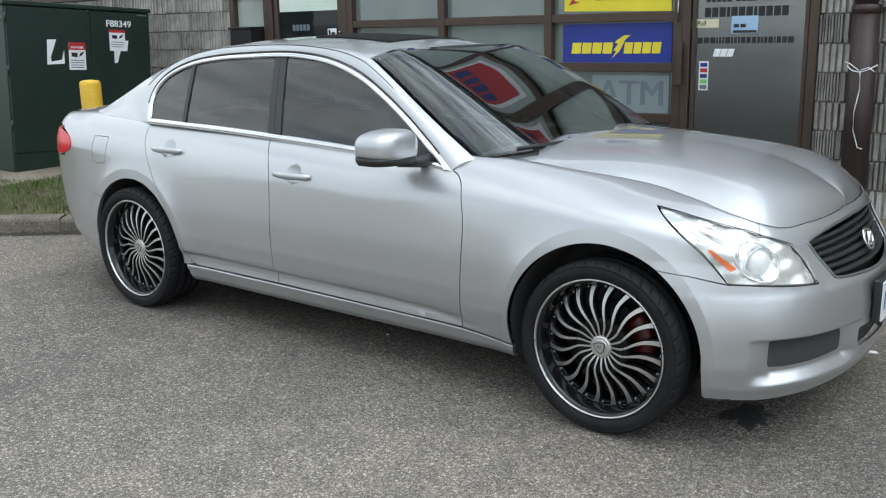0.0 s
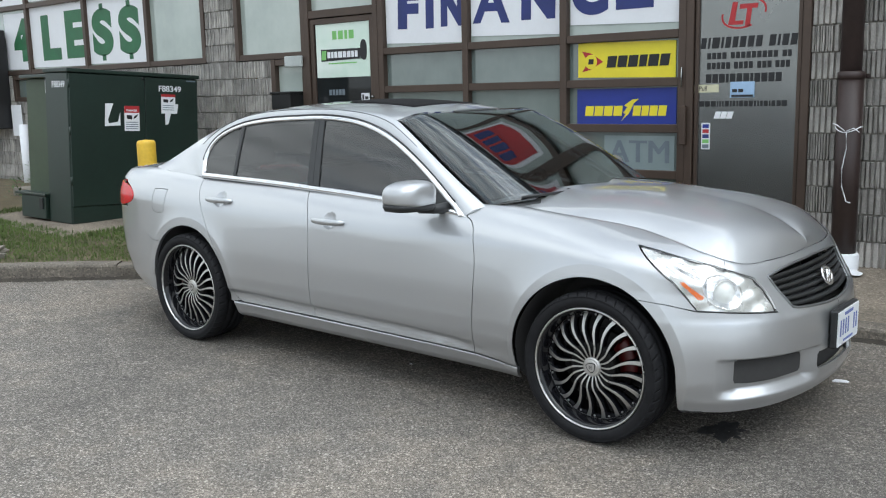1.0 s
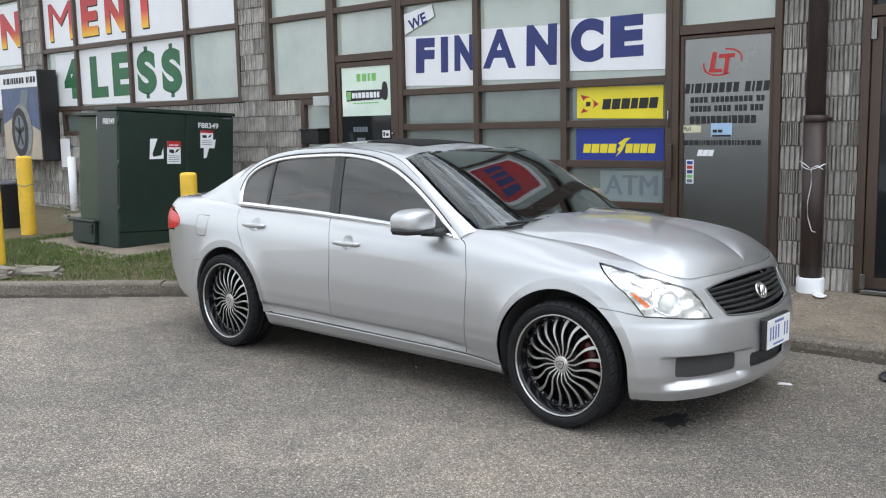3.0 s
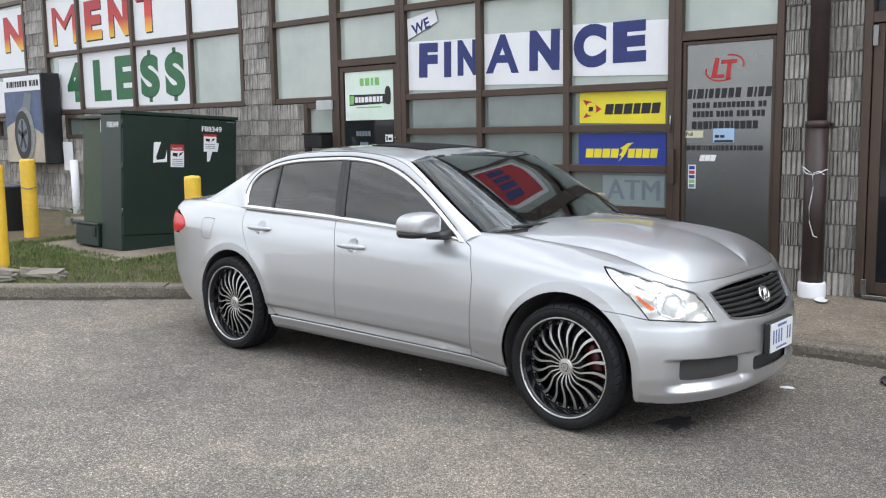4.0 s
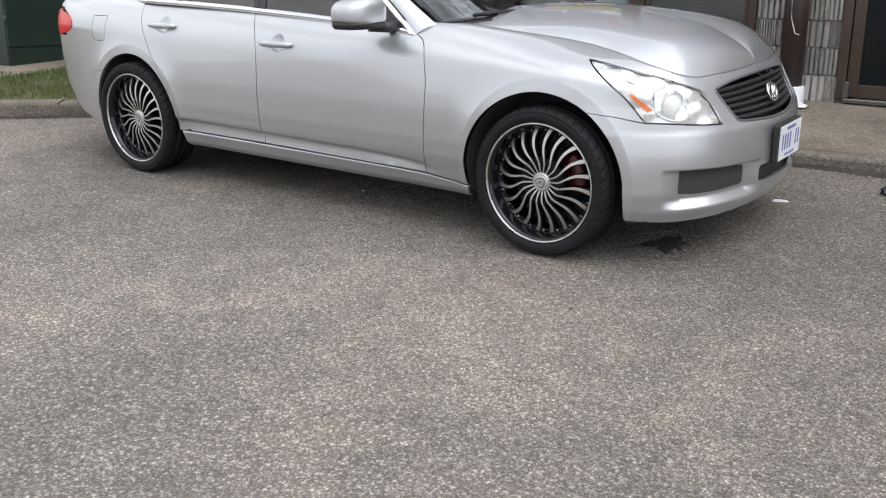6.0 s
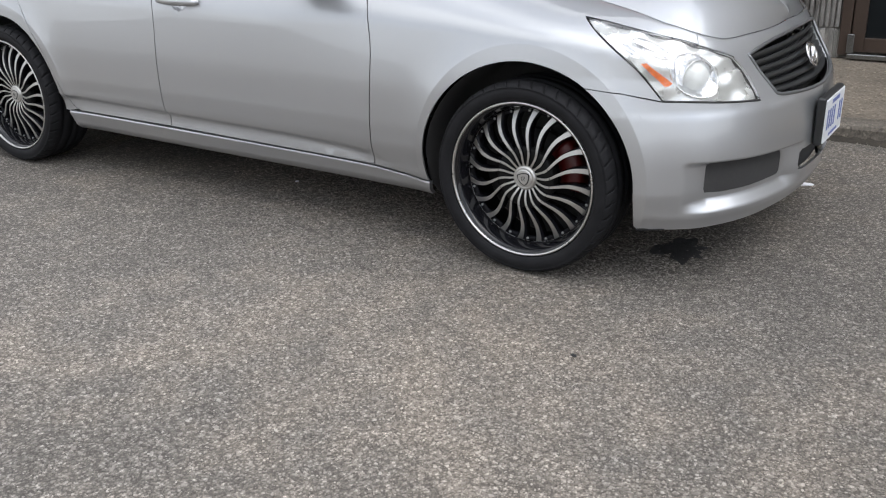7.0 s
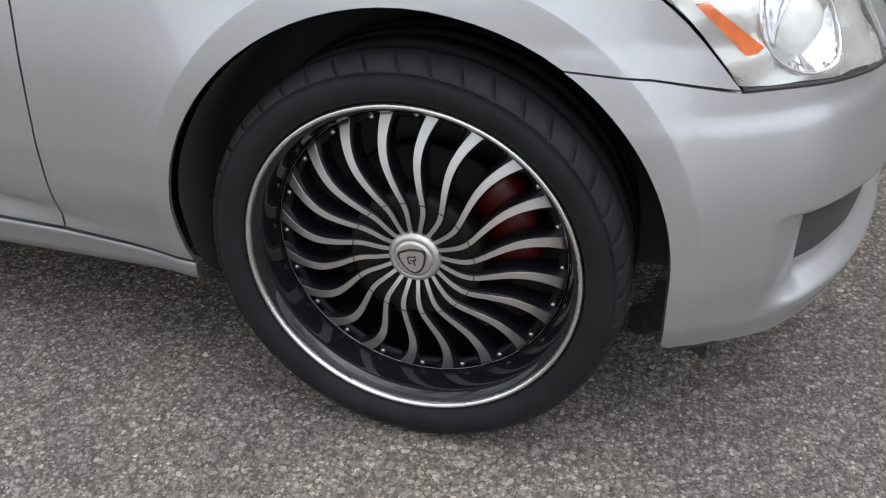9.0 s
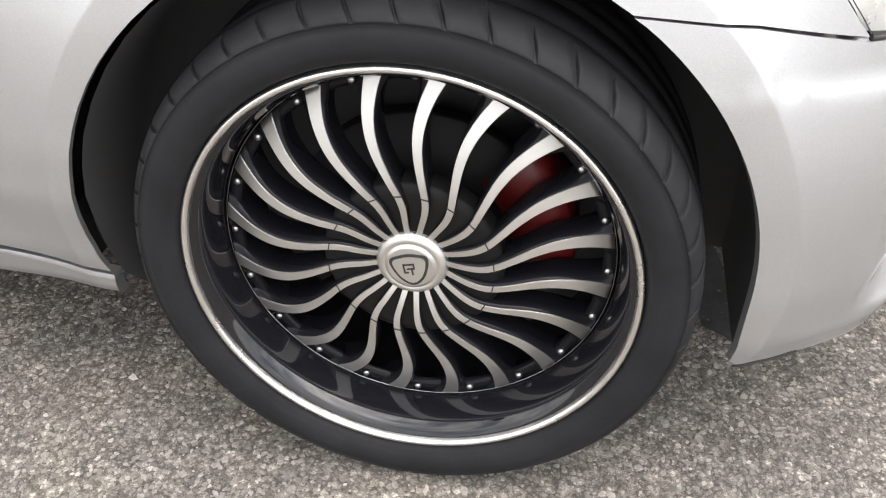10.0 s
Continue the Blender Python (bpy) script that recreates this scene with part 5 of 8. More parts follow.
def roof(u, v):
    b = 2 * v - 1
    t = 20 + (53 - 20) * u
    i = int(min(t, 52))
    f = t - i
    e = Vector(ROOF_EDGE[i]) * (1 - f) + Vector(ROOF_EDGE[i + 1]) * f
    y = -e.y * b * 0.995
    bow = 1 - abs(b) ** 2.2
    xs = e.x + (0.13 * (1 - u) ** 2 - 0.05 * u ** 2) * bow
    return Vector((xs, y, e.z + 0.034 * bow - 0.004 + (0.012 * (1 - u) ** 3) * bow))


grid_panel("roof", roof, 26, 28, M_PAINT, car, flange=0.012)


def windscreen(u, v):
    b = 2 * v - 1
    i = 20 * u
    k = int(min(i, 19))
    e = Vector(ROOF_EDGE[k]) * (1 - i + k) + Vector(ROOF_EDGE[k + 1]) * (i - k)
    bow = 1 - abs(b) ** (12 + 14 * u)
    x0, z0 = e.x + (0.21 * (1 - u) + 0.12 * u) * bow, e.z + (0.045 * (1 - u) + 0.042 * u) * bow
    return Vector((x0, -e.y * b * 0.992, z0 + 0.016 * math.sin(math.pi * u) * bow - 0.006))


grid_panel("windshield", windscreen, 26, 96, M_SCREEN, car, thick=0.004)


def rear_window(u, v):
    b = 2 * v - 1
    t = 53 + (len(ROOF_EDGE) - 1 - 53) * u
    k = int(min(t, len(ROOF_EDGE) - 2))
    e = Vector(ROOF_EDGE[k]) * (1 - t + k) + Vector(ROOF_EDGE[k + 1]) * (t - k)
    bow = 1 - abs(b) ** 2.3
    return Vector((e.x - 0.05 * bow, -e.y * b * 0.992, e.z + 0.034 * bow - 0.006 + 0.02 * math.sin(math.pi * u) * bow))


grid_panel("rear_window", rear_window, 14, 20, M_TINT, car, thick=0.004)

# sunroof: a near-black sheet on the roof, coloured as the shade in its opening
def sunroof(u, v):
    p = roof(0.13 + 0.24 * u, 0.21 + 0.58 * v)
    return Vector((p.x, p.y, p.z + 0.003 + 0.004 * u))


grid_panel("sunroof", sunroof, 10, 12, simple("sunroof opening black", (0.012, 0.0115, 0.012), 0.75, var=0.2, spec=0.15), car, thick=0.006, label="near-black sheet on the roof standing in for the shaded sunroof opening")
# cowl below the screen
def cowl(u, v):
    b = 2 * v - 1
    a = windscreen(0.0, v)
    return Vector((a.x + 0.075 * u * (1 - 0.55 * abs(b) ** 3) - 0.01, a.y * (1 - 0.015 * u), a.z - 0.008 - 0.012 * u + 0.004))


grid_panel("cowl", cowl, 4, 24, M_TRIM, car, flange=0.02)
# wiper arm on the cowl
pts = [windscreen(0.0 + 0.035 * k / 8, 0.30 + 0.42 * k / 8) + Vector((0.02, 0, 0.006)) for k in range(9)]
part("wiper", tube(pts, 0.007, 8), M_TRIM, car)
pts = [windscreen(0.0 + 0.04 * k / 8, 0.62 + 0.33 * k / 8) + Vector((0.02, 0, 0.006)) for k in range(9)]
part("wiper", tube(pts, 0.007, 8), M_TRIM, car)


DLO = DLO_TOP + DLO_LOW[1:-1]
for side in (1, -1):
    sd = (side,)
    INNER = shrink(DLO, 0.024)
    # chrome strip round the windows
    bm = bmesh.new()
    n = len(DLO)
    rings = []
    for d, o in ((-0.006, 0.006), (0.0, -0.005), (0.010, -0.011), (0.020, -0.008), (0.024, 0.006)):
        lp = shrink(DLO, d)
        rings.append([bm.verts.new((lambda g: (g[0], -g[1] * side, g[2]))(side_glass(p[0], p[1], o))) for p in lp])
    for a, b in zip(rings, rings[1:]):
        for k in range(n):
            bm.faces.new((a[k], a[(k + 1) % n], b[(k + 1) % n], b[k])).smooth = True
    bmesh.ops.recalc_face_normals(bm, faces=bm.faces[:])
    part("window_trim", bm, M_CHROME, car, "bright chrome strip round the side windows")

    def clip(poly, x0b, x0t, x1b, x1t):
        """The part of the window between two slanting lines."""
        def cut(pl, f):
            out = []
            for a, b in zip(pl, pl[1:] + pl[:1]):
                fa, fb = f(a), f(b)
                if fa >= 0:
                    out.append(a)
                if fa * fb < 0:
                    t = fa / (fa - fb)
                    out.append((a[0] + (b[0] - a[0]) * t, a[1] + (b[1] - a[1]) * t))
            return out
        line = lambda p, xb, xt: p[0] - (xb + (xt - xb) * (p[1] - 0.99) / 0.4)
        poly = cut(poly, lambda p: line(p, x0b, x0t))
        return cut(poly, lambda p: -line(p, x1b, x1t))
    front = clip(INNER, -1.765, -1.885, 0, 0)
    rear = clip(INNER, -2.49, -2.565, -1.858, -1.968)
    quarterg = clip(INNER, -4, -4, -2.515, -2.59)
    dark = lambda x, z, inset=0.0: side_glass(x, z, inset + 0.004)
    surface_panel("side_window", front, dark, M_TINT, part_fdoor[side], sd, thick=0.004, step=0.06, edge=0.04, gap=0.0, label="dark tinted door glass")
    surface_panel("side_window", rear, dark, M_TINT, part_rdoor[side], sd, thick=0.004, step=0.06, edge=0.04, gap=0.0, label="dark tinted door glass")
    surface_panel("quarter_window", quarterg, dark, M_TINT, part_rdoor[side], sd, thick=0.004, step=0.06, edge=0.04, gap=0.0, label="dark tinted quarter glass")
    flush = lambda x, z, inset=0.0: side_glass(x, z, inset - 0.003)
    surface_panel("pillar_trim", clip(INNER, -1.858, -1.968, -1.812, -1.926), flush, M_TRIM, part_rdoor[side], sd, flange=0.01, gap=0.001)
    surface_panel("pillar_trim", clip(INNER, -1.812, -1.926, -1.765, -1.885), flush, M_TRIM, part_fdoor[side], sd, flange=0.01, gap=0.001)
    surface_panel("window_divider", clip(INNER, -2.515, -2.59, -2.49, -2.565), flush, M_TRIM, part_rdoor[side], sd, flange=0.01, gap=0.0)
    surface_panel("mirror_sail", [(-0.775, 0.955), (-0.80, 0.98), (-0.93, 1.055), (-0.95, 0.965)], flush, M_TRIM, part_fdoor[side], sd, flange=0.01, gap=0.001)

    # door mirror
    def mirror_form(u, v):
        a, b = 2 * math.pi * u, math.pi * v
        cx, cz = math.cos(a) * math.sin(b), math.sin(a) * math.sin(b)
        sx = math.copysign(abs(cx) ** 0.55, cx)
        sz = math.copysign(abs(cz) ** (0.6 if cz > 0 else 0.42), cz)
        y = -math.cos(b)
        X = -0.938 + 0.088 * sx * (1.0 if cx < 0 else 1.05)
        Y = 0.952 + 0.116 * math.copysign(abs(y) ** 0.72, y)
        Z = 1.030 + (0.076 if sz > 0 else 0.052) * sz * (1 - 0.14 * y)
        return Vector((X - 0.02 * y, -Y * side, Z))
    mir = part("side_mirror", bmesh.new(), M_PAINT, part_fdoor[side])
    bm = bmesh.new()
    g = [[bm.verts.new(mirror_form(i / 48, j / 28)) for j in range(29)] for i in range(48)]
    for i in range(48):
        for j in range(28):
            f = bm.faces.new((g[i][j], g[(i + 1) % 48][j], g[(i + 1) % 48][j + 1], g[i][j + 1]))
            f.smooth = True
            if sum(v.co.z for v in f.verts) / 4 < 0.986:
                f.material_index = 1
    bmesh.ops.remove_doubles(bm, verts=bm.verts[:], dist=1e-5)
    bmesh.ops.recalc_face_normals(bm, faces=bm.faces[:])
    bm.to_mesh(mir.data)
    bm.free()
    mir.data.materials.append(M_TRIM)
    ring0, ring1, ring2 = [], [], []
    bm = bmesh.new()
    for k in range(48):
        cx, cy = math.cos(2 * math.pi * k / 48), math.sin(2 * math.pi * k / 48)
        px, py = math.copysign(abs(cx) ** 0.55, cx), math.copysign(abs(cy) ** 0.72, cy)
        for ring, g, z in ((ring0, 0.985, 0.9985), (ring1, 0.99, 0.985), (ring2, 0.90, 0.966)):
            ring.append(bm.verts.new((-0.938 + 0.088 * g * px - 0.02 * py, -(0.952 + 0.116 * g * py) * side, z)))
    for a, b in ((ring0, ring1), (ring1, ring2)):
        for k in range(48):
            bm.faces.new((a[k], a[(k + 1) % 48], b[(k + 1) % 48], b[k])).smooth = True
    bm.faces.new(ring0)
    bm.faces.new(ring2)
    bmesh.ops.recalc_face_normals(bm, faces=bm.faces[:])
    part("mirror_base", bm, M_TRIM, mir, "black lower shell")
    part("mirror_arm", tube([(-0.86, -0.75 * side, 0.962), (-0.88, -0.82 * side, 0.962), (-0.92, -0.90 * side, 0.972)], [0.032, 0.024, 0.026], 12), M_TRIM, part_fdoor[side])

    # door handles in their hollows
    for door, hx, hz in ((part_fdoor[side], -1.60, 0.846), (part_rdoor[side], -2.555, 0.896)):
        hb = bmesh.new()
        P = []
        for k in range(15):
            t = k / 14
            x = hx - 0.122 + 0.244 * t
            s, y, z = skin(x, q_of(x, hz))
            lift = 0.030 * math.sin(math.pi * min(1, max(0, t))) ** 0.5
            P.append((s, -(y + lift * 0.9) * side, z + 0.002))
        hb = tube(P, [0.006 + 0.0085 * math.sin(math.pi * min(1, max(0, k / 14))) ** 0.3 for k in range(15)], 12)
        for v in hb.verts:
            v.co.z = hz + (v.co.z - hz) * 1.2
        part("door_handle", hb, M_PAINT, door)
        def hollow(sx, q, inset=0.0):
            r = math.hypot((sx - hx - 0.008) / 0.050, (q_z(sx, q) - hz - 0.006) / 0.047)
            return skin(sx, q, inset + 0.018 * max(0.0, 1 - r * r))
        surface_panel("handle_cup", on_skin(cup_loop(hx, hz)), hollow, M_PAINT, door, sd, gap=-0.002, flange=0.0, step=0.008, edge=0.008)

    # headlamp
    hl = HL_TOP + HL_FRONT[1:] + HL_LOW[::-1][1:] + HL_REAR[::-1][1:-1]
    lamp_poly = on_skin(hl)
    lamp = surface_panel("headlight", lamp_poly, skin, M_LENS, car, sd, thick=0.004, gap=0.003, label="clear headlamp with amber side reflector")
    lamp.visible_shadow = False
    CELLS = ((0.578, 0.709, 0.096, 0.064, 0.05, -20), (0.418, 0.791, 0.075, 0.019, 0.016, -20), (0.335, 0.788, 0.048, 0.010, 0.014, -28))

    def oval(cs, cq, rs, rq, deep, turned, n=36):
        tilt = radians(turned)
        out = []
        for k in range(n):
            a, c = rs * math.cos(2 * math.pi * k / n), rq * math.sin(2 * math.pi * k / n)
            out.append((cs + a * math.cos(tilt) - c * math.sin(tilt), cq + a * math.sin(tilt) + c * math.cos(tilt)))
        return out
    surface_panel("housing", shrink(lamp_poly, 0.003), lambda s, q, inset=0.0: skin(s, q, inset + 0.013 + 0.004 * math.sin(s * 46 + 30 * q) + 0.003 * math.sin(90 * q - 25 * s)), M_HOUSING, lamp, sd, holes=[oval(*c) for c in CELLS], gap=0.0, flange=0.006, step=0.012, edge=0.008)
    for cs, cq, rs, rq, deep, turned in CELLS:
        tilt = radians(turned)

        def bowl(s, q, inset=0.0):
            a, c = s - cs, q - cq
            r = math.hypot((a * math.cos(tilt) + c * math.sin(tilt)) / rs, (-a * math.sin(tilt) + c * math.cos(tilt)) / rq)
            return skin(s, q, inset + 0.014 + deep * max(0.0, 1 - r * r) ** (0.7 if deep > 0.04 else 1.0) + (0.0012 * math.sin(s * 200) if deep > 0.04 else 0.0))
        surface_panel("reflector", oval(cs, cq, rs, rq, deep, turned), bowl, M_REFLECT, lamp, sd, gap=-0.001, flange=0.0, step=0.007, edge=0.008)
        rim = [skin(a, b, 0.011) for a, b in oval(cs, cq, rs, rq, deep, turned)]
        rim = [(x, -y * side, z) for x, y, z in rim]
        if deep > 0.015:
            part("reflector_rim", tube(rim + rim[:2], 0.0028 if deep > 0.04 else 0.0016, 8, caps=False), M_CHROME, lamp)
    amber = on_skin([(0.384, 0.748), (0.404, 0.751), (0.496, 0.689), (0.482, 0.678), (0.466, 0.679)])
    seal = [skin(a, b, 0.003) for a, b in on_skin(HL_LOW)]
    part("lamp_seal", tube([(x, -y * side, z + 0.002) for x, y, z in seal], 0.0034, 8), M_BEZEL, lamp, "dark rubber seal")
    surface_panel("amber_reflector", amber, lambda s, q, inset=0.0: skin(s, q, inset + 0.007), M_AMBER, lamp, sd, gap=0.001, flange=0.012)
    cs, cq = 0.602, 0.698
    cx, cy, cz = skin(cs, cq, 0.058)
    ax = Vector((0.86, -0.5 * side, 0.0)).normalized()
    q3 = ax.to_track_quat("Z", "Y").to_matrix().to_4x4()
    pm = Matrix.Translation((cx, -cy * side, cz)) @ q3
    bm = lathe([(0.055, 0.010), (0.058, 0.014), (0.0595, 0.012), (0.059, 0.004), (0.057, -0.02)], 40)
    part("projector_ring", bm, M_CHROME, lamp, place=pm)
    bm = lathe([(0.0001, 0.044), (0.012, 0.0427), (0.024, 0.0385), (0.035, 0.031), (0.044, 0.0205), (0.051, 0.006), (0.0545, -0.012)], 40)
    part("projector_lens", bm, M_MILK, lamp, "milky projector lens", place=pm)
    bm = lathe([(0.0001, -0.022), (0.044, -0.024)], 24)
    part("projector_bowl", bm, M_REFLECT, lamp, place=pm)

# ---- nose: grille, inlets, plate
grille = surface_panel("grille", GRILLE, lambda s, q, inset=0.0: skin(s, q, inset + 0.05), M_LINER, car, sides=(1, -1), gap=0.0, flange=0.0, step=0.05, label="black slatted grille with a chrome badge")
for k in range(6):
    f = (k + 0.6) / 6.2
    bm = bmesh.new()
    rows_g = []
    for dz, ins in ((-0.008, 0.034), (-0.004, 0.014), (0.006, 0.010), (0.012, 0.022), (0.013, 0.04)):
        row = []
        for i in range(-18, 19):
            a = abs(i) / 18
            zt, zb = 0.768 - 0.012 * a * a, 0.594 + 0.010 * a * a
            zz = zb + (zt - zb) * f + dz
            lim = 0.868 + (0.958 - 0.868) * (1 - (zz - 0.60) / 0.15) + 0.004
            s = S_NOSE - (S_NOSE - lim) * a
            x, y, z = skin(s, q_of(s, zz), ins)
            row.append(bm.verts.new((x, -y if i >= 0 else y, z)))
        rows_g.append(row)
    for a, b in zip(rows_g, rows_g[1:]):
        for i in range(36):
            bm.faces.new((a[i], a[i + 1], b[i + 1], b[i])).smooth = True
    bmesh.ops.recalc_face_normals(bm, faces=bm.faces[:])
    part("grille_slat", bm, M_TRIM, grille)
half_rim = [p for p in dense_loop(GRILLE, 0.015) if p[0] < S_NOSE - 0.004]
turn = max(range(len(half_rim)), key=lambda i: math.dist(half_rim[i - 1], half_rim[i]))
half_rim = half_rim[turn:] + half_rim[:turn]
near = [Vector(skin(s, q, 0.001)) for s, q in half_rim]
part("grille_surround", tube([(p.x, -p.y, p.z) for p in near] + [tuple(p) for p in near[::-1]] + [(near[0].x, -near[0].y, near[0].z)], 0.0065, 8, caps=False), simple("satin grey trim", (0.22, 0.225, 0.23), 0.38, metal=0.7, var=0.1), grille, "satin grey frame")
ex, ey, ez = skin(S_NOSE, q_of(S_NOSE, 0.685))
bm = bmesh.new()
n1, n2 = 40, 10
tor = [[bm.verts.new((ex + 0.014 + 0.006 * math.sin(2 * math.pi * j / n2) - 0.45 * ((0.033 + 0.009 * math.cos(2 * math.pi * j / n2)) * math.sin(2 * math.pi * i / n1)), (0.054 + 0.009 * math.cos(2 * math.pi * j / n2)) * math.cos(2 * math.pi * i / n1), ez + (0.035 + 0.009 * math.cos(2 * math.pi * j / n2)) * math.sin(2 * math.pi * i / n1))) for j in range(n2)] for i in range(n1)]
for i in range(n1):
    for j in range(n2):
        bm.faces.new((tor[i][j], tor[(i + 1) % n1][j], tor[(i + 1) % n1][(j + 1) % n2], tor[i][(j + 1) % n2])).smooth = True
for sgn in (1, -1):
    merge_into(bm, tube([(ex + 0.022, sgn * 0.016, ez - 0.032), (ex + 0.012, sgn * 0.006, ez + 0.026)], 0.008, 8))
bmesh.ops.recalc_face_normals(bm, faces=bm.faces[:])
part("badge", bm, M_CHROME, grille, "oval chrome badge")
for poly, nm in ((FOG, "fog_inlet"), (INLET, "lower_inlet")):
    for sides in ((1,), (-1,)) if nm == "fog_inlet" else ((1, -1),):
        surface_panel(nm, [(a - (0.02 if a < S_NOSE - 0.01 else 0.0), b + (0.02 if b > 0.36 else -0.02)) for a, b in poly] if nm == "lower_inlet" else poly, lambda s, q, inset=0.0: skin(s, q, inset + 0.036), M_LINER, car, sides=sides, gap=0.0, flange=0.0, step=0.05)

plate = part("licence_plate", box(0.813, 0.817, -0.15, 0.15, 0.398, 0.552, 0.004), M_PLATEW, car, "white licence plate with blue characters in a black frame")
part("plate_frame", box(0.783, 0.812, -0.158, 0.158, 0.390, 0.560, 0.006), M_TRIM, plate)
for k in range(7):
    y = -0.112 + 0.036 * k + (0.012 if k > 3 else 0)
    if k == 4:
        continue
    part("plate_bar", box(0.817, 0.8185, y - 0.0075, y + 0.0075, 0.44, 0.512), M_PLATEB, plate)
part("plate_bar", box(0.817, 0.8182, -0.06, 0.06, 0.526, 0.540), M_PLATEB, plate)
part("plate_bar", box(0.817, 0.8182, -0.07, 0.07, 0.410, 0.420), M_PLATEB, plate)

# ---- underbody, wheel wells, cabin
bm = bmesh.new()
box_into(bm, -2.40, -0.46, -0.78, 0.78, 0.20, 0.30, 0.02)
box_into(bm, -3.75, -2.40, -0.55, 0.55, 0.22, 0.55, 0.03)
box_into(bm, -0.46, 0.66, -0.52, 0.52, 0.20, 0.55, 0.03)
part("underbody", bm, M_LINER, car)
for cx, rr in ((0.0, 0.400), (-2.85, 0.394)):
    for side in (1, -1):
        bm = bmesh.new()
        prof = []
        for k in range(33):
            a = radians(-19 + 219 * k / 32)
            prof.append((cx + rr * math.cos(max(a, 0.0) if cx == 0 else a), 0.335 + rr * math.sin(a)))
        rows_l = [[bm.verts.new((x, -min(yy, plan(x)[1] - low_inset(x, z) - 0.009) * side, z)) for x, z in prof] for yy in (0.862, 0.70, 0.55)]
        for a, b in zip(rows_l, rows_l[1:]):
            for k in range(32):
                bm.faces.new((a[k], a[k + 1], b[k + 1], b[k])).smooth = True
        bm.faces.new(rows_l[-1])
        part("wheel_liner", bm, M_LINER, car)


def seat(x, y):
    bm = box(x - 0.26, x + 0.26, y - 0.25, y + 0.25, 0.45, 0.62, 0.05, 2)
    tmp = box(-0.08, 0.08, -0.25, 0.25, 0.0, 0.62, 0.05, 2)
    merge_into(bm, tmp, pose(x - 0.26, y, 0.58, 0, -14, 0))
    tmp = box(-0.05, 0.05, -0.13, 0.13, 0.66, 0.84, 0.04, 2)
    merge_into(bm, tmp, pose(x - 0.26, y, 0.58, 0, -14, 0))
    return bm


for x, y, low in ((-1.50, -0.36, 0.08), (-1.50, 0.36, 0.08), (-2.32, -0.36, 0.16), (-2.32, 0.36, 0.16)):
    part("seat", seat(x, y), M_CABIN, car, place=pose(0, 0, -low))
bm = box(-1.05, -0.62, -0.70, 0.70, 0.55, 0.94, 0.06, 2)
part("dashboard", bm, M_CABIN, car)
part("steering_wheel", tube([(-1.15 + 0.06 * math.sin(2 * math.pi * k / 24), 0.36 + 0.18 * math.cos(2 * math.pi * k / 24), 0.88 + 0.17 * math.sin(2 * math.pi * k / 24)) for k in range(25)], 0.015, 8), M_CABIN, car)
bm = box(-3.3, -0.5, -0.74, 0.74, 0.30, 0.45)
part("cabin_floor", bm, M_CABIN, car)

# ---- wheels


SET = 0.014  # how far the hub cap lies in from the rim plane


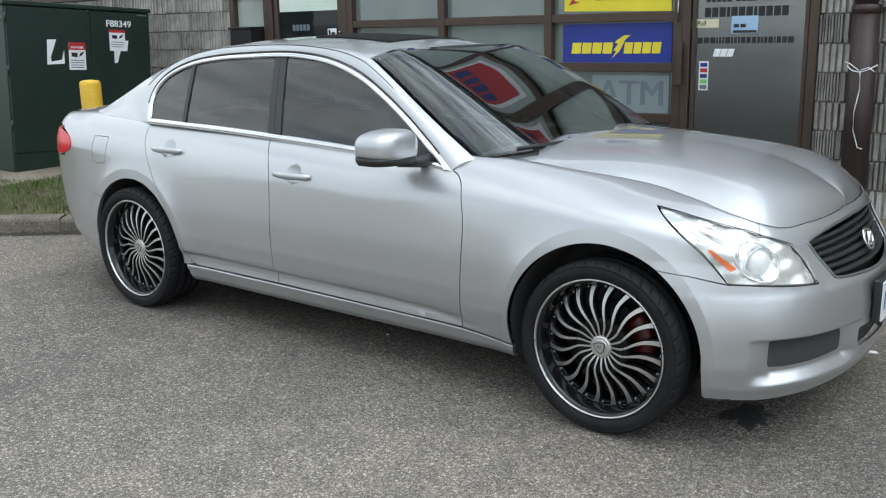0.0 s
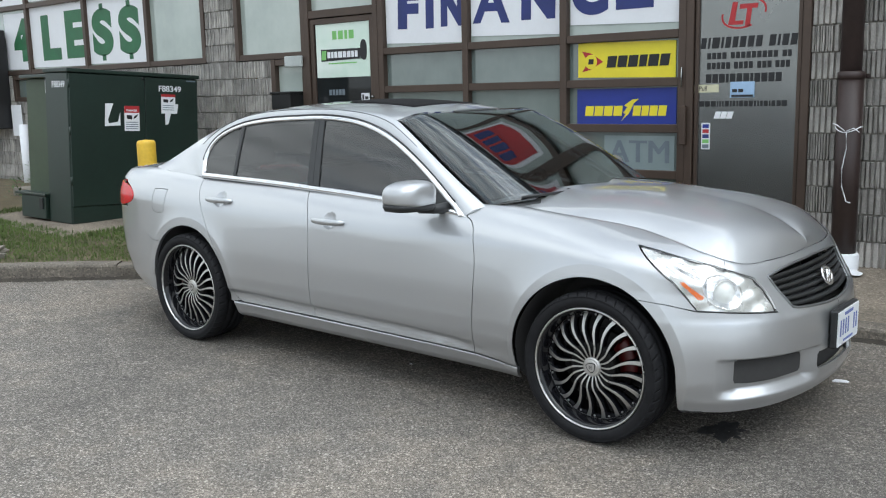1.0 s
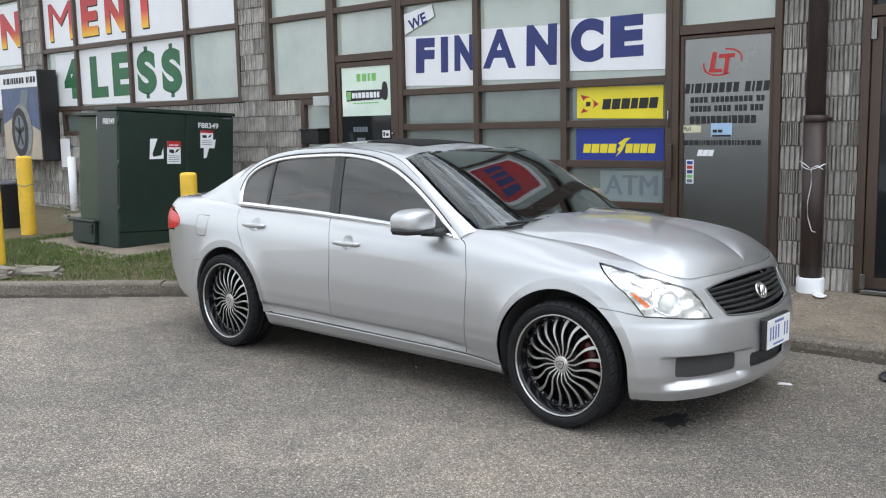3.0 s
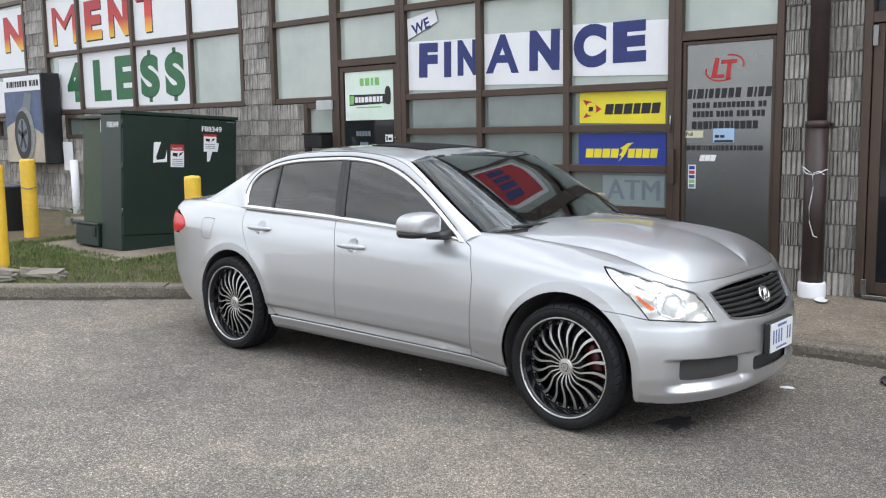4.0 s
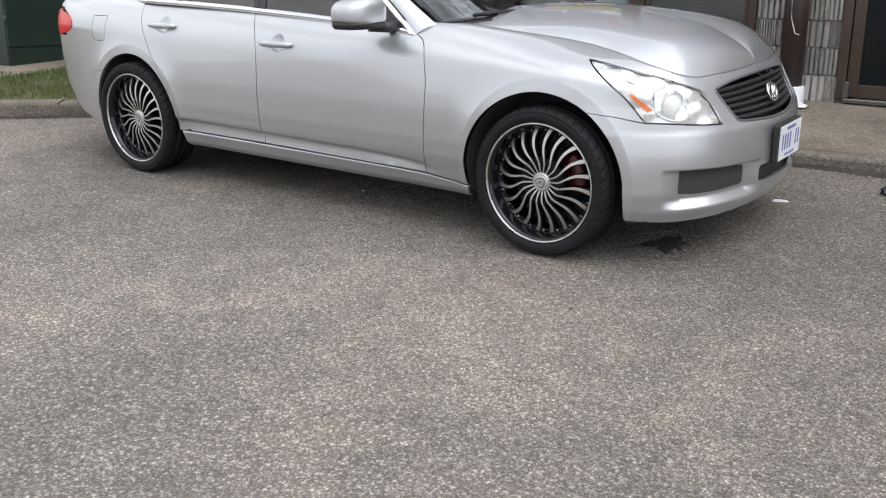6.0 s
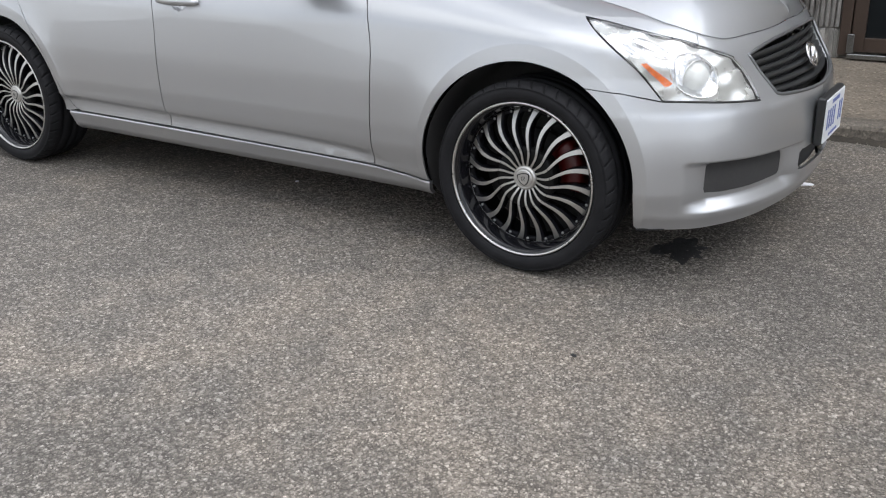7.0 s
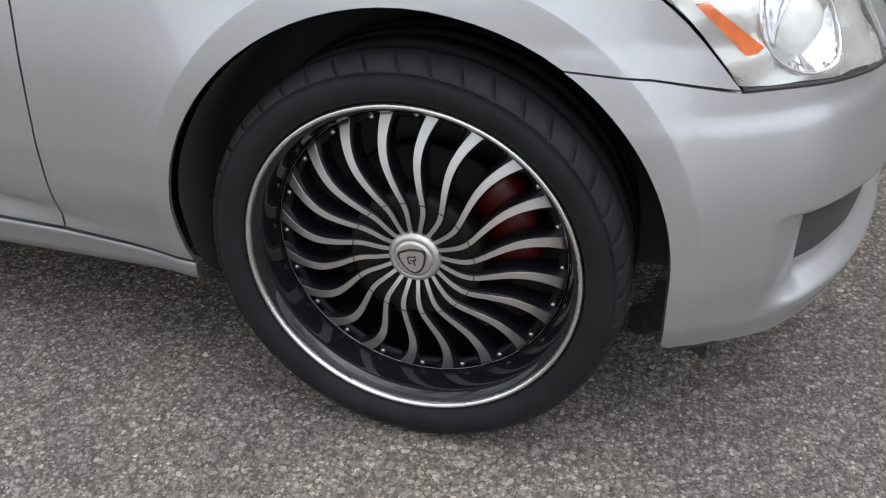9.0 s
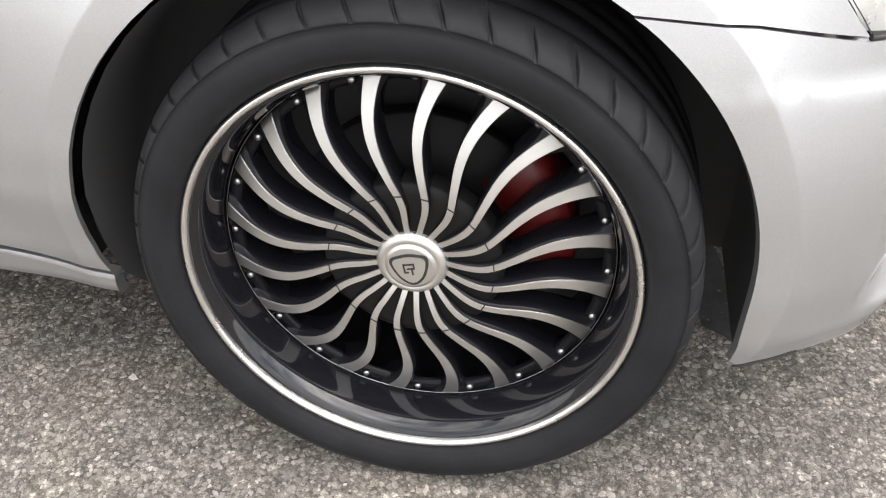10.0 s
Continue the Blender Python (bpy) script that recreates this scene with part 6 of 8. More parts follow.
def wheel(place, caliper):
    w = part("wheel", lathe([(0.2690, -0.008), (0.2685, -0.0185), (0.2640, -0.0195), (0.2585, -0.0180), (0.2525, -0.010), (0.2460, 0.004), (0.2415, 0.03), (0.2395, 0.052), (0.238, 0.16), (0.25, 0.185)], 96, "Y"), M_BARREL, car, "black alloy wheel with curved machined spokes", place=place)
    # tyre with cut shoulders
    bm = bmesh.new()
    BLOCKS_ROUND = 44
    steps = (0.0, 0.025, 0.085, 0.11, 0.30, 0.5, 0.7, 0.88)
    prof = [(0.2700, -0.016), (0.2745, -0.027), (0.279, -0.0312), (0.2805, -0.0316), (0.2815, -0.0328), (0.292, -0.0356), (0.300, -0.0364), (0.310, -0.0350), (0.3165, -0.0315), (0.3172, -0.0325), (0.3195, -0.0318), (0.3255, -0.0250), (0.3305, -0.0145), (0.3335, -0.002), (0.3350, 0.014), (0.3350, 0.030), (0.3330, 0.0315), (0.3290, 0.034), (0.3290, 0.041), (0.3345, 0.044), (0.335, 0.085), (0.329, 0.088), (0.329, 0.096), (0.335, 0.099), (0.335, 0.125), (0.330, 0.128), (0.330, 0.136), (0.335, 0.139), (0.334, 0.17), (0.325, 0.192), (0.30, 0.203), (0.262, 0.20)]
    slit = {10: 0.0012, 11: 0.0036, 12: 0.0042, 13: 0.0022}
    lean = {10: 0.02, 11: 0.10, 12: 0.20, 13: 0.30}
    rings = []
    for i, (r, h) in enumerate(prof):
        ring = []
        for k in range(BLOCKS_ROUND):
            for j, u in enumerate(steps):
                ang = 2 * math.pi * (k + u + lean.get(i, 0.0 if i < 10 else 0.34)) / BLOCKS_ROUND
                cut = slit.get(i, 0.0) if j in (1, 2) else 0.0
                ring.append(bm.verts.new(((r - cut) * math.cos(ang), h + cut * 0.35, (r - cut) * math.sin(ang))))
        rings.append(ring)
    N = BLOCKS_ROUND * len(steps)
    for i, (a, b) in enumerate(zip(rings, rings[1:])):
        for k in range(N):
            bm.faces.new((a[k], a[(k + 1) % N], b[(k + 1) % N], b[k])).smooth = not (9 <= i <= 13 and k % 8 in (0, 1, 2)) and i not in (8, 15)
    bmesh.ops.recalc_face_normals(bm, faces=bm.faces[:])
    part("tyre", bm, M_RUBBER, w)
    # polished lip
    part("rim_lip", lathe([(0.2612, -0.016), (0.2618, -0.0240), (0.2640, -0.0268), (0.2668, -0.0276), (0.2697, -0.0258), (0.2705, -0.0185)], 120, "Y"), M_LIP, w, "polished rim lip")
    # black web between the spokes, with a pocket in each gap
    NS = 20
    swirl = [(0.04, -4.2), (0.06, -5.0), (0.08, -5.2), (0.09, -4.4), (0.10, -2.8), (0.115, 0.0), (0.13, 2.2), (0.15, 4.1), (0.17, 4.7), (0.19, 4.1), (0.21, 2.7), (0.228, 1.0), (0.238, 0.0)]
    tip = 101.0

    def face_y(r):
        return flow([(0.03, 0.018), (0.05, 0.011), (0.06, 0.008), (0.08, 0.0045), (0.10, 0.003), (0.15, 0.010), (0.19, 0.021), (0.238, 0.040)], r)

    def spoke_pt(r, off, lift):
        a = radians(flow(swirl, r)) + off / r
        return Vector((r * math.cos(a), face_y(r) + lift, r * math.sin(a)))
    bm = bmesh.new()
    R_KEYS = [0.041, 0.052, 0.065, 0.08, 0.095, 0.105, 0.12, 0.14, 0.16, 0.18, 0.20, 0.215, 0.228, 0.236]
    H_KEYS = [0.0035, 0.0035, 0.0036, 0.0039, 0.0042, 0.0044, 0.0047, 0.0052, 0.0059, 0.0067, 0.0077, 0.0088, 0.0099, 0.0105]
    W_KEYS = [0.0003, 0.0004, 0.0006, 0.0008, 0.0009, 0.0010, 0.0011, 0.0012, 0.0014, 0.0018, 0.0030, 0.0058, 0.0122, 0.020]
    radii = [0.041 + 0.195 * k / 30 for k in range(31)]
    half = [flow(list(zip(R_KEYS, H_KEYS)), r) for r in radii]
    wides = [flow(list(zip(R_KEYS, W_KEYS)), r) for r in radii]
    cols = [[bm.verts.new(spoke_pt(r, o * h, l)) for o, l in ((-1, 0.0016), (-1, 0.0005), (-0.92, 0.0), (-0.92, 0.0), (0.92, 0.0), (0.92, 0.0), (1, 0.0005), (1, 0.0016))] for r, h in zip(radii, half)]
    for a, b in zip(cols, cols[1:]):
        for k in (0, 1, 3, 5, 6):
            bm.faces.new((a[k], a[k + 1], b[k + 1], b[k])).smooth = True
    e = cols[-1]
    d0 = [bm.verts.new(v.co + Vector((0, 0.010, 0))) for v in e]
    for k in (0, 1, 3, 5, 6):
        bm.faces.new((e[k], e[k + 1], d0[k + 1], d0[k]))
    bmesh.ops.recalc_face_normals(bm, faces=bm.faces[:])
    if sum(f.normal.y * f.calc_area() for f in bm.faces) > 0:
        bmesh.ops.reverse_faces(bm, faces=bm.faces[:])
    first = part("spoke", bm, M_SATIN, w, place=pose(0, 0, 0, 0, -tip, 0))
    # the black shoulder under each spoke, and the joint ring
    bm = bmesh.new()
    cols = [[bm.verts.new(spoke_pt(r, o * (h + wd), l)) for o, l in ((-1, 0.040), (-1, 0.018), (-0.75, 0.0014), (0.75, 0.0014), (1, 0.018), (1, 0.040))] for r, h, wd in zip(radii, half, wides)]
    for a, b in zip(cols, cols[1:]):
        for k in range(5):
            bm.faces.new((a[k], a[k + 1], b[k + 1], b[k])).smooth = True
    bmesh.ops.recalc_face_normals(bm, faces=bm.faces[:])
    if sum(f.normal.y * f.calc_area() for f in bm.faces) > 0:
        bmesh.ops.reverse_faces(bm, faces=bm.faces[:])
    web = part("spoke_shoulder", bm, M_GLOSSB, w, place=pose(0, 0, 0, 0, -tip, 0))
    bolt_bm = lathe([(0.0001, -0.0045), (0.0036, -0.004), (0.0048, -0.0015), (0.005, 0.006)], 12, "Y")
    bolt = part("rim_bolt", bolt_bm, M_BOLT, w)
    a0 = radians(flow(swirl, 0.0995))
    jb = bmesh.new()
    for r0, r1, hh in ((0.0988, 0.1003, 0.0048),):
        q0 = [jb.verts.new((r * math.cos(a0 + o * hh / r), face_y(r) - 0.0006, r * math.sin(a0 + o * hh / r))) for r, o in ((r0, -1), (r0, 1), (r1, 1), (r1, -1))]
        q1 = [jb.verts.new(v.co + Vector((0, 0.004, 0))) for v in q0]
        jb.faces.new(q0)
        for k in range(4):
            jb.faces.new((q0[k], q1[k], q1[(k + 1) % 4], q0[(k + 1) % 4]))
    bmesh.ops.recalc_face_normals(jb, faces=jb.faces[:])
    joint = part("spoke_joint", jb, M_TRIM, w, place=pose(0, 0, 0, 0, -tip, 0))
    for k in range(NS):
        ang = 360.0 * k / NS
        if k:
            for src in (first, web, joint):
                o = new(src.name.split(".")[0], src.data)
                o.parent = w
                o.matrix_basis = pose(0, 0, 0, 0, -tip - ang, 0)
        a = radians(tip + ang + 7.2)
        o = bolt if k == 0 else new("rim_bolt", bolt.data)
        o.parent = w
        o.matrix_basis = pose(0.229 * math.cos(a), 0.043, 0.229 * math.sin(a))
    part("rim_ring", lathe([(0.221, 0.052), (0.223, 0.0445), (0.238, 0.0440), (0.2395, 0.052)], 96, "Y"), M_GLOSSB, w)
    part("rim_seam", lathe([(0.2377, 0.0412), (0.2379, 0.0407), (0.2383, 0.0407), (0.2385, 0.0414)], 96, "Y"), M_BOLT, w, "fine dull edge")
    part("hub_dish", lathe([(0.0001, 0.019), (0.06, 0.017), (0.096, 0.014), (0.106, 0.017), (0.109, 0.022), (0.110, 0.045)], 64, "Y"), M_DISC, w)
    cap = part("hub_cap", lathe([(0.0001, -0.009), (0.026, -0.009), (0.0295, -0.0085), (0.0305, -0.006), (0.0325, -0.006), (0.0335, -0.0068), (0.038, -0.0055), (0.0415, -0.0025), (0.0437, 0.002), (0.0447, 0.02)], 48, "Y"), M_SATIN, w, place=pose(0, SET, 0))
    shield = [(0.0, -0.025), (0.014, -0.016), (0.0225, 0.002), (0.0225, 0.014), (0.011, 0.018), (0.0, 0.0195), (-0.011, 0.018), (-0.0225, 0.014), (-0.0225, 0.002), (-0.014, -0.016)]
    spin = pose(0, 0, 0, 0, -12, 0)
    part("cap_shield", polygon(smooth_line(shield, 4, closed=True), -0.0105, -0.0085), M_TRIM, cap, place=spin)
    part("cap_shield", polygon([(x * 0.84, z * 0.84) for x, z in smooth_line(shield, 4, closed=True)], -0.0115, -0.0095), M_SATIN, cap, place=spin)
    bm = bmesh.new()
    for x0, x1, z0, z1 in ((-0.008, -0.0062, -0.006, 0.007), (-0.008, 0.006, 0.0052, 0.007), (0.0045, 0.006, 0.0, 0.007), (-0.004, 0.006, -0.001, 0.0008), (-0.008, -0.002, -0.006, -0.0045), (0.001, 0.003, -0.009, -0.001)):
        box_into(bm, x0, x1, -0.0125, -0.011, z0, z1)
    part("cap_mark", bm, M_TRIM, cap, place=spin)
    part("rim_bolt", lathe([(0.0001, -0.006), (0.005, -0.0055), (0.0065, -0.002), (0.0065, 0.012)], 16, "Y"), M_BOLT, w, place=pose(0.048, SET + 0.008, -0.032))
    # brake, its disc in the shade-dark colour, and the dark back of the rim
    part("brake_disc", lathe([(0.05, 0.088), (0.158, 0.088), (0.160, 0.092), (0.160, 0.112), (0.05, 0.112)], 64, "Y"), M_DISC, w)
    part("rim_back", lathe([(0.0001, 0.17), (0.12, 0.17), (0.243, 0.175)], 48, "Y"), M_LINER, w)
    bm = bmesh.new()
    cc = [[bm.verts.new((r * math.cos(radians(a)), h, r * math.sin(radians(a)))) for r, h in ((0.105, 0.085), (0.11, 0.066), (0.15, 0.060), (0.185, 0.066), (0.19, 0.09), (0.19, 0.13))] for a in range(caliper - 30, caliper + 31, 5)]
    for a, b in zip(cc, cc[1:]):
        for k in range(5):
            bm.faces.new((a[k], a[k + 1], b[k + 1], b[k])).smooth = True
    bm.faces.new(cc[0])
    bm.faces.new(list(reversed(cc[-1])))
    bmesh.ops.recalc_face_normals(bm, faces=bm.faces[:])
    part("brake_caliper", bm, M_CALIPER, w, "red brake caliper")
    return w


wheel(pose(0, -CAR_Y, 0.335, 0, 0, 0), 18)
wheel(pose(-2.85, -CAR_Y, 0.335, 0, 12, 0), 170)
wheel(pose(0, CAR_Y, 0.335, 0, 0, 180), 170)
wheel(pose(-2.85, CAR_Y, 0.335, 0, 0, 180), 10)

# ---------------------------------------------------------------- signs on the shop fronts


def sheet_part(name, u0, u1, w0, w1, y, mat, parent, label="", drop=0.0, thick=0.003):
    """A flat board; drop: how much lower its far end hangs."""
    return part(name, polygon([(u0, w0 + drop), (u1, w0), (u1, w1), (u0, w1 + drop)], y - thick, y), mat, parent, label)


def bar_parts(mat, parent, rows, y, slant=0.0, name="print_bar"):
    for u0, u1, w0, w1 in rows:
        s = slant * (w1 - w0)
        part(name, polygon([(u0, w0), (u1, w0), (u1 + s, w1), (u0 + s, w1)], y - 0.0015, y), mat, parent)


def word_bars(mat, parent, u0, u1, w0, w1, y, weights, gap=0.25, slant=0.0):
    """A word as a row of plain blocks, one for each of its signs."""
    total = sum(weights) + gap * (len(weights) - 1)
    k = (u1 - u0) / total
    at = u0
    rows = []
    for w in weights:
        if w > 0:
            rows.append((at, at + w * k, w0, w1))
        at += (abs(w) + gap) * k
    bar_parts(mat, parent, rows, y, slant)


def sign_thing(name, label, category="sign", group=""):
    return thing(name, B, label, category, group)


GL = 0.044
fascia = sign_thing("fascia_sign", "long dark sign band with pale raised lettering above the windows")
part("fascia_panel", box(-9.0, 8.0, -0.05, 0.026, TOP + 0.04, 5.2, 0.01), M_FASCIA, fascia)
word_bars(M_GREYP, fascia, -6.2, -1.6, 4.35, 4.85, -0.051, (0.8, 0.6, 0.9, 0.7, 0.8, -0.6, 0.9, 0.7, 0.6, 0.8, 0.5, 0.9))
word_bars(M_GREYP, fascia, -0.6, 5.0, 4.35, 4.85, -0.051, (0.8, 0.9, 0.7, 0.6, 0.9, 0.8, -0.6, 0.7, 0.9, 0.6, 0.8, 0.9, 0.7))
for u0, u1 in ((-2.42, -1.52), (-1.24, -0.48)):
    red = sign_thing("red_poster", "red printed poster with dark lettering inside the upper pane", "poster", "red posters")
    sheet_part("poster_board", u0, u1, 3.08, 3.84, GL, M_WHITE, red)
    sheet_part("poster_field", u0 + 0.05, u1 - 0.05, 3.13, 3.79, GL - 0.005, M_RED, red)
    word_bars(M_NAVY, red, u0 + 0.12, u1 - 0.12, 3.36, 3.60, GL - 0.009, (0.8, 0.6, 0.8, 0.7))
fin = sign_thing("finance_banner", "white paper banner with navy cut-out letters inside the shop window", "banner")
for u0, u1, w0, w1 in ((-4.70, -3.68, 2.0, 2.545), (-3.592, -2.565, 2.015, 2.545), (-2.482, -1.43, 2.05, 2.55)):
    sheet_part("banner_sheet", u0, u1, w0, w1, GL, M_WHITE, fin, drop=0.035)
for ch, u0, u1, w0, w1, tl in (("F", -4.54, -4.26, 2.165, 2.545, -1), ("I", -4.165, -4.06, 2.155, 2.54, 0), ("N", -3.97, -3.68, 2.16, 2.54, 0), ("A", -3.575, -3.14, 2.16, 2.56, -1), ("N", -3.01, -2.64, 2.16, 2.565, 0), ("C", -2.475, -2.105, 2.16, 2.575, 0), ("E", -2.03, -1.675, 2.185, 2.57, 1)):
    letters(ch, M_NAVY, fin, (u0 + u1) / 2, w0, w1 - w0, u1 - u0, 0.03 if ch == "A" else 0.065, GL - 0.005, tilt=tl - 1, name="letter")
we = sign_thing("paper_note", "small tilted white paper with navy letters", "sign")
part("paper", polygon([(-4.69, 2.60), (-4.24, 2.77), (-4.28, 2.90), (-4.70, 2.83)], GL - 0.011, GL - 0.008), M_WHITE, we)
letters("WE", M_NAVY, we, -4.475, 2.675, 0.125, 0.27, 0.03, GL - 0.013, tilt=17, name="letter")

less = sign_thing("price_banner", "white paper panels with hand-cut dark green letters", "banner")
for u0, u1, w0, w1 in ((-12.83, -12.09, 2.015, 2.865), (-12.015, -10.47, 2.02, 2.915), (-10.395, -8.955, 2.015, 2.90)):
    sheet_part("banner_sheet", u0, u1, w0, w1, GL, M_WHITE, less, drop=0.02)
for ch, u0, u1, w0, w1 in (("4", -12.57, -12.10, 2.14, 2.79), ("L", -11.70, -11.17, 2.13, 2.79), ("E", -11.02, -10.50, 2.135, 2.81), ("S", -10.30, -9.78, 2.135, 2.78), ("S", -9.63, -9.12, 2.13, 2.775)):
    letters(ch, M_GREENP, less, (u0 + u1) / 2, w0, w1 - w0, u1 - u0, 0.06, GL - 0.005, name="letter")
    if ch == "S":
        bar_parts(M_GREENP, less, (((u0 + u1) / 2 - 0.045, (u0 + u1) / 2 + 0.045, w0 - 0.065, w0 + 0.02), ((u0 + u1) / 2 - 0.045, (u0 + u1) / 2 + 0.045, w1 - 0.02, w1 + 0.065)), GL - 0.0035, name="dollar_stroke")


def fade_material():
    m, nodes, links, b = material("red and yellow print")
    tcn = nodes.new("ShaderNodeTexCoord")
    sep = nodes.new("ShaderNodeSeparateXYZ")
    links.new(tcn.outputs["Object"], sep.inputs["Vector"])
    mr = nodes.new("ShaderNodeMapRange")
    mr.inputs["From Min"].default_value, mr.inputs["From Max"].default_value = 3.12, 3.72
    links.new(sep.outputs["Z"], mr.inputs["Value"])
    r = ramp_node(nodes, links, mr.outputs["Result"], [(0.0, (0.8, 0.5, 0.04)), (0.16, (0.75, 0.3, 0.03)), (0.4, (0.5, 0.05, 0.04)), (1.0, (0.42, 0.03, 0.05))])
    links.new(r.outputs["Color"], b.inputs["Base Color"])
    b.inputs["Roughness"].default_value = 0.5
    return m


M_FADE = fade_material()
pay = sign_thing("payment_banner", "white paper panels with red to yellow shaded letters", "banner")
for u0, u1 in ((-15.40, -13.95), (-13.13, -12.09), (-12.015, -10.47), (-10.395, -8.955), (-8.88, -7.76)):
    sheet_part("banner_sheet", u0, u1, 2.995 if u0 > -14 else 2.80, 3.86, GL, M_WHITE, pay, drop=0.02)
for ch, u0, u1 in (("N", -14.78, -14.0), ("M", -12.95, -12.15), ("E", -11.87, -11.35), ("N", -11.13, -10.56), ("T", -10.32, -9.68)):
    letters(ch, M_BLACK, pay, (u0 + u1) / 2 + 0.025, 3.09, 0.62, u1 - u0, 0.0 if ch == "M" else 0.05, GL - 0.0045, name="letter_shadow")
    letters(ch, M_FADE, pay, (u0 + u1) / 2, 3.115, 0.62, u1 - u0, 0.0 if ch == "M" else 0.05, GL - 0.007, name="letter")
low = sign_thing("paper_sign", "white paper sign with dark shapes in the low pane", "sign")
sheet_part("paper", -15.4, -14.28, 2.03, 2.60, GL, M_WHITE, low)
bar_parts(M_BLACK, low, ((-14.95, -14.80, 2.25, 2.52), (-14.72, -14.42, 2.25, 2.52), (-14.85, -14.45, 2.08, 2.17)), GL - 0.004)

# poster on the first door
post = sign_thing("door_poster", "pale green and white poster on the entrance door glass", "poster")
sheet_part("poster_sheet", -5.735, -4.925, 1.71, 2.285, 0.018, film_material("poster print", (0.55, 0.72, 0.60), (0.82, 0.86, 0.82), 0.3), post)
word_bars(M_LIME, post, -5.475, -5.15, 2.115, 2.205, 0.014, [0.8, 0.9, 0.5, 0.9], 0.3)
part("logo", polygon([(-5.66, 1.885), (-5.06, 1.90), (-5.06, 2.01), (-5.66, 2.015)], 0.0125, 0.014), M_BLACK, post, "black logo block")
word_bars(M_WHITE, post, -5.56, -5.10, 1.92, 1.985, 0.0115, [0.7, 0.5, 0.7, 0.9, 0.7, 0.8, 0.6, 0.6], 0.2)
part("logo", polygon([(-5.655, 1.90), (-5.585, 1.90), (-5.575, 2.0), (-5.645, 2.0)], 0.010, 0.0118), M_LIME, post, "green logo mark")
part("logo", polygon(smooth_line([(-5.05, 1.90), (-4.985, 1.89), (-4.965, 1.97), (-4.975, 2.07), (-5.02, 2.10), (-5.055, 2.06), (-5.06, 1.98)], 4, closed=True), 0.0125, 0.014), M_BLACK, post, "dark rounded emblem")
bar_parts(M_LIME, post, ((-5.55, -5.12, 1.855, 1.868),), 0.014)
stk = sign_thing("door_sticker", "small white sticker on the dark door glass", "sticker")
sheet_part("sticker", -5.07, -4.95, 1.45, 1.535, 0.018, M_WHITE, stk)
bar_parts(M_BLACK, stk, ((-5.055, -5.03, 1.465, 1.52), (-5.015, -4.97, 1.47, 1.50)), 0.0145)
faint = sign_thing("opening_hours", "faint pale lettering on the dark door glass", "sign")
word_bars(M_GREYP, faint, -5.56, -5.32, 1.52, 1.58, 0.018, [1, 1, 1, 1, 1], 0.3)
bar_parts(M_GREYP, faint, ((-5.50, -5.36, 1.36, 1.45),), 0.018)
part("door_knob", lathe([(0.0001, -0.03), (0.012, -0.028), (0.016, -0.015), (0.012, 0.0)], 16, "Y"), M_STEEL, door1, place=pose(-4.875, 0, 1.495))

# tyre brand boards
dun = sign_thing("yellow_board", "yellow sign board with black blocks and a red arrowhead", "sign board")
sheet_part("board", -2.40, -1.468, 1.603, 1.905, GL, M_YELLOW, dun, drop=0.02, thick=0.006)
word_bars(M_BLACK, dun, -2.115, -1.53, 1.702, 1.80, GL - 0.008, [1, 1, 1, 0.8, 1.05, 0.95], 0.16, 0.16)
part("arrowhead", polygon([(-2.36, 1.67), (-2.27, 1.69), (-2.15, 1.755), (-2.27, 1.83), (-2.36, 1.85), (-2.33, 1.80), (-2.31, 1.76), (-2.33, 1.71)], GL - 0.008, GL - 0.006), M_RED, dun, "red arrowhead shape")
part("disc", polygon([(-2.27 + 0.062 * math.cos(a), 1.757 + 0.062 * math.sin(a)) for a in (2 * math.pi * k / 28 for k in range(28))], GL - 0.010, GL - 0.0085), M_YELLOW, dun)
bar_parts(M_BLACK, dun, ((-2.295, -2.245, 1.735, 1.78),), GL - 0.011, 0.1)
good = sign_thing("blue_board", "blue sign board with yellow blocks", "sign board")
sheet_part("board", -2.41, -1.455, 1.205, 1.52, GL, M_BLUE, good, thick=0.006)
word_bars(M_YELLOW, good, -2.33, -1.965, 1.285, 1.372, GL - 0.008, [1, 1, 1, 1], 0.14, 0.14)
word_bars(M_YELLOW, good, -1.86, -1.55, 1.285, 1.372, GL - 0.008, [1, 0.9, 1, 1], 0.14, 0.14)
part("wing_shape", polygon([(-1.965, 1.245), (-1.925, 1.30), (-1.95, 1.31), (-1.91, 1.36), (-1.94, 1.375), (-1.86, 1.425), (-1.80, 1.43), (-1.85, 1.39), (-1.88, 1.33), (-1.90, 1.30)], GL - 0.008, GL - 0.006), M_YELLOW, good, "yellow winged shape")
atm = sign_thing("atm_sign", "faded grey-blue sign in the lower pane", "sign")
sheet_part("board", -2.135, -1.468, 0.82, 1.115, GL, film_material("faded pale print", (0.22, 0.275, 0.28), (0.32, 0.38, 0.385)), atm)
for k, shift in enumerate((-0.007, 0.0, 0.007)):
    letters("ATM", M_GREYP, atm, -1.80 + shift, 0.885, 0.19, 0.56, 0.0, GL - 0.005 - 0.0006 * k, name="letter")

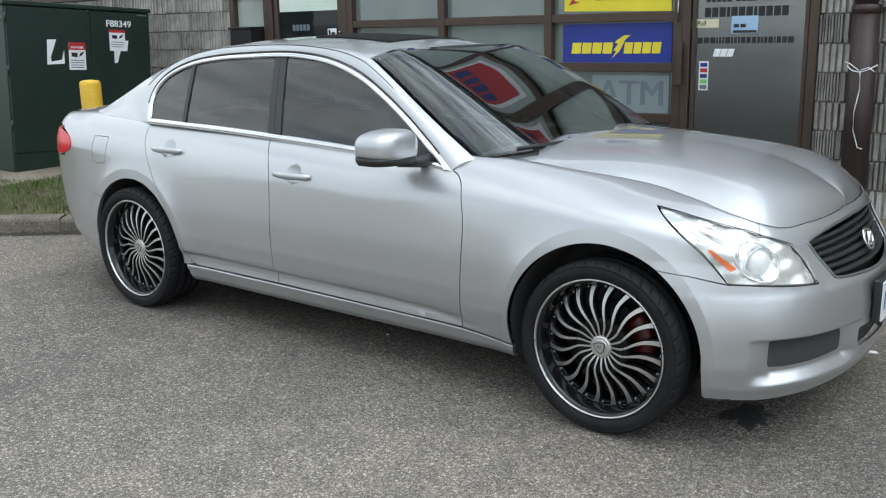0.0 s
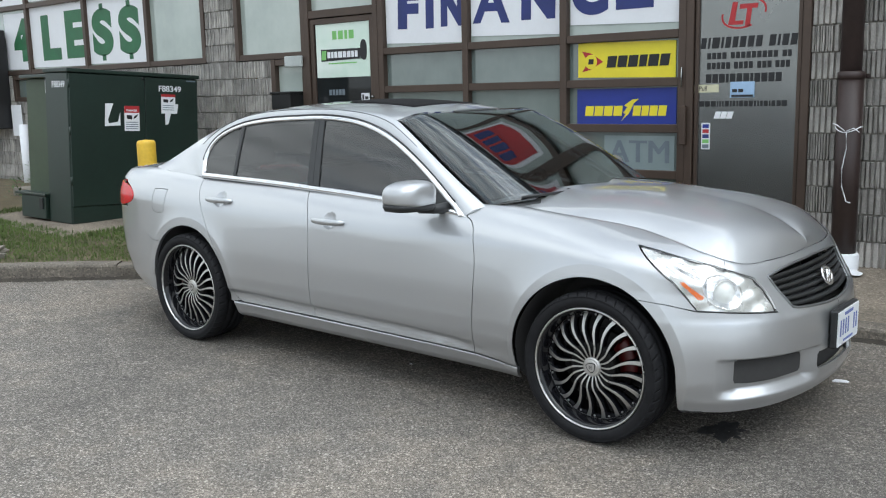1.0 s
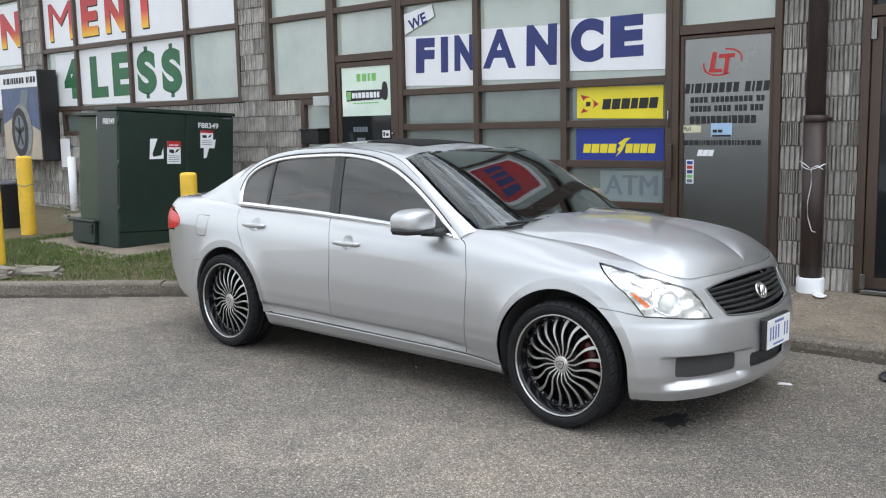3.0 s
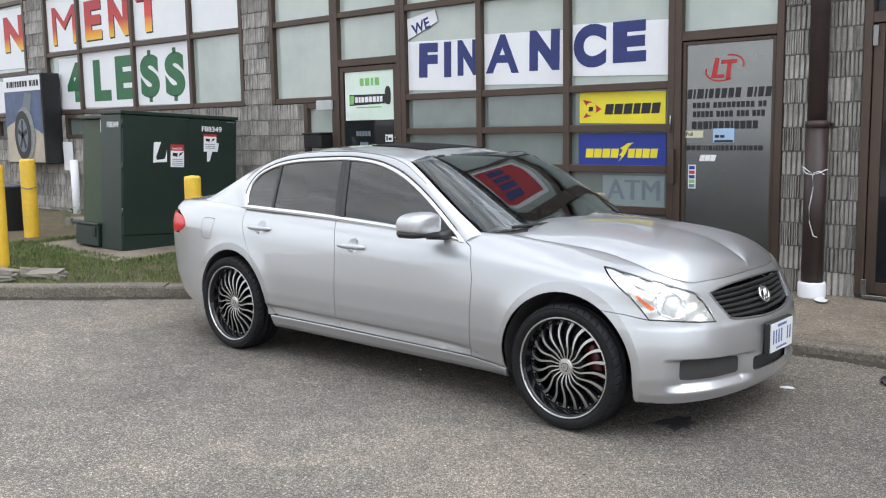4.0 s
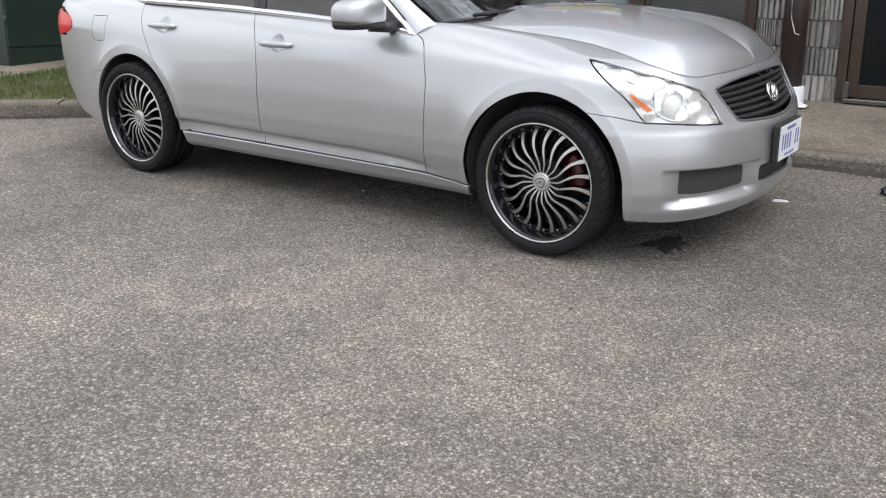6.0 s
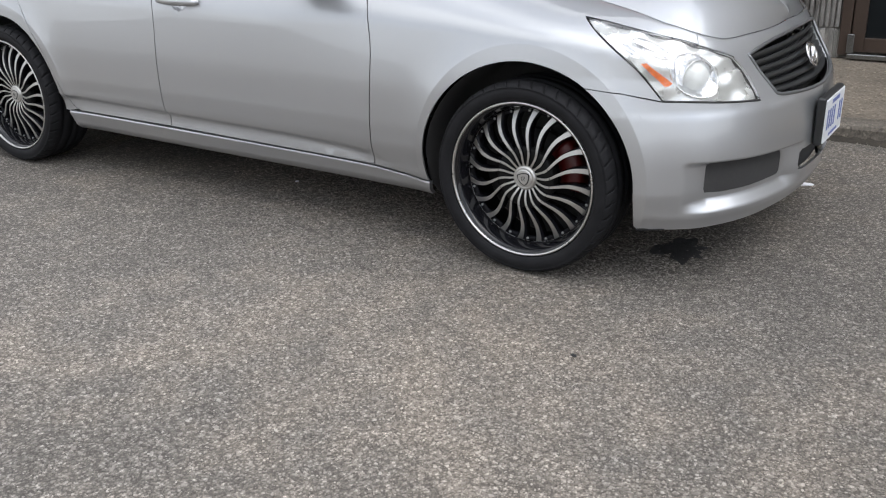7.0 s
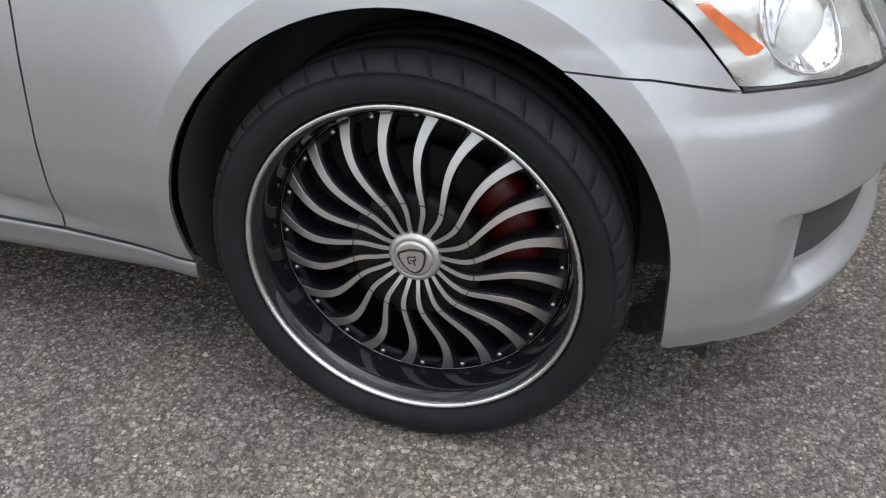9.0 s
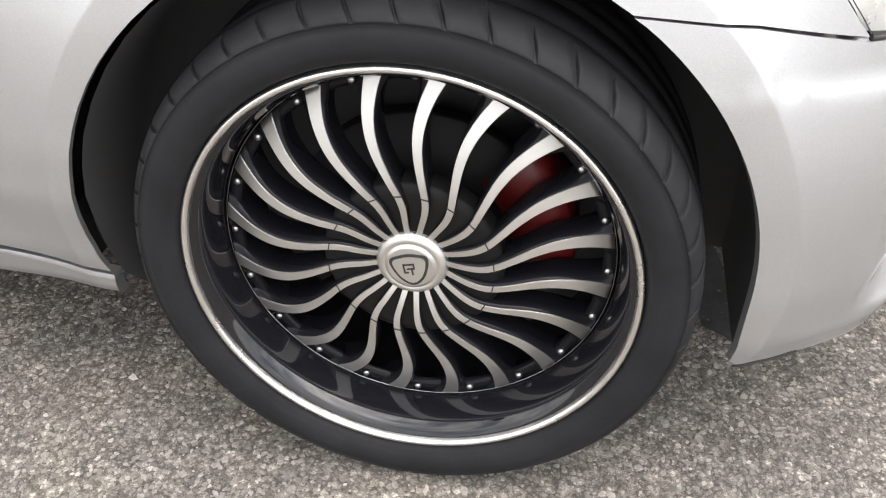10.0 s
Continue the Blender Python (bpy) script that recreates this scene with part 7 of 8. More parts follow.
# the steel door's lettering
logo = sign_thing("door_lettering", "red emblem and black print on the steel door", "lettering")
YD = 0.0185
arc_pts = lambda a0, a1, rx, ry, w, tw: [(-0.895 + (rx + (w if o else 0)) * math.cos(radians(a)) * math.cos(radians(tw)) - ry * math.sin(radians(a)) * math.sin(radians(tw)), 2.08 + (rx + (w if o else 0)) * math.cos(radians(a)) * math.sin(radians(tw)) + (ry + (w if o else 0)) * math.sin(radians(a)) * math.cos(radians(tw))) for o in (0, 1) for a in ([a0 + (a1 - a0) * k / 14 for k in range(15)] if o == 0 else [a1 + (a0 - a1) * k / 14 for k in range(15)])]
part("emblem_arc", polygon(arc_pts(-20, 75, 0.17, 0.10, 0.014, 12), YD - 0.0015, YD), M_RED, logo)
part("emblem_arc", polygon(arc_pts(160, 285, 0.17, 0.10, 0.014, 12), YD - 0.0015, YD), M_RED, logo)
part("emblem_block", polygon([(-1.02, 1.995), (-0.90, 1.995), (-0.895, 2.025), (-0.965, 2.025), (-0.945, 2.17), (-0.985, 2.17)], YD - 0.0015, YD), M_RED, logo)
part("emblem_block", polygon([(-0.93, 2.115), (-0.785, 2.115), (-0.78, 2.15), (-0.925, 2.15)], YD - 0.0015, YD), M_RED, logo)
part("emblem_block", polygon([(-0.885, 1.98), (-0.845, 1.98), (-0.83, 2.115), (-0.868, 2.115)], YD - 0.0015, YD), M_RED, logo)
word_bars(M_BLACK, logo, -1.245, -0.525, 1.82, 1.905, YD, [0.7, 0.3, 1, 0.3, 0.7, 0.7, 0.8, 0.8, 0.8, -0.4, 0.8, 0.3, 0.8, 0.8], 0.28, 0.12)
word_bars(M_BLACK, logo, -1.188, -0.578, 1.735, 1.785, YD, [1, 1, 1, 1, -0.5, 1, 1, 1, 1, 1, 1, 1, 1, 1, -0.5, 1, 0.8], 0.3)
word_bars(M_BLACK, logo, -1.186, -0.615, 1.655, 1.708, YD, [1, 1, 1, 1, 1, -0.5, 1, 1, 1, 1, -0.6, 1, 1, 1, -0.4, 1, 1, 1], 0.3)
word_bars(M_BLACK, logo, -1.194, -0.582, 1.548, 1.617, YD, [1, 1, 1, 0.5, 1, 1, 1, 0.5, 1, 1, 1, 1], 0.22)
word_bars(M_BLACK, logo, -1.244, -0.534, 1.358, 1.402, YD, [1.2, 1.2, 1.2, 0.3, 0.4, 0.4, 1, 0.4, 0.6, 0.4, 0.9, 0.9, 0.9, 0.5, 0.4, 0.6, 0.9, 0.3, 0.9, 0.9, 1.2], 0.3)
pull = sign_thing("pull_label", "cream pull label on the steel door", "label")
sheet_part("label_strip", -1.30, -1.083, 1.472, 1.535, YD - 0.001, simple("cream vinyl", (0.62, 0.6, 0.42), 0.5), pull, thick=0.002)
letters("Pull", M_BLACK, pull, -1.215, 1.487, 0.035, 0, 0.01, YD - 0.0045, name="letter")
bst = sign_thing("blue_sticker", "blue and white sticker with dark print on the steel door", "sticker")
sheet_part("sticker", -0.988, -0.79, 1.428, 1.552, YD - 0.0025, simple("pale blue vinyl", (0.35, 0.5, 0.7), 0.4), bst, thick=0.0015)
bar_parts(M_BLACK, bst, ((-0.97, -0.93, 1.47, 1.495), (-0.92, -0.88, 1.47, 1.495), (-0.975, -0.80, 1.432, 1.45)), YD - 0.0045)
pst = sign_thing("white_sticker", "white slanted sticker on the steel door", "sticker")
word_bars(M_WHITE, pst, -1.12, -0.97, 1.262, 1.318, YD - 0.001, [1, 1, 1], 0.1, 0.3)
cards = sign_thing("card_sticker", "strip of small coloured payment stickers on the door", "sticker")
sheet_part("strip", -1.222, -1.148, 1.012, 1.228, YD - 0.001, M_WHITE, cards, thick=0.0015)
for k, mt in enumerate((M_BLUE, M_RED, M_NAVY, M_LIME, M_GREYP)):
    bar_parts(mt, cards, ((-1.212, -1.158, 1.186 - 0.041 * k, 1.216 - 0.041 * k),), YD - 0.003)

d3p = sign_thing("door_poster", "dark poster with a magenta strip behind the glass door", "poster")
sheet_part("poster_sheet", 0.50, 0.80, 1.45, 1.75, 0.018, M_BLACK, d3p)
bar_parts(simple("magenta print", (0.3, 0.05, 0.2), 0.5), d3p, ((0.52, 0.78, 1.62, 1.66),), 0.014)

# light box on the left wall
lb = thing("light_box_sign", B, "black light-box sign with a tyre picture on the block wall", "sign")
part("case", box(-14.15, -12.75, -0.33, -0.005, 1.11, 2.64, 0.012), M_PLASTIC, lb)
part("picture", polygon([(-14.12, 1.14), (-12.78, 1.14), (-12.78, 2.61), (-14.12, 2.61)], -0.335, -0.332), simple("sand print", (0.42, 0.36, 0.28), 0.35, var=0.3, scale=3), lb)
part("header", polygon([(-14.12, 2.36), (-12.78, 2.36), (-12.78, 2.61), (-14.12, 2.61)], -0.339, -0.336), M_WHITE, lb)
word_bars(M_BLACK, lb, -14.0, -12.9, 2.43, 2.53, -0.341, [0.7, 0.3, 1, 0.3, 0.7, 0.7, 0.8, 0.8, 0.8, -0.4, 0.8, 0.3, 0.8, 0.8], 0.28)
part("picture_patch", polygon([(-14.12, 1.75), (-13.6, 1.9), (-12.78, 1.62), (-12.78, 2.355), (-14.12, 2.355)], -0.339, -0.336), simple("dark blue print", (0.04, 0.07, 0.16), 0.35, var=0.5, scale=5), lb)
part("picture_patch", polygon([(-13.5, 2.0), (-13.2, 1.95), (-13.1, 2.3), (-13.35, 2.33)], -0.342, -0.3395), M_GREYP, lb)
ell = lambda cx, cz, rx, rz, n=40: [(cx + rx * math.cos(2 * math.pi * k / n), cz + rz * math.sin(2 * math.pi * k / n)) for k in range(n)]
part("picture_tyre", polygon(ell(-13.42, 1.62, 0.36, 0.47), -0.345, -0.3425), simple("grey tread print", (0.2, 0.21, 0.21), 0.4, var=0.6, scale=30), lb)
part("picture_tyre", polygon(ell(-13.50, 1.60, 0.30, 0.42), -0.348, -0.3455), M_BLACK, lb)
part("picture_rim", polygon(ell(-13.50, 1.60, 0.19, 0.29), -0.351, -0.3485), M_GREYP, lb)
for k in range(5):
    a = 2 * math.pi * k / 5 + 0.3
    ca, sa = math.cos(a), math.sin(a)
    part("picture_spoke", polygon([(-13.50 + 0.03 * sa, 1.60 - 0.04 * ca), (-13.50 - 0.03 * sa, 1.60 + 0.04 * ca), (-13.50 + 0.17 * ca - 0.03 * sa, 1.60 + 0.26 * sa + 0.04 * ca), (-13.50 + 0.17 * ca + 0.03 * sa, 1.60 + 0.26 * sa - 0.04 * ca)], -0.353, -0.3515), M_BLACK, lb)

# small fittings on the wall
mb = thing("mailbox", B, "black metal mailbox beside the entrance", "mailbox")
part("box_body", box(-6.33, -6.01, -0.16, 0.045, 1.38, 1.545, 0.012, 2), M_PLASTIC, mb)
part("lid", box(-6.34, -6.0, -0.175, 0.04, 1.547, 1.572, 0.008, 2), M_PLASTIC, mb)
pl = thing("wall_plate", B, "pale grey plate fixed on the window post", "plate")
part("plate_body", box(-6.205, -5.925, -0.05, -0.016, 1.845, 1.965, 0.006), simple("pale grey enamel", (0.45, 0.48, 0.47), 0.5), pl)
pp = thing("notice_sheet", B, "white paper notice taped to the block wall", "notice")
part("paper", box(-12.70, -12.38, -0.045, -0.041, 1.0, 1.48), M_WHITE, pp)
wp = thing("drain_pipe", B, "white plastic drain pipe on the block wall", "pipe")
part("pipe_body", tube([(-12.24, -0.11, 0.02), (-12.24, -0.11, 1.18)], 0.065, 16), M_WHITE, wp)
PIPE_AT = B @ Matrix.Translation((0.065, 0, 0))
dp = thing("downpipe", PIPE_AT, "brown painted rain downpipe with a white base collar", "downpipe")
part("upper_pipe", tube([(-0.105, -0.105, 1.58), (-0.105, -0.105, 5.3)], 0.075, 20), simple("dull brown paint", (0.05, 0.034, 0.032), 0.5, var=0.25), dp)
part("lower_pipe", tube([(-0.10, -0.105, 0.16), (-0.10, -0.105, 1.60)], 0.088, 20), M_PIPE, dp)
part("pipe_collar", lathe([(0.089, -0.03), (0.094, -0.028), (0.094, 0.02), (0.078, 0.026)], 24), M_PIPE, dp, place=pose(-0.10, -0.105, 1.58))
part("base_collar", lathe([(0.112, 0.0), (0.112, 0.11), (0.105, 0.125), (0.09, 0.128)], 24), M_WHITE, dp, "chipped white base collar", place=pose(-0.10, -0.105, 0.15))
part("pipe_strap", box(-0.215, 0.005, -0.025, -0.012, 1.555, 1.585, 0.004), M_PIPE, dp)
tie = thing("string_tie", PIPE_AT, "thin white string knotted round the downpipe", "string")
pts = [(-0.10 + 0.092 * math.sin(a), -0.105 - 0.092 * math.cos(a), 1.19 - 0.02 * math.cos(2 * a)) for a in (2 * math.pi * k / 24 for k in range(25))]
part("loop", tube(pts, 0.004, 6), M_WHITE, tie)
part("tail", tube([(-0.09, -0.2, 1.17), (-0.085, -0.2, 1.05), (-0.11, -0.2, 0.9), (-0.105, -0.2, 0.78), (-0.07, -0.2, 0.67), (-0.04, -0.195, 0.66)], 0.004, 6), M_WHITE, tie)
part("tail", tube([(-0.10, -0.2, 1.18), (-0.16, -0.2, 1.225), (-0.19, -0.19, 1.235)], 0.0035, 6), M_WHITE, tie)
part("tail", tube([(-0.09, -0.2, 1.18), (-0.04, -0.2, 1.20), (0.0, -0.19, 1.17)], 0.0035, 6), M_WHITE, tie)

# ---------------------------------------------------------------- transformer on its pad
pad = thing("concrete_pad", pose(0, 0, 0), "cracked concrete pad under the transformer", "pad", kind="structure")
part("pad_slab", box(-9.0, -6.72, 1.28, 3.62, 0.06, 0.139, 0.012), M_WALK, pad)
tr = thing("transformer", pose(-7.35, 1.738, 0.142, -3, 0, 0), "dark green padmount transformer leaning slightly on its pad", "transformer")
part("cabinet", box(-0.47, -0.012, 0.0, 1.64, 0.0, 1.61, 0.008), M_TRAFO, tr)
part("lid", box(-0.49, 0.012, -0.014, 1.655, 1.612, 1.655, 0.01, 2), M_TRAFO, tr)
dl = part("door", box(-0.012, 0.008, 0.012, 0.915, 0.19, 1.60, 0.004), M_TRAFO, tr)
dr = part("door", box(-0.012, 0.004, 0.925, 1.63, 0.19, 1.60, 0.004), M_TRAFO, tr)
part("base_panel", box(-0.012, 0.0, 0.012, 1.63, 0.005, 0.18, 0.003), M_TRAFO, tr)
for z in (0.42, 0.95, 1.45):
    part("hinge", tube([(0.004, 0.006, z), (0.004, 0.006, z + 0.09)], 0.012, 10), M_TRAFO, tr)
part("latch", box(0.004, 0.03, 0.885, 0.955, 0.72, 0.80, 0.005), M_PLASTIC, tr)
part("bolt_head", lathe([(0.0001, 0.012), (0.014, 0.011), (0.016, 0.0)], 12), M_PLASTIC, tr, place=pose(0.008, 0.89, 1.585, 0, 90, 0))
part("tank", box(-1.08, -0.472, 0.10, 1.56, 0.02, 1.56, 0.01), M_TRAFO2, tr, "faded olive tank")
part("tank_lid", box(-1.10, -0.50, 0.03, 1.62, 1.562, 1.60, 0.006), M_TRAFO, tr)
part("side_box", box(-1.02, -0.49, -0.035, 0.098, 0.02, 0.27, 0.006), M_TRAFO, tr)
part("side_lip", box(-1.14, -0.475, -0.05, 0.098, 0.272, 0.30, 0.006), M_TRAFO, tr)
part("side_latch", box(-0.60, -0.53, -0.05, -0.036, 0.13, 0.25, 0.004), M_PLASTIC, tr)
part("white_tag", box(-0.60, -0.52, 0.07, 0.098, 1.40, 1.56), M_WHITE, tr)


def side_print(text, parent, y, z, h, w, x, name="lettering"):
    ob = letters(text, M_WHITE, parent, 0, 0, h, w, 0.02, 0.0, name=name)
    ob.matrix_basis = Matrix.Translation((x, y, z)) @ Matrix.Rotation(radians(90), 4, "Z")
    return ob


side_print("F88349", tr, 1.25, 1.448, 0.068, 0.30, 0.0065)
ob = letters("F88349", M_WHITE, tr, -0.19, 1.452, 0.07, 0.26, 0.02, -0.003, name="lettering")
ob = part("print_bar", box(0.004, 0.0055, 1.475, 1.60, 1.575, 1.59), M_GREYP, tr)
yz = lambda pts, x0, x1: (lambda b: b)(polygon([(y, z) for y, z in pts], -x1, -x0))


def door_label(pts, x0, x1, mat, name="label"):
    b = polygon(pts, -x1, -x0)
    o = part(name, b, mat, tr)
    o.matrix_basis = Matrix.Rotation(radians(90), 4, "Z")
    return o


door_label([(0.41, 1.05), (0.60, 1.06), (0.60, 1.20), (0.57, 1.10), (0.46, 1.08), (0.45, 1.12), (0.52, 1.30), (0.42, 1.295)], 0.0085, 0.0095, M_WHITE, "torn_label")
door_label([(0.65, 1.0), (0.84, 1.0), (0.84, 1.275), (0.65, 1.275)], 0.0085, 0.0095, M_WHITE)
door_label([(0.65, 1.20), (0.84, 1.20), (0.84, 1.275), (0.65, 1.275)], 0.0098, 0.0105, M_RED, "label_header")
side_print("DANGER", tr, 0.745, 1.215, 0.022, 0.14, 0.011)
door_label([(0.68, 1.135), (0.745, 1.125), (0.75, 1.17), (0.68, 1.175)], 0.0098, 0.0105, M_BLACK, "label_mark")
door_label([(0.76, 1.13), (0.80, 1.15), (0.83, 1.19), (0.78, 1.17)], 0.0098, 0.0105, M_BLACK, "label_mark")
for k in range(4):
    door_label([(0.67, 1.02 + 0.024 * k), (0.82, 1.02 + 0.024 * k), (0.82, 1.028 + 0.024 * k), (0.67, 1.028 + 0.024 * k)], 0.0098, 0.0105, M_GREYP, "label_mark")
door_label([(1.13, 1.20), (1.18, 1.20), (1.18, 1.07), (1.22, 1.08), (1.26, 1.20), (1.34, 1.20), (1.36, 1.31), (1.32, 1.31), (1.32, 1.42), (1.13, 1.42)], 0.0045, 0.0055, M_WHITE, "torn_label")
door_label([(1.13, 1.39), (1.32, 1.39), (1.32, 1.42), (1.13, 1.42)], 0.0058, 0.0065, M_RED, "label_header")
door_label([(1.16, 1.33), (1.22, 1.325), (1.225, 1.36), (1.16, 1.365)], 0.0058, 0.0065, M_BLACK, "label_mark")
door_label([(1.24, 1.33), (1.28, 1.34), (1.30, 1.375), (1.26, 1.36)], 0.0058, 0.0065, M_BLACK, "label_mark")
for k in range(3):
    door_label([(1.15, 1.24 + 0.024 * k), (1.30, 1.24 + 0.024 * k), (1.30, 1.247 + 0.024 * k), (1.15, 1.247 + 0.024 * k)], 0.0058, 0.0065, M_GREYP, "label_mark")


# ---------------------------------------------------------------- bollards and odds and ends
def bollard(x, y, top, base, r, lean=(0, 0)):
    b = thing("bollard", pose(x, y, base, lean[0], lean[1], 0), "chipped yellow steel bollard set in the grass", "bollard", "yellow bollards")
    h = top - base
    part("post", lathe([(r, -0.05), (r, h - 0.03), (r * 0.96, h - 0.012), (r * 0.8, h), (0.0001, h + 0.008)], 28), M_BOLLARD, b)
    return b


bollard(-7.28, 0.29, 1.22, 0.11, 0.088)
bollard(-9.70, 1.78, 1.18, 0.13, 0.098)
bollard(-5.30, 1.36, 1.11, 0.12, 0.082)
bd = thing("wire_band", pose(-9.70, 1.78, 0.80), "rusty wire band wrapped round a bollard", "wire")
part("band", tube([(0.1 * math.cos(a), 0.1 * math.sin(a), 0.01 * math.sin(3 * a)) for a in (2 * math.pi * k / 24 for k in range(25))], 0.006, 6), M_GREYP, bd)
bn = thing("grey_bin", pose(-10.75, 1.98, 0.13, 0, 0, 25), "dark grey plastic bin by the block wall", "bin")
part("bin_body", lathe([(0.0001, 0.0), (0.24, 0.0), (0.29, 0.62), (0.31, 0.63), (0.31, 0.66), (0.28, 0.66), (0.0001, 0.60)], 4), simple("slate plastic", (0.06, 0.065, 0.085), 0.5), bn)
sp = thing("concrete_step", pose(-9.5, 3.0, 0.10), "low worn concrete ledge at the wall foot", "ledge", kind="structure")
part("ledge_slab", box(-1.2, 0.35, -0.25, 0.55, 0.0, 0.16, 0.03, 2), M_PAD, sp)


def stone(x, y, z, sx, sy, sz, turn, seed):
    bm = bmesh.new()
    bmesh.ops.create_cube(bm, size=1)
    bmesh.ops.subdivide_edges(bm, edges=bm.edges[:], cuts=2, use_grid_fill=True)
    r = random.Random(seed)
    for v in bm.verts:
        v.co = Vector((v.co.x * sx, v.co.y * sy, v.co.z * sz)) * (1 + r.uniform(-0.13, 0.13))
    o = mesh_object("broken_stone", bm, M_PAD, place=pose(x, y, z, r.uniform(-8, 8), r.uniform(-8, 8), turn))
    return tagged(o, "broken grey concrete lump lying by the kerb", "stone", "broken stones")


for k, (x, y, sx, sy, sz, tn) in enumerate(((-6.72, 0.10, 0.30, 0.16, 0.09, 20), (-6.36, 0.33, 0.32, 0.2, 0.08, 35), (-6.52, -0.08, 0.34, 0.16, 0.06, 42), (-6.80, -0.22, 0.3, 0.2, 0.09, 10), (-6.58, 0.26, 0.16, 0.12, 0.10, 70), (-6.15, 0.36, 0.1, 0.08, 0.05, 15), (-6.95, -0.02, 0.25, 0.2, 0.10, 60))):
    stone(x, y, 0.11 + sz * 0.42, sx, sy, sz, tn, 60 + k)


def weed(x, y, n, h, seed):
    r = random.Random(seed)
    bm = bmesh.new()
    for k in range(n):
        a, rad, zz = r.uniform(0, 6.3), r.uniform(0, 0.16), r.uniform(0.02, h)
        c = Vector((x + rad * math.cos(a), y + rad * math.sin(a), 0.13 + zz))
        d = Vector((math.cos(a) + r.uniform(-.5, .5), math.sin(a) + r.uniform(-.5, .5), r.uniform(-0.3, 0.8))).normalized()
        s = d.cross(Vector((0, 0, 1))).normalized()
        L, W = r.uniform(0.04, 0.09), r.uniform(0.01, 0.02)
        p = [c, c + d * L * 0.5 + s * W, c + d * L, c + d * L * 0.5 - s * W]
        bm.faces.new([bm.verts.new(q) for q in p])
    o = mesh_object("weed", bm, M_LEAF)
    return tagged(o, "leafy green weed growing at the wall foot", "weed", kind="stuff")


weed(-10.6, 3.1, 130, 0.55, 5)
weed(-10.2, 2.6, 60, 0.3, 6)

# stain under the front bumper and litter on the asphalt
r = random.Random(9)
pts = []
for k in range(36):
    a = 2 * math.pi * k / 36
    rad = 0.095 * (1 + 0.6 * noise.noise((2.2 * math.cos(a), 2.2 * math.sin(a), 3.3)) + 0.5 * noise.noise((6 * math.cos(a), 6 * math.sin(a), 8.3)))
    pts.append((0.41 + rad * 0.95 * math.cos(a), 0.47 + rad * 1.3 * math.sin(a)))
bm = bmesh.new()
hub = bm.verts.new((0.41, 0.47, 0.0024))
ring = [bm.verts.new((x, y, 0.0022)) for x, y in pts]
for k in range(36):
    bm.faces.new((hub, ring[k], ring[(k + 1) % 36]))
st = mesh_object("oil_stain", bm, simple("oily asphalt", (0.03, 0.03, 0.031), 0.7, var=0.7, scale=30, fine=200, bump=0.003))
tagged(st, "dark wet oil stain on the asphalt under the bumper", "stain", kind="structure")


def scrap(name, x, y, size, mat, label, seed, z=0.0):
    r = random.Random(seed)
    bm = bmesh.new()
    bmesh.ops.create_icosphere(bm, subdivisions=2, radius=1)
    for v in bm.verts:
        v.co = Vector((v.co.x * size[0], v.co.y * size[1], v.co.z * size[2])) * (1 + r.uniform(-0.3, 0.3))
        v.co.z = max(v.co.z, -size[2] * 0.5)
    o = mesh_object(name, bm, mat, place=pose(x, y, z + size[2] * 0.5, 0, 0, r.uniform(0, 180)))
    return tagged(o, label, "litter", "litter")


scrap("paper_scrap", 0.62, 1.49, (0.042, 0.016, 0.006), M_WHITE, "crumpled white paper scrap on the asphalt", 1)
scrap("dark_lump", 1.08, 1.96, (0.07, 0.05, 0.035), M_PLASTIC, "dark crumpled lump near the kerb", 2)
scrap("paper_scrap", 0.10, 3.62, (0.09, 0.05, 0.012), M_WHITE, "flat white paper scrap on the sidewalk", 3, 0.155)
for k in range(9):
    rr = random.Random(100 + k)
    t = rr.random()
    x = -6.1 + 1.15 * t
    scrap("pebble", x + rr.uniform(0.02, 0.12), -0.205 + 0.97 * t - rr.uniform(0.05, 0.2), (rr.uniform(0.008, 0.02), rr.uniform(0.006, 0.014), 0.006), M_PAD, "pale pebble on the asphalt by the kerb", 200 + k)
for k in range(10):
    rr = random.Random(300 + k)
    scrap("pebble", rr.uniform(0.3, 1.3), 2.28 - rr.uniform(0.02, 0.15), (rr.uniform(0.008, 0.02), rr.uniform(0.006, 0.014), 0.006), M_PAD, "pale pebble on the asphalt by the kerb", 400 + k)

scrap("pebble", -1.388, 0.40, (0.010, 0.007, 0.005), M_WHITE, "pale pebble on the asphalt beside the car", 511)
scrap("pebble", 0.433, -0.49, (0.010, 0.008, 0.003), M_PLASTIC, "small dark blob on the asphalt", 512)

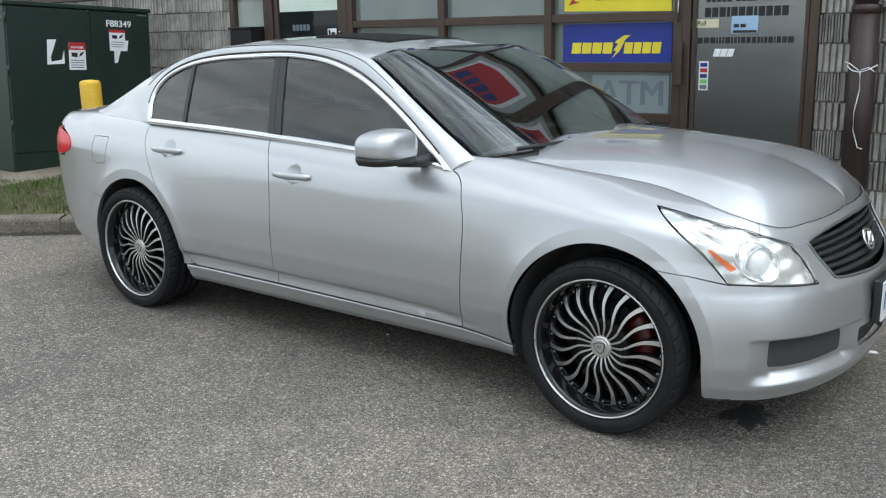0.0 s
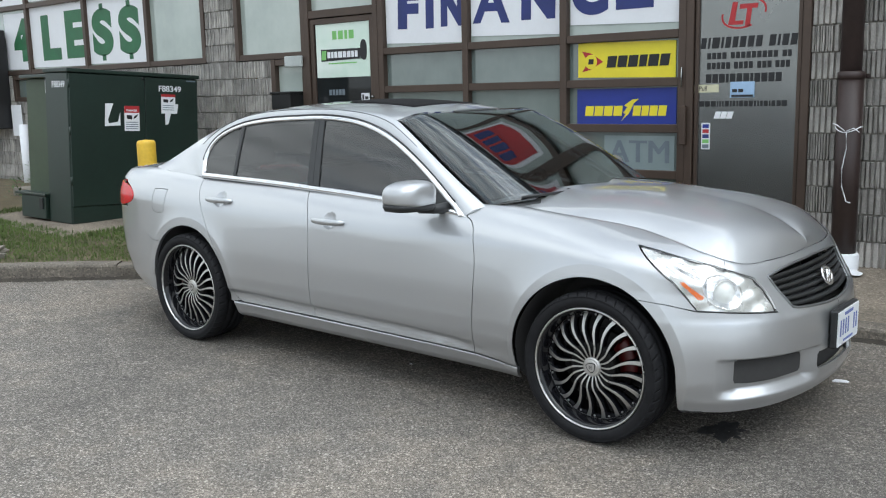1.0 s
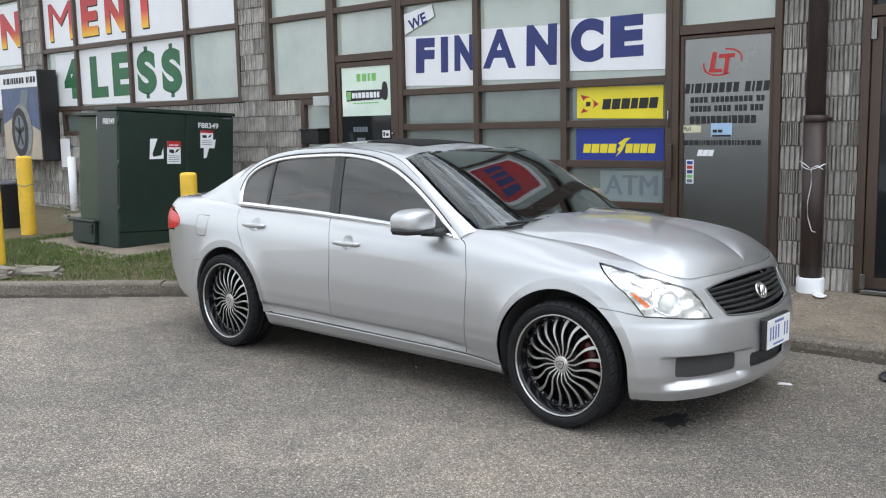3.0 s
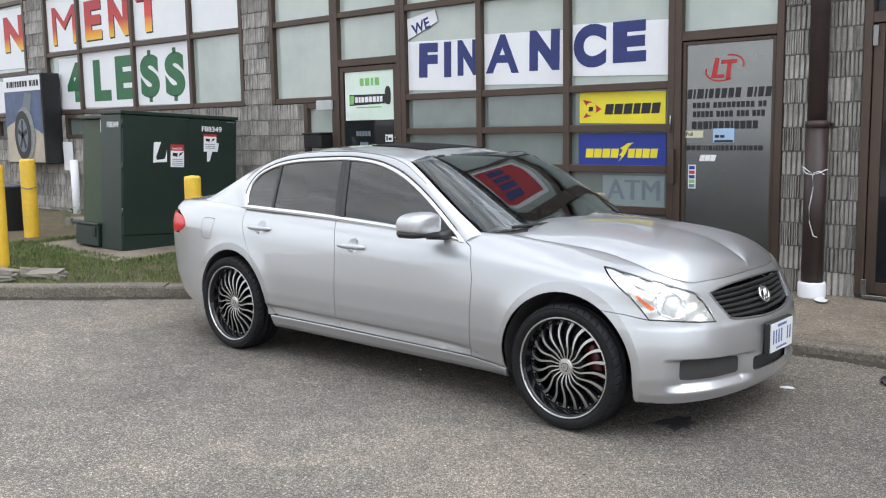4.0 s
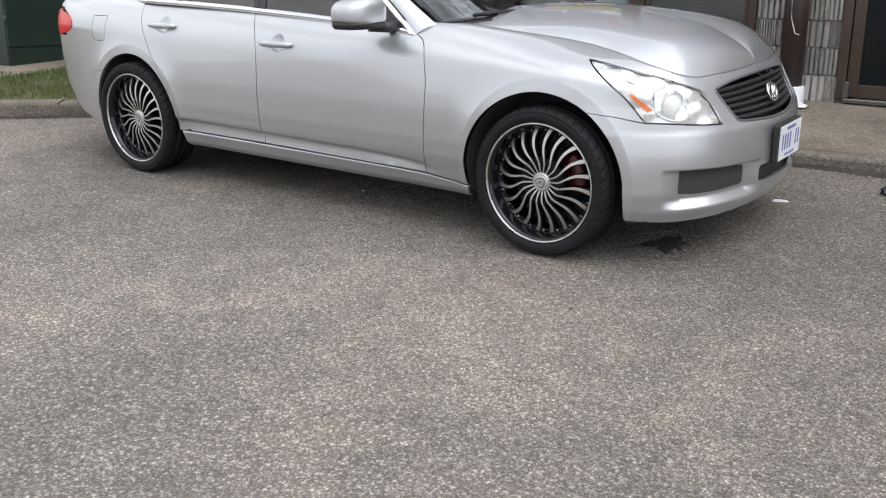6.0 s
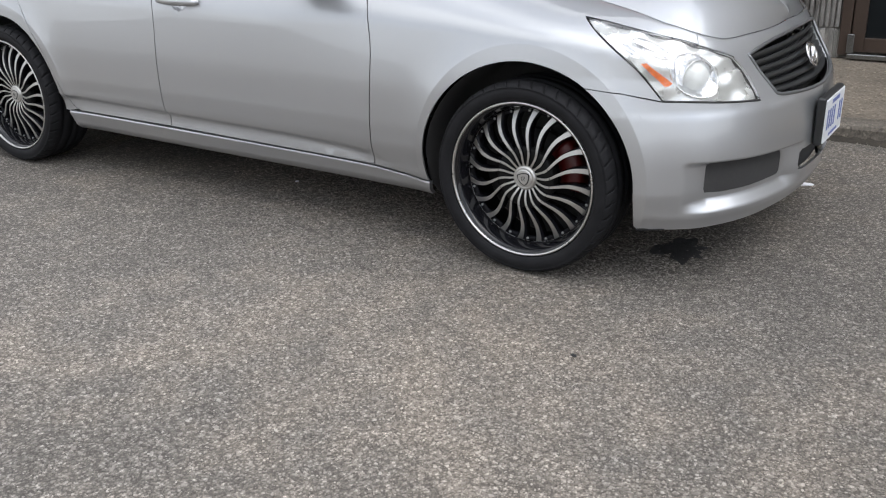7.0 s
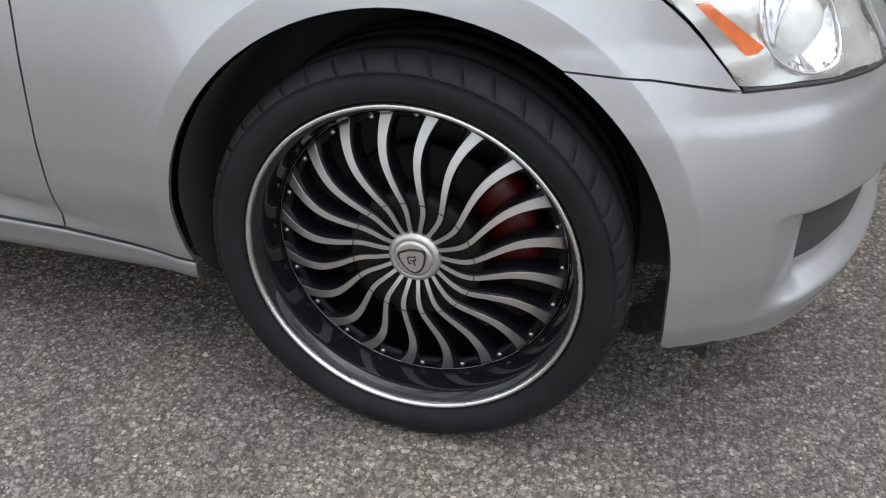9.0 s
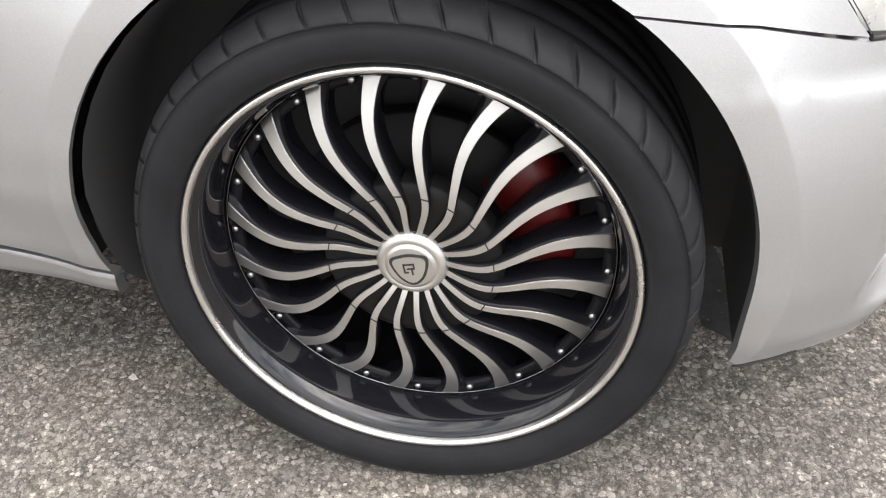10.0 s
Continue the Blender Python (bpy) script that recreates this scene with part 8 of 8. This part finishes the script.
# stones that stand out of the worn asphalt round the car's front corner
def chippings(x0, x1, y0, y1, count, seed):
    r = np.random.default_rng(seed)
    cx, cy = r.uniform(x0, x1, count), r.uniform(y0, y1, count)
    edge = np.minimum(np.minimum(cx - x0, x1 - cx) / 0.9, np.minimum(cy - y0, y1 - cy) / 0.9)
    keep = r.random(count) < np.clip(edge, 0, 1)
    cx, cy = cx[keep], cy[keep]
    n = len(cx)
    size = 0.0022 + 0.0032 * r.random(n) ** 1.5 + 0.0028 * (r.random(n) > 0.9)
    high = size * r.uniform(0.12, 0.34, n)
    turn, slim = r.uniform(0, 6.28, n), r.uniform(0.55, 1.0, n)
    lean = r.normal(0, 0.14, (n, 2))
    sides = 6
    v = np.zeros((n, 2 * sides, 3))
    for j in range(sides):
        a = 2 * math.pi * (j + r.uniform(-0.3, 0.3, n)) / sides
        k = size * r.uniform(0.75, 1.2, n)
        u, w = k * np.cos(a), k * np.sin(a) * slim
        px, py = u * np.cos(turn) - w * np.sin(turn), u * np.sin(turn) + w * np.cos(turn)
        v[:, j] = np.stack([cx + px, cy + py, np.full(n, -0.0005)], 1)
        v[:, sides + j] = np.stack([cx + px * 0.78, cy + py * 0.78, high + lean[:, 0] * px + lean[:, 1] * py], 1)
    local = [(j, (j + 1) % sides, sides + (j + 1) % sides, sides + j) for j in range(sides)]
    flat = list(range(sides, 2 * sides))
    faces = []
    for i in range(n):
        o = i * 2 * sides
        faces += [(o + a, o + b, o + c, o + d) for a, b, c, d in local]
        faces.append([o + f for f in flat])
    me = bpy.data.meshes.new("chippings")
    me.from_pydata(v.reshape(-1, 3), [], faces)
    me.materials.append(M_CHIP)
    tagged(new("chippings", me), "pale angular stones bedded in worn asphalt", "stones", kind="stuff")


chippings(-2.0, 2.0, -1.9, 1.2, 150000, 21)

# ---------------------------------------------------------------- blocks of the walls
BLOCKS = block_meshes()
for ob, u0, u1, w0, w1, holes in WALL_JOBS:
    rr = random.Random(int(abs(u0) * 100))
    row = 0
    w = w1 - 0.1
    while w > w0 - 0.09:
        u = math.floor(u0 / 0.4) * 0.4 + (0.2 if row % 2 else 0.0)
        while u < u1 + 0.2:
            a, b = max(u - 0.198, u0), min(u + 0.198, u1)
            hit_hole = [h for h in holes if h[2] < w < h[3] and not (b <= h[0] or a >= h[1])]
            for h in hit_hole:
                if a < h[0] < b:
                    b = h[0]
                elif a < h[1] < b:
                    a = h[1]
                else:
                    b = a
            if b - a > 0.06:
                o = new("block", BLOCKS[rr.randrange(4)])
                o.parent = ob
                o.matrix_basis = Matrix.Translation(((a + b) / 2, 0.027 + rr.uniform(-0.002, 0.002), w)) @ Matrix.Diagonal(((b - a) / 0.396, 1, 1, 1))
            u += 0.4
        w -= 0.2
        row += 1
